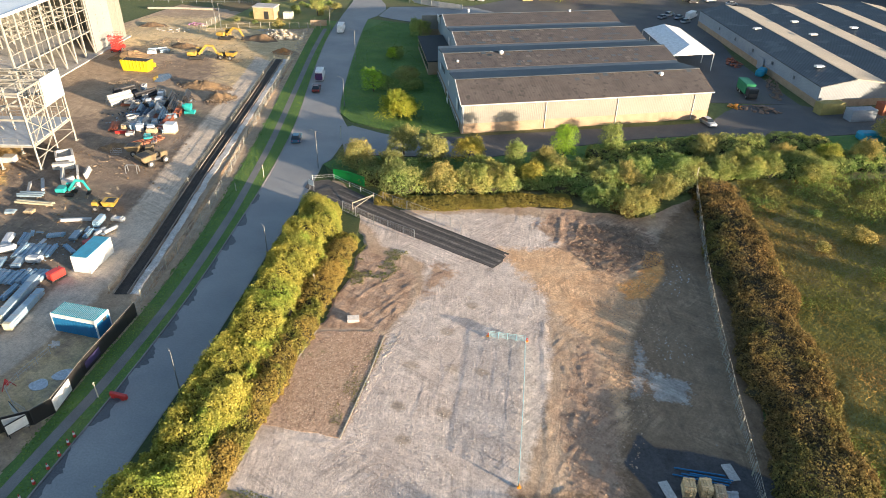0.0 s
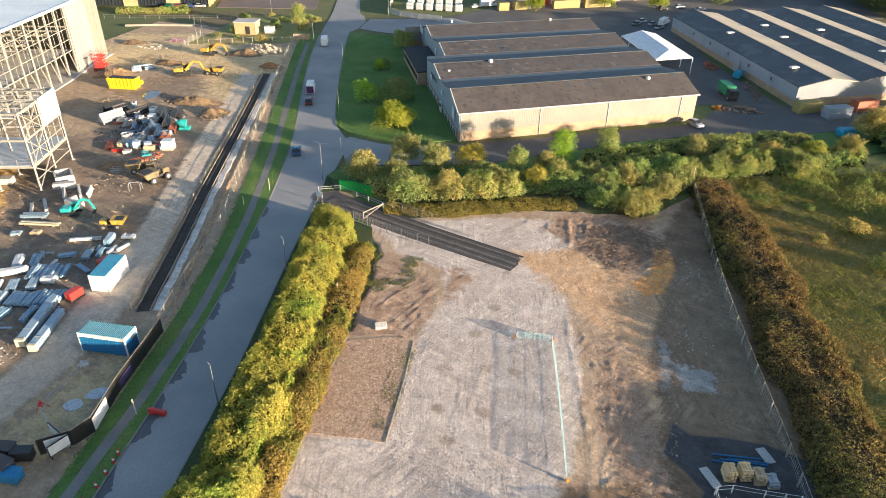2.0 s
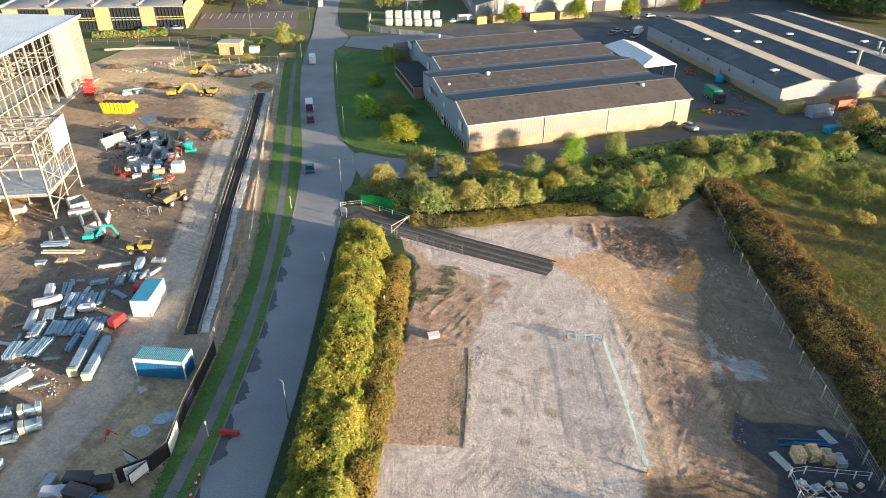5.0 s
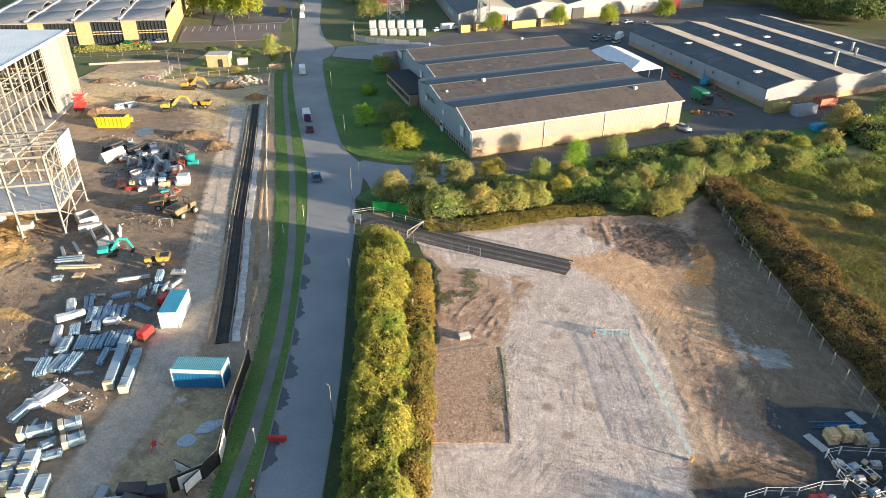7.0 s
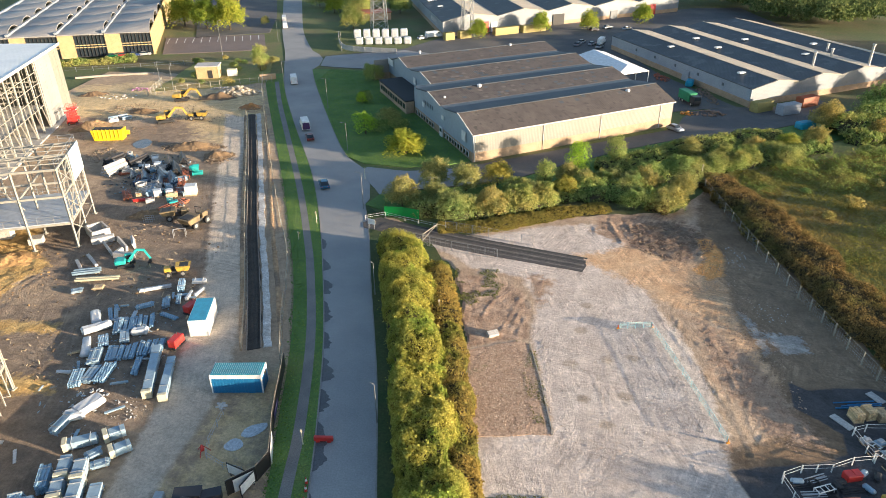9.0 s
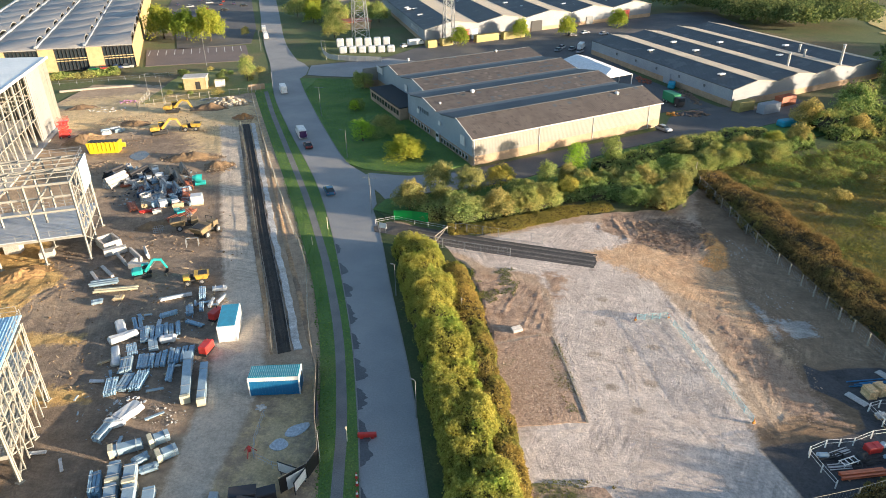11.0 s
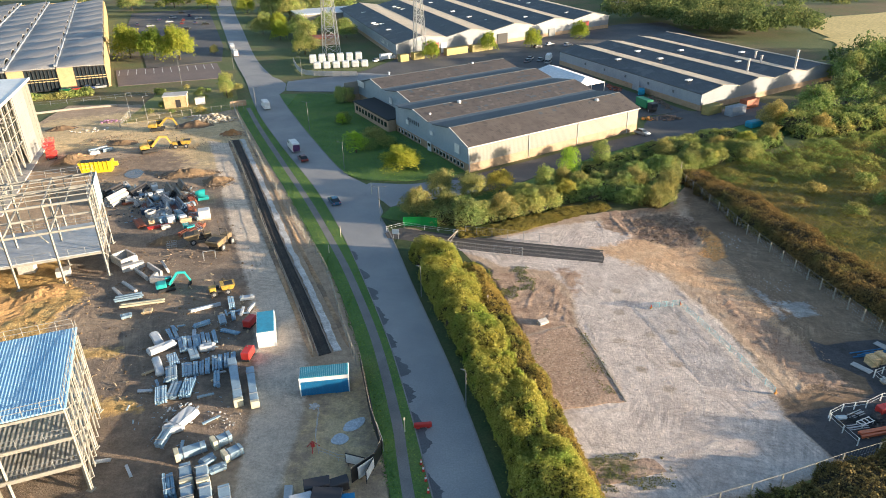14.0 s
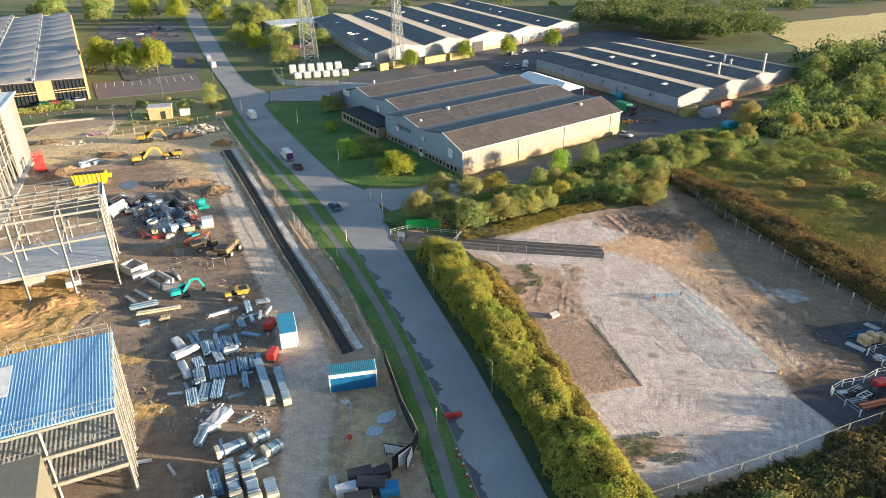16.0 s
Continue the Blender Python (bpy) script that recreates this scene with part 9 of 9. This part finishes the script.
mast(-51.5, 288, 48, 3.2)
mast(-13.5, 273.5, 44, 2.2)
ob = empty("far_shed", Matrix(), "long pale industrial shed beyond the wood", "building")
part("wall", box(bmesh.new(), (165, 447, 3), (86, 30, 6), -12), M_CLAD_CREAM, ob)
part("roof", box(bmesh.new(), (165, 447, 6.3), (88, 31, 0.7), -12, 0.2), M_SHED_ROOF, ob)
ob = empty("roadside_shed", Matrix(), "white flat-roofed shed beside the far road", "building")
part("wall", box(bmesh.new(), (-62, 398, 2.5), (40, 24, 5), 20), M_CLAD_CREAM, ob)
part("roof", box(bmesh.new(), (-62, 398, 5.3), (41, 25, 0.6), 20, 0.1), M_SHED_ROOF, ob)
ob = empty("rusty_shed", Matrix(), "low rust-red shed behind the roadside trees", "building")
part("wall", box(bmesh.new(), (-58, 315, 1.6), (14, 9, 3.2), 18), M_BRICK, ob)
part("roof", box(bmesh.new(), (-58, 315, 3.4), (15, 10, 0.4), 18, 0.05), M_RUSTBEAM, ob)

M_SHEDGREY = surface("weathered_concrete", (0.34, 0.30, 0.25), (0.42, 0.375, 0.31), 0.4, 5.0, 0.9, 0.3, 0.03)
solid("low_wall", bar(bar(bmesh.new(), (-136, 200.2, 0.3), (-126, 204.4, 0.3), 0.6, 0.6), (-126, 204.4, 0.3), (-113.5, 207.6, 0.3), 0.6, 0.6), M_SHEDGREY, "long low pale concrete wall along the site edge", "wall", kind="structure")
kiosk = thing("substation_kiosk", -93.6, 204.6, 10, "small buff brick substation with a flat roof", "building")
kiosk.matrix_world = pose(-93.6, 204.6, 0.04, 0, 0, 10) @ Matrix.Scale(1.22, 4)
part("wall", box(bmesh.new(), (0, 0, 1.5), (5.6, 4.2, 3.0), 0, 0.02), M_BUFF, kiosk)
part("roof", box(bmesh.new(), (0, 0, 3.1), (6.0, 4.6, 0.25), 0, 0.03), M_CONC, kiosk)
part("door", box(bmesh.new(), (0.7, -2.12, 1.1), (1.2, 0.08, 2.0), 0, 0.01), M_DARK, kiosk)
hut = thing("equipment_hut", -86.6, 206.2, 10, "small cream equipment cabinet on the grass", "cabinet")
part("cabinet", box(bmesh.new(), (0, 0, 1.1), (3.0, 1.8, 2.2), 0, 0.04), M_INSUL, hut)
for k in range(4):
    part("door", box(bmesh.new(), (-1.1 + k * 0.73, -0.93, 1.1), (0.66, 0.05, 1.9), 0, 0.01), M_WHITE, hut)
sheet("kiosk_grass", [(-104, 186), (-88, 190), (-72, 199), (-76, 209), (-80, 232), (-106, 226)], 0.08, M_FIELD, "rough grass round the substation", "lawn", 1.5, 0.8)
fence("compound_fence", "weathered timber post fence round the substation", [(-103, 181), (-105.4, 196)], 2.6, 1.8, M_POST, 0.12, [0.4, 0.9], 0.5, M_STEEL)
fence("north_fence", "weathered post and board fence along the site", [(-103, 181.5), (-88.4, 192), (-71.4, 198.6)], 2.6, 1.8, M_POST, 0.14, [0.35, 0.9], panel=None)
ob = thing("brick_pillar", -73.5, 201.5, 20, "low brown brick wall at the fence corner", "wall")
part("wall", box(bmesh.new(), (0, 0, 0.9), (5.0, 0.5, 1.8), 0, 0.03), M_BRICK, ob)
thicket("north_hedge", "clipped hedge below the office block", [(-152, 217), (-140, 221), (-128, 226)], 2.0, 2.0, 1.9, M_LEAF_GREEN, 9000, 0.22, 71, 1.4)
fence("office_fence", "grey post and rail fence below the offices", [(-150, 208), (-136, 211), (-122, 216), (-106, 222)], 4.0, 1.4, M_STEEL, 0.1, [0.4, 0.95])
for k in range(18):
    plant(rng.choice(("bush", "gorse")), rng.uniform(-106, -78), rng.uniform(192, 232), rng.uniform(0.5, 1.0))
for k in range(12):
    a = k / 11
    x, y = -134 + 34 * a, 265.5 + 8.6 * a
    bm = prism(bmesh.new(), [(x, y), (x + 0.22, y), (x + 3.6, y - 10), (x + 3.38, y - 10)], 0.02, 0.036)
    solid("parking_line", bm, M_WHITE, "worn white painted bay line", "road marking", kind="structure")
for k, (x, y) in enumerate(((-143, 419), (-152, 432), (-161, 448), (-150, 412), (-160, 425), (-140, 400), (-132, 392), (-147, 398), (-156, 405), (-165, 415), (-138, 376), (-150, 382), (-162, 390), (-172, 398))):
    car(x, y, 20 + 90 * (k % 2), paint("far_car_paint", ((0.6, 0.6, 0.62), (0.05, 0.07, 0.15), (0.02, 0.02, 0.02), (0.3, 0.05, 0.04))[k % 4], 0.3, 0.2), "parked car by the office block", "car", "office cars")
for k, (x, c) in enumerate(((-140, (0.02, 0.25, 0.10)), (-136.5, (0.5, 0.05, 0.04)), (-132.8, (0.05, 0.1, 0.3)), (-129.5, (0.6, 0.6, 0.6)))):
    car(x, 231.5 + (x + 140) * 0.31, 17, paint("office_car_paint", c, 0.35, 0.2), "car parked below the office glazing", "car", "office cars")

# ---- the storage compound on the tarmac ----
def barrier_run(name, label, line, h=1.1):
    fence(name, label, line, 1.5, h, M_WHITE, 0.10, [0.55, 0.98], z=0.07)


for line in ([(27.4, 40.9), (27.0, 43.0), (26.7, 45.0)], [(26.9, 45.5), (29.1, 46.5), (32.2, 46.8), (34.7, 47.9), (37.1, 48.3)], [(37.1, 48.6), (36.9, 49.7), (36.7, 52.2)], [(36.9, 52.4), (38.3, 52.9), (41.2, 53.0), (44.4, 53.2)]):
    barrier_run("white_barrier", "white tubular barrier round stored materials", line)
crate_x = thing("red_crate", 33.8, 46.0, 12, "bright red steel crate with lids", "crate", z=0.07)
part("bin", box(bmesh.new(), (0, 0, 0.45), (1.7, 0.95, 0.75), 0, 0.06), M_RED, crate_x)
for sx in (-0.42, 0.42):
    part("lid", box(bmesh.new(), (sx, 0, 0.86), (0.76, 0.9, 0.07), 0, 0.02), M_RED, crate_x)
ob = thing("yellow_crate", 36.0, 43.0, 10, "yellow plastic stillage crate", "crate", z=0.07)
part("bin", box(bmesh.new(), (0, 0, 0.5), (1.5, 1.0, 0.9), 0, 0.06), M_YELLOW, ob)
beams(31.0, 42.6, 8, 5.8, 3, paint("red_lead_steel", (0.66, 0.19, 0.08), 0.5), "orange steel beams in the compound", "compound beams")
for k, (x, y, a) in enumerate(((28.6, 44.8, 10), (30.2, 45.6, 20), (31.6, 44.6, 15), (29.2, 43.6, 5), (33.2, 44.4, 12), (34.5, 42.6, 15))):
    ob = thing("scaffold_bundle", x, y, a, "bundle of grey tubes and black hoses", "tubes", "scaffold bundles", 0.07)
    for i in range(4):
        part("tube", rod(bmesh.new(), (-1.2, -0.3 + i * 0.2, 0.15 + 0.1 * (i % 2)), (1.2, -0.25 + i * 0.2, 0.15 + 0.1 * (i % 2)), 0.06, 6), M_STEEL if k % 2 else M_DARK, ob)
for x, y in ((29.8, 45.0), (31.0, 43.9)):
    ob = thing("hose_coil", x, y, 0, "coiled black hose on the tarmac", "hose", "hose coils", 0.07)
    bm = bmesh.new()
    for j in range(3):
        for i in range(16):
            a, b = 6.283 * i / 16, 6.283 * (i + 1) / 16
            rr = 0.62 - 0.06 * j
            rod(bm, (math.cos(a) * rr, math.sin(a) * rr, 0.1 + 0.12 * j), (math.cos(b) * rr, math.sin(b) * rr, 0.1 + 0.12 * j), 0.06, 5)
    part("coil", bm, M_DARK, ob)
for k, (x, y, a, wood) in enumerate(((38.2, 54.9, 98, M_PALE_WOOD), (39.7, 55.4, 102, M_PALE_WOOD), (41.0, 55.2, 99, M_TIMBER), (42.2, 55.1, 101, M_STEEL))):
    ob = thing("timber_pallet", x, y, a, "stacked pale sawn boards on a pallet" if k < 2 else "stacked brown boards on a pallet" if k < 3 else "grey steel tubes laid in layers on a pallet", "timber" if k < 3 else "tubes", "timber pallets", 0.07)
    rng_p = random.Random(70 + k)
    part("pallet", box(bmesh.new(), (0, 0, 0.06), (1.5, 1.1, 0.12), 0, 0.01), M_TIMBER, ob)
    for i in range((6, 6, 5, 3)[k]):
        for j in range(4):
            y0 = (j - 1.5) * 0.27 + rng_p.uniform(-0.02, 0.02)
            part("board", box(bmesh.new(), (rng_p.uniform(-0.06, 0.06), y0, 0.2 + i * 0.18), (1.5, 0.23, 0.13), rng_p.uniform(-2, 2), 0.01), wood, ob)
    for sx in (-0.45, 0.45):
        part("bearer", box(bmesh.new(), (sx, 0, 0.2 + (6, 6, 5, 3)[k] * 0.18), (0.12, 1.05, 0.07), 0, 0.01), wood, ob)
for k, (x, y, l) in enumerate(((39.4, 56.7, 5.2), (39.9, 57.1, 4.6), (40.4, 57.4, 4.0), (39.3, 57.7, 4.8))):
    ob = thing("blue_pipe", x, y, 4 + k, "long dark blue plastic pipe on the tarmac", "pipe", "blue pipes", 0.07)
    part("pipe", rod(bmesh.new(), (-l / 2, 0, 0.08), (l / 2, 0, 0.08), 0.08, 8), M_BLUE, ob)
for x, y, a, l, w in ((36.5, 54.25, -60, 2.5, 0.95), (42.2, 58.6, -64, 2.0, 1.0)):
    ob = thing("concrete_sheet", x, y, a, "pale grey sheet lying flat on tarmac", "board", "loose boards", 0.07)
    part("sheet", box(bmesh.new(), (0, 0, 0.06), (l, w, 0.12), 0, 0.02), M_CONC, ob)
for k, (x, y, a) in enumerate(((37.9, 50.8, -58), (38.4, 48.9, -50), (40.6, 47.6, 15), (40.2, 50.4, -62), (42.6, 49.2, -70), (30.4, 44.2, 20))):
    ob = thing("steel_frame", x, y, a, "pale galvanised steel frame lying among fittings", "frame", "steel frames", 0.07)
    for sy in (-0.35, 0.35):
        part("side_bar", box(bmesh.new(), (0, sy, 0.42), (2.1, 0.09, 0.09), 0, 0.01), M_WHITE, ob)
        for sx in (-0.9, 0.9):
            part("leg", box(bmesh.new(), (sx, sy, 0.19), (0.08, 0.08, 0.38)), M_WHITE, ob)
    for j in range(4):
        part("rung", box(bmesh.new(), (-0.9 + 0.6 * j, 0, 0.42), (0.08, 0.62, 0.08), 0, 0.01), M_WHITE, ob)
for k, (x, y) in enumerate(((28.2, 45.2), (32.4, 45.3), (35.2, 46.6), (36.4, 46.2), (38.6, 46.4), (32.0, 44.9), (34.8, 44.6))):
    ob = thing("machine_cover", x, y, 20 * k, "rounded pale plastic cover on the tarmac" if k % 2 == 0 else "rounded black plastic cover on the tarmac", "cover", "machine covers", 0.07)
    part("cover", box(bmesh.new(), (0, 0, 0.25), (1.3 - 0.1 * (k % 3), 0.65, 0.5), 0, 0.18), M_PANEL2 if k % 2 == 0 else M_DARK, ob)
for k, (x, y) in enumerate(((37.6, 51.2), (37.6, 49.6), (38.9, 51.0), (40.1, 51.5), (41.3, 51.6), (38.2, 47.6), (39.6, 47.9), (40.2, 49.6), (38.9, 49.4), (42.3, 50.2), (41.4, 48.4), (43, 51.8))):
    ob = thing("material_stillage", x, y, 12 * (k % 4), "grey steel stillage with fittings inside", "stillage", "stillages", 0.07)
    part("tray", box(bmesh.new(), (0, 0, 0.3), (1.0, 0.75, 0.35), 0, 0.03), (M_STEEL, M_PLASTIC, M_PANEL2, M_DARK)[k % 4], ob)
    part("fittings_load", box(bmesh.new(), (0.05, 0, 0.55), (0.7, 0.5, 0.25), 8, 0.05), (M_CONC, M_PLASTIC, M_STEEL, M_TIMBER)[k % 4], ob)
    part("pallet", box(bmesh.new(), (0, 0, 0.06), (1.05, 0.8, 0.12)), M_TIMBER, ob)

# ---- welfare corner by the site gate ----
for k, (x, y, a, l, w, h, m) in enumerate(((-31.4, 39.0, 10, 2.6, 1.2, 1.5, M_PLASTIC), (-30.2, 37.4, -8, 3.0, 1.3, 1.6, M_PLASTIC), (-32.8, 37.2, 14, 2.2, 1.1, 1.3, M_WRAP), (-29.2, 39.2, 20, 2.0, 1.0, 1.3, M_PLASTIC), (-31.6, 35.6, 5, 2.8, 1.2, 1.5, M_PLASTIC), (-28.4, 36.8, 5, 2.0, 1.2, 1.2, M_BLUE), (-34.2, 38.3, 95, 2.0, 0.8, 1.0, M_STEEL))):
    ob = thing("wheeled_bin", x, y, a, "black lidded waste container in the corner", "bin", "waste containers")
    part("body", box(bmesh.new(), (0, 0, h * 0.45), (l, w, h * 0.8), 0, 0.06), m, ob)
    part("lid", box(bmesh.new(), (0, 0.05, h * 0.9), (l * 1.03, w * 1.05, 0.14), 0, 0.04, (6, 0, 0)), m, ob)
for x, y, a, w in ((-27.6, 42.0, -22, 2.2), (-26.0, 40.6, 70, 2.0)):
    ob = thing("notice_board", x, y, a, "white site notice board in a black frame", "sign", "notice boards")
    part("frame", box(bmesh.new(), (0, 0, 1.2), (w + 0.2, 0.08, 1.4), 0, 0.01), M_BLACK, ob)
    part("board", box(bmesh.new(), (0, -0.05, 1.2), (w, 0.04, 1.15), 0, 0.005), M_WHITE, ob)
    for s in (-1, 1):
        part("post", box(bmesh.new(), (s * w * 0.45, 0.08, 0.7), (0.08, 0.08, 1.4)), M_BLACK, ob)
ob = thing("drill_rig", -32.6, 45.4, 30, "small red tripod rig on the mud", "rig")
for a in (0, 2.1, 4.2):
    part("leg", rod(bmesh.new(), (math.cos(a) * 0.8, math.sin(a) * 0.8, 0), (0, 0, 1.1), 0.05, 6), M_RED, ob)
part("motor", box(bmesh.new(), (0, 0, 0.55), (0.4, 0.4, 0.45), 0, 0.05), M_RED, ob)
rocks("yard_stones", -33.2, 52.6, 0.8, 0.5, 14, 0.3, 0.8, M_CONC, "few broken paving stones", 17)

# ---- marks of machines on the stone and soil ----
rocks("root_tangle", 27.5, 97.6, 7.0, 7.0, 2200, 0.04, 0.2, lumps("torn_roots", (0.14, 0.09, 0.06), (0.27, 0.175, 0.115), (0.40, 0.27, 0.18)), "torn roots and sticks in the soil", 86, 0.1, 4.2, 0.09)
rocks("white_litter", 36.6, 91.5, 2.0, 4.5, 60, 0.08, 0.3, M_WRAP, "white scraps of litter on the dark ground", 87)
for k, line in enumerate(([(4.5, 50.3), (3.6, 60), (2.7, 66.8)], [(-4.4, 49.4), (-5.1, 57), (-5.5, 65.0)])):
    bm = bmesh.new()
    for a, b in zip(line, line[1:]):
        bar(bm, (*a, 0.10), (*b, 0.10), 0.12, 0.1)
    solid("plot_edge", bm, M_POST, "low weathered timber edging round the rubble plot", "edging", kind="structure")
precast(-2.1, 68.4, 25, 1.5, 0.9, 0.5, "broken concrete block half buried in the soil", tilt=14)
M_STONES = lumps("loose_stone", (0.36, 0.30, 0.26), (0.50, 0.44, 0.39), (0.64, 0.59, 0.54))
M_CLODS = lumps("loose_clods", (0.24, 0.16, 0.11), (0.36, 0.255, 0.18), (0.46, 0.34, 0.25))
M_BITS = lumps("brick_bits", (0.34, 0.215, 0.135), (0.50, 0.34, 0.225), (0.66, 0.52, 0.39))
rocks("plot_edging", 4.2, 60.5, 0.45, 9.0, 160, 0.1, 0.35, M_GRAVEL, "loose stones along the plot edge", 18)
rocks("stone_scatter", 13, 62, 9, 24, 3000, 0.05, 0.22, M_STONES, "loose stones over the compacted surface", 19)
rocks("soil_scatter", 30, 75, 5, 26, 3000, 0.05, 0.28, M_CLODS, "loose clods over the scraped soil", 20)
rocks("rubble_bricks", -0.6, 58.4, 4.3, 8.3, 8000, 0.06, 0.19, M_BITS, "broken bricks over the plot", 21, ground=0.075)
rocks("slab_rubble", 36.5, 76, 2.2, 3, 60, 0.1, 0.3, M_CONC, "white broken fragments on the slab", 22)

# litter and offcuts trodden into the building site
rocks("timber_offcuts", -56, 72, 12, 18, 130, 0.1, 0.4, M_TIMBER, "timber offcuts and sticks on the mud", 31, 0, 4.0)
rocks("steel_offcuts", -50, 60, 6, 14, 110, 0.08, 0.3, M_PANEL2, "sheet steel offcuts on the mud", 33, 0, 3.0)
rocks("clod_litter", -62, 84, 16, 30, 500, 0.12, 0.6, M_MUD, "clods of clay over the site", 34)
rocks("far_clods", -90, 158, 18, 20, 700, 0.1, 0.45, M_MUD, "clods of clay over the far site", 35)
rocks("store_litter", -72, 120, 8, 11, 160, 0.15, 0.5, M_PANEL2, "fittings and offcuts among the stores", 36, 0.3, 2.0)
rocks("dark_fittings", -74, 122, 9, 11, 160, 0.3, 0.9, M_PLASTIC, "black plastic fittings among the stores", 37, 0.4)
rocks("clay_lumps", -82, 80, 11, 14, 400, 0.1, 0.5, M_CLAY, "lumps of orange clay on the bank", 38)
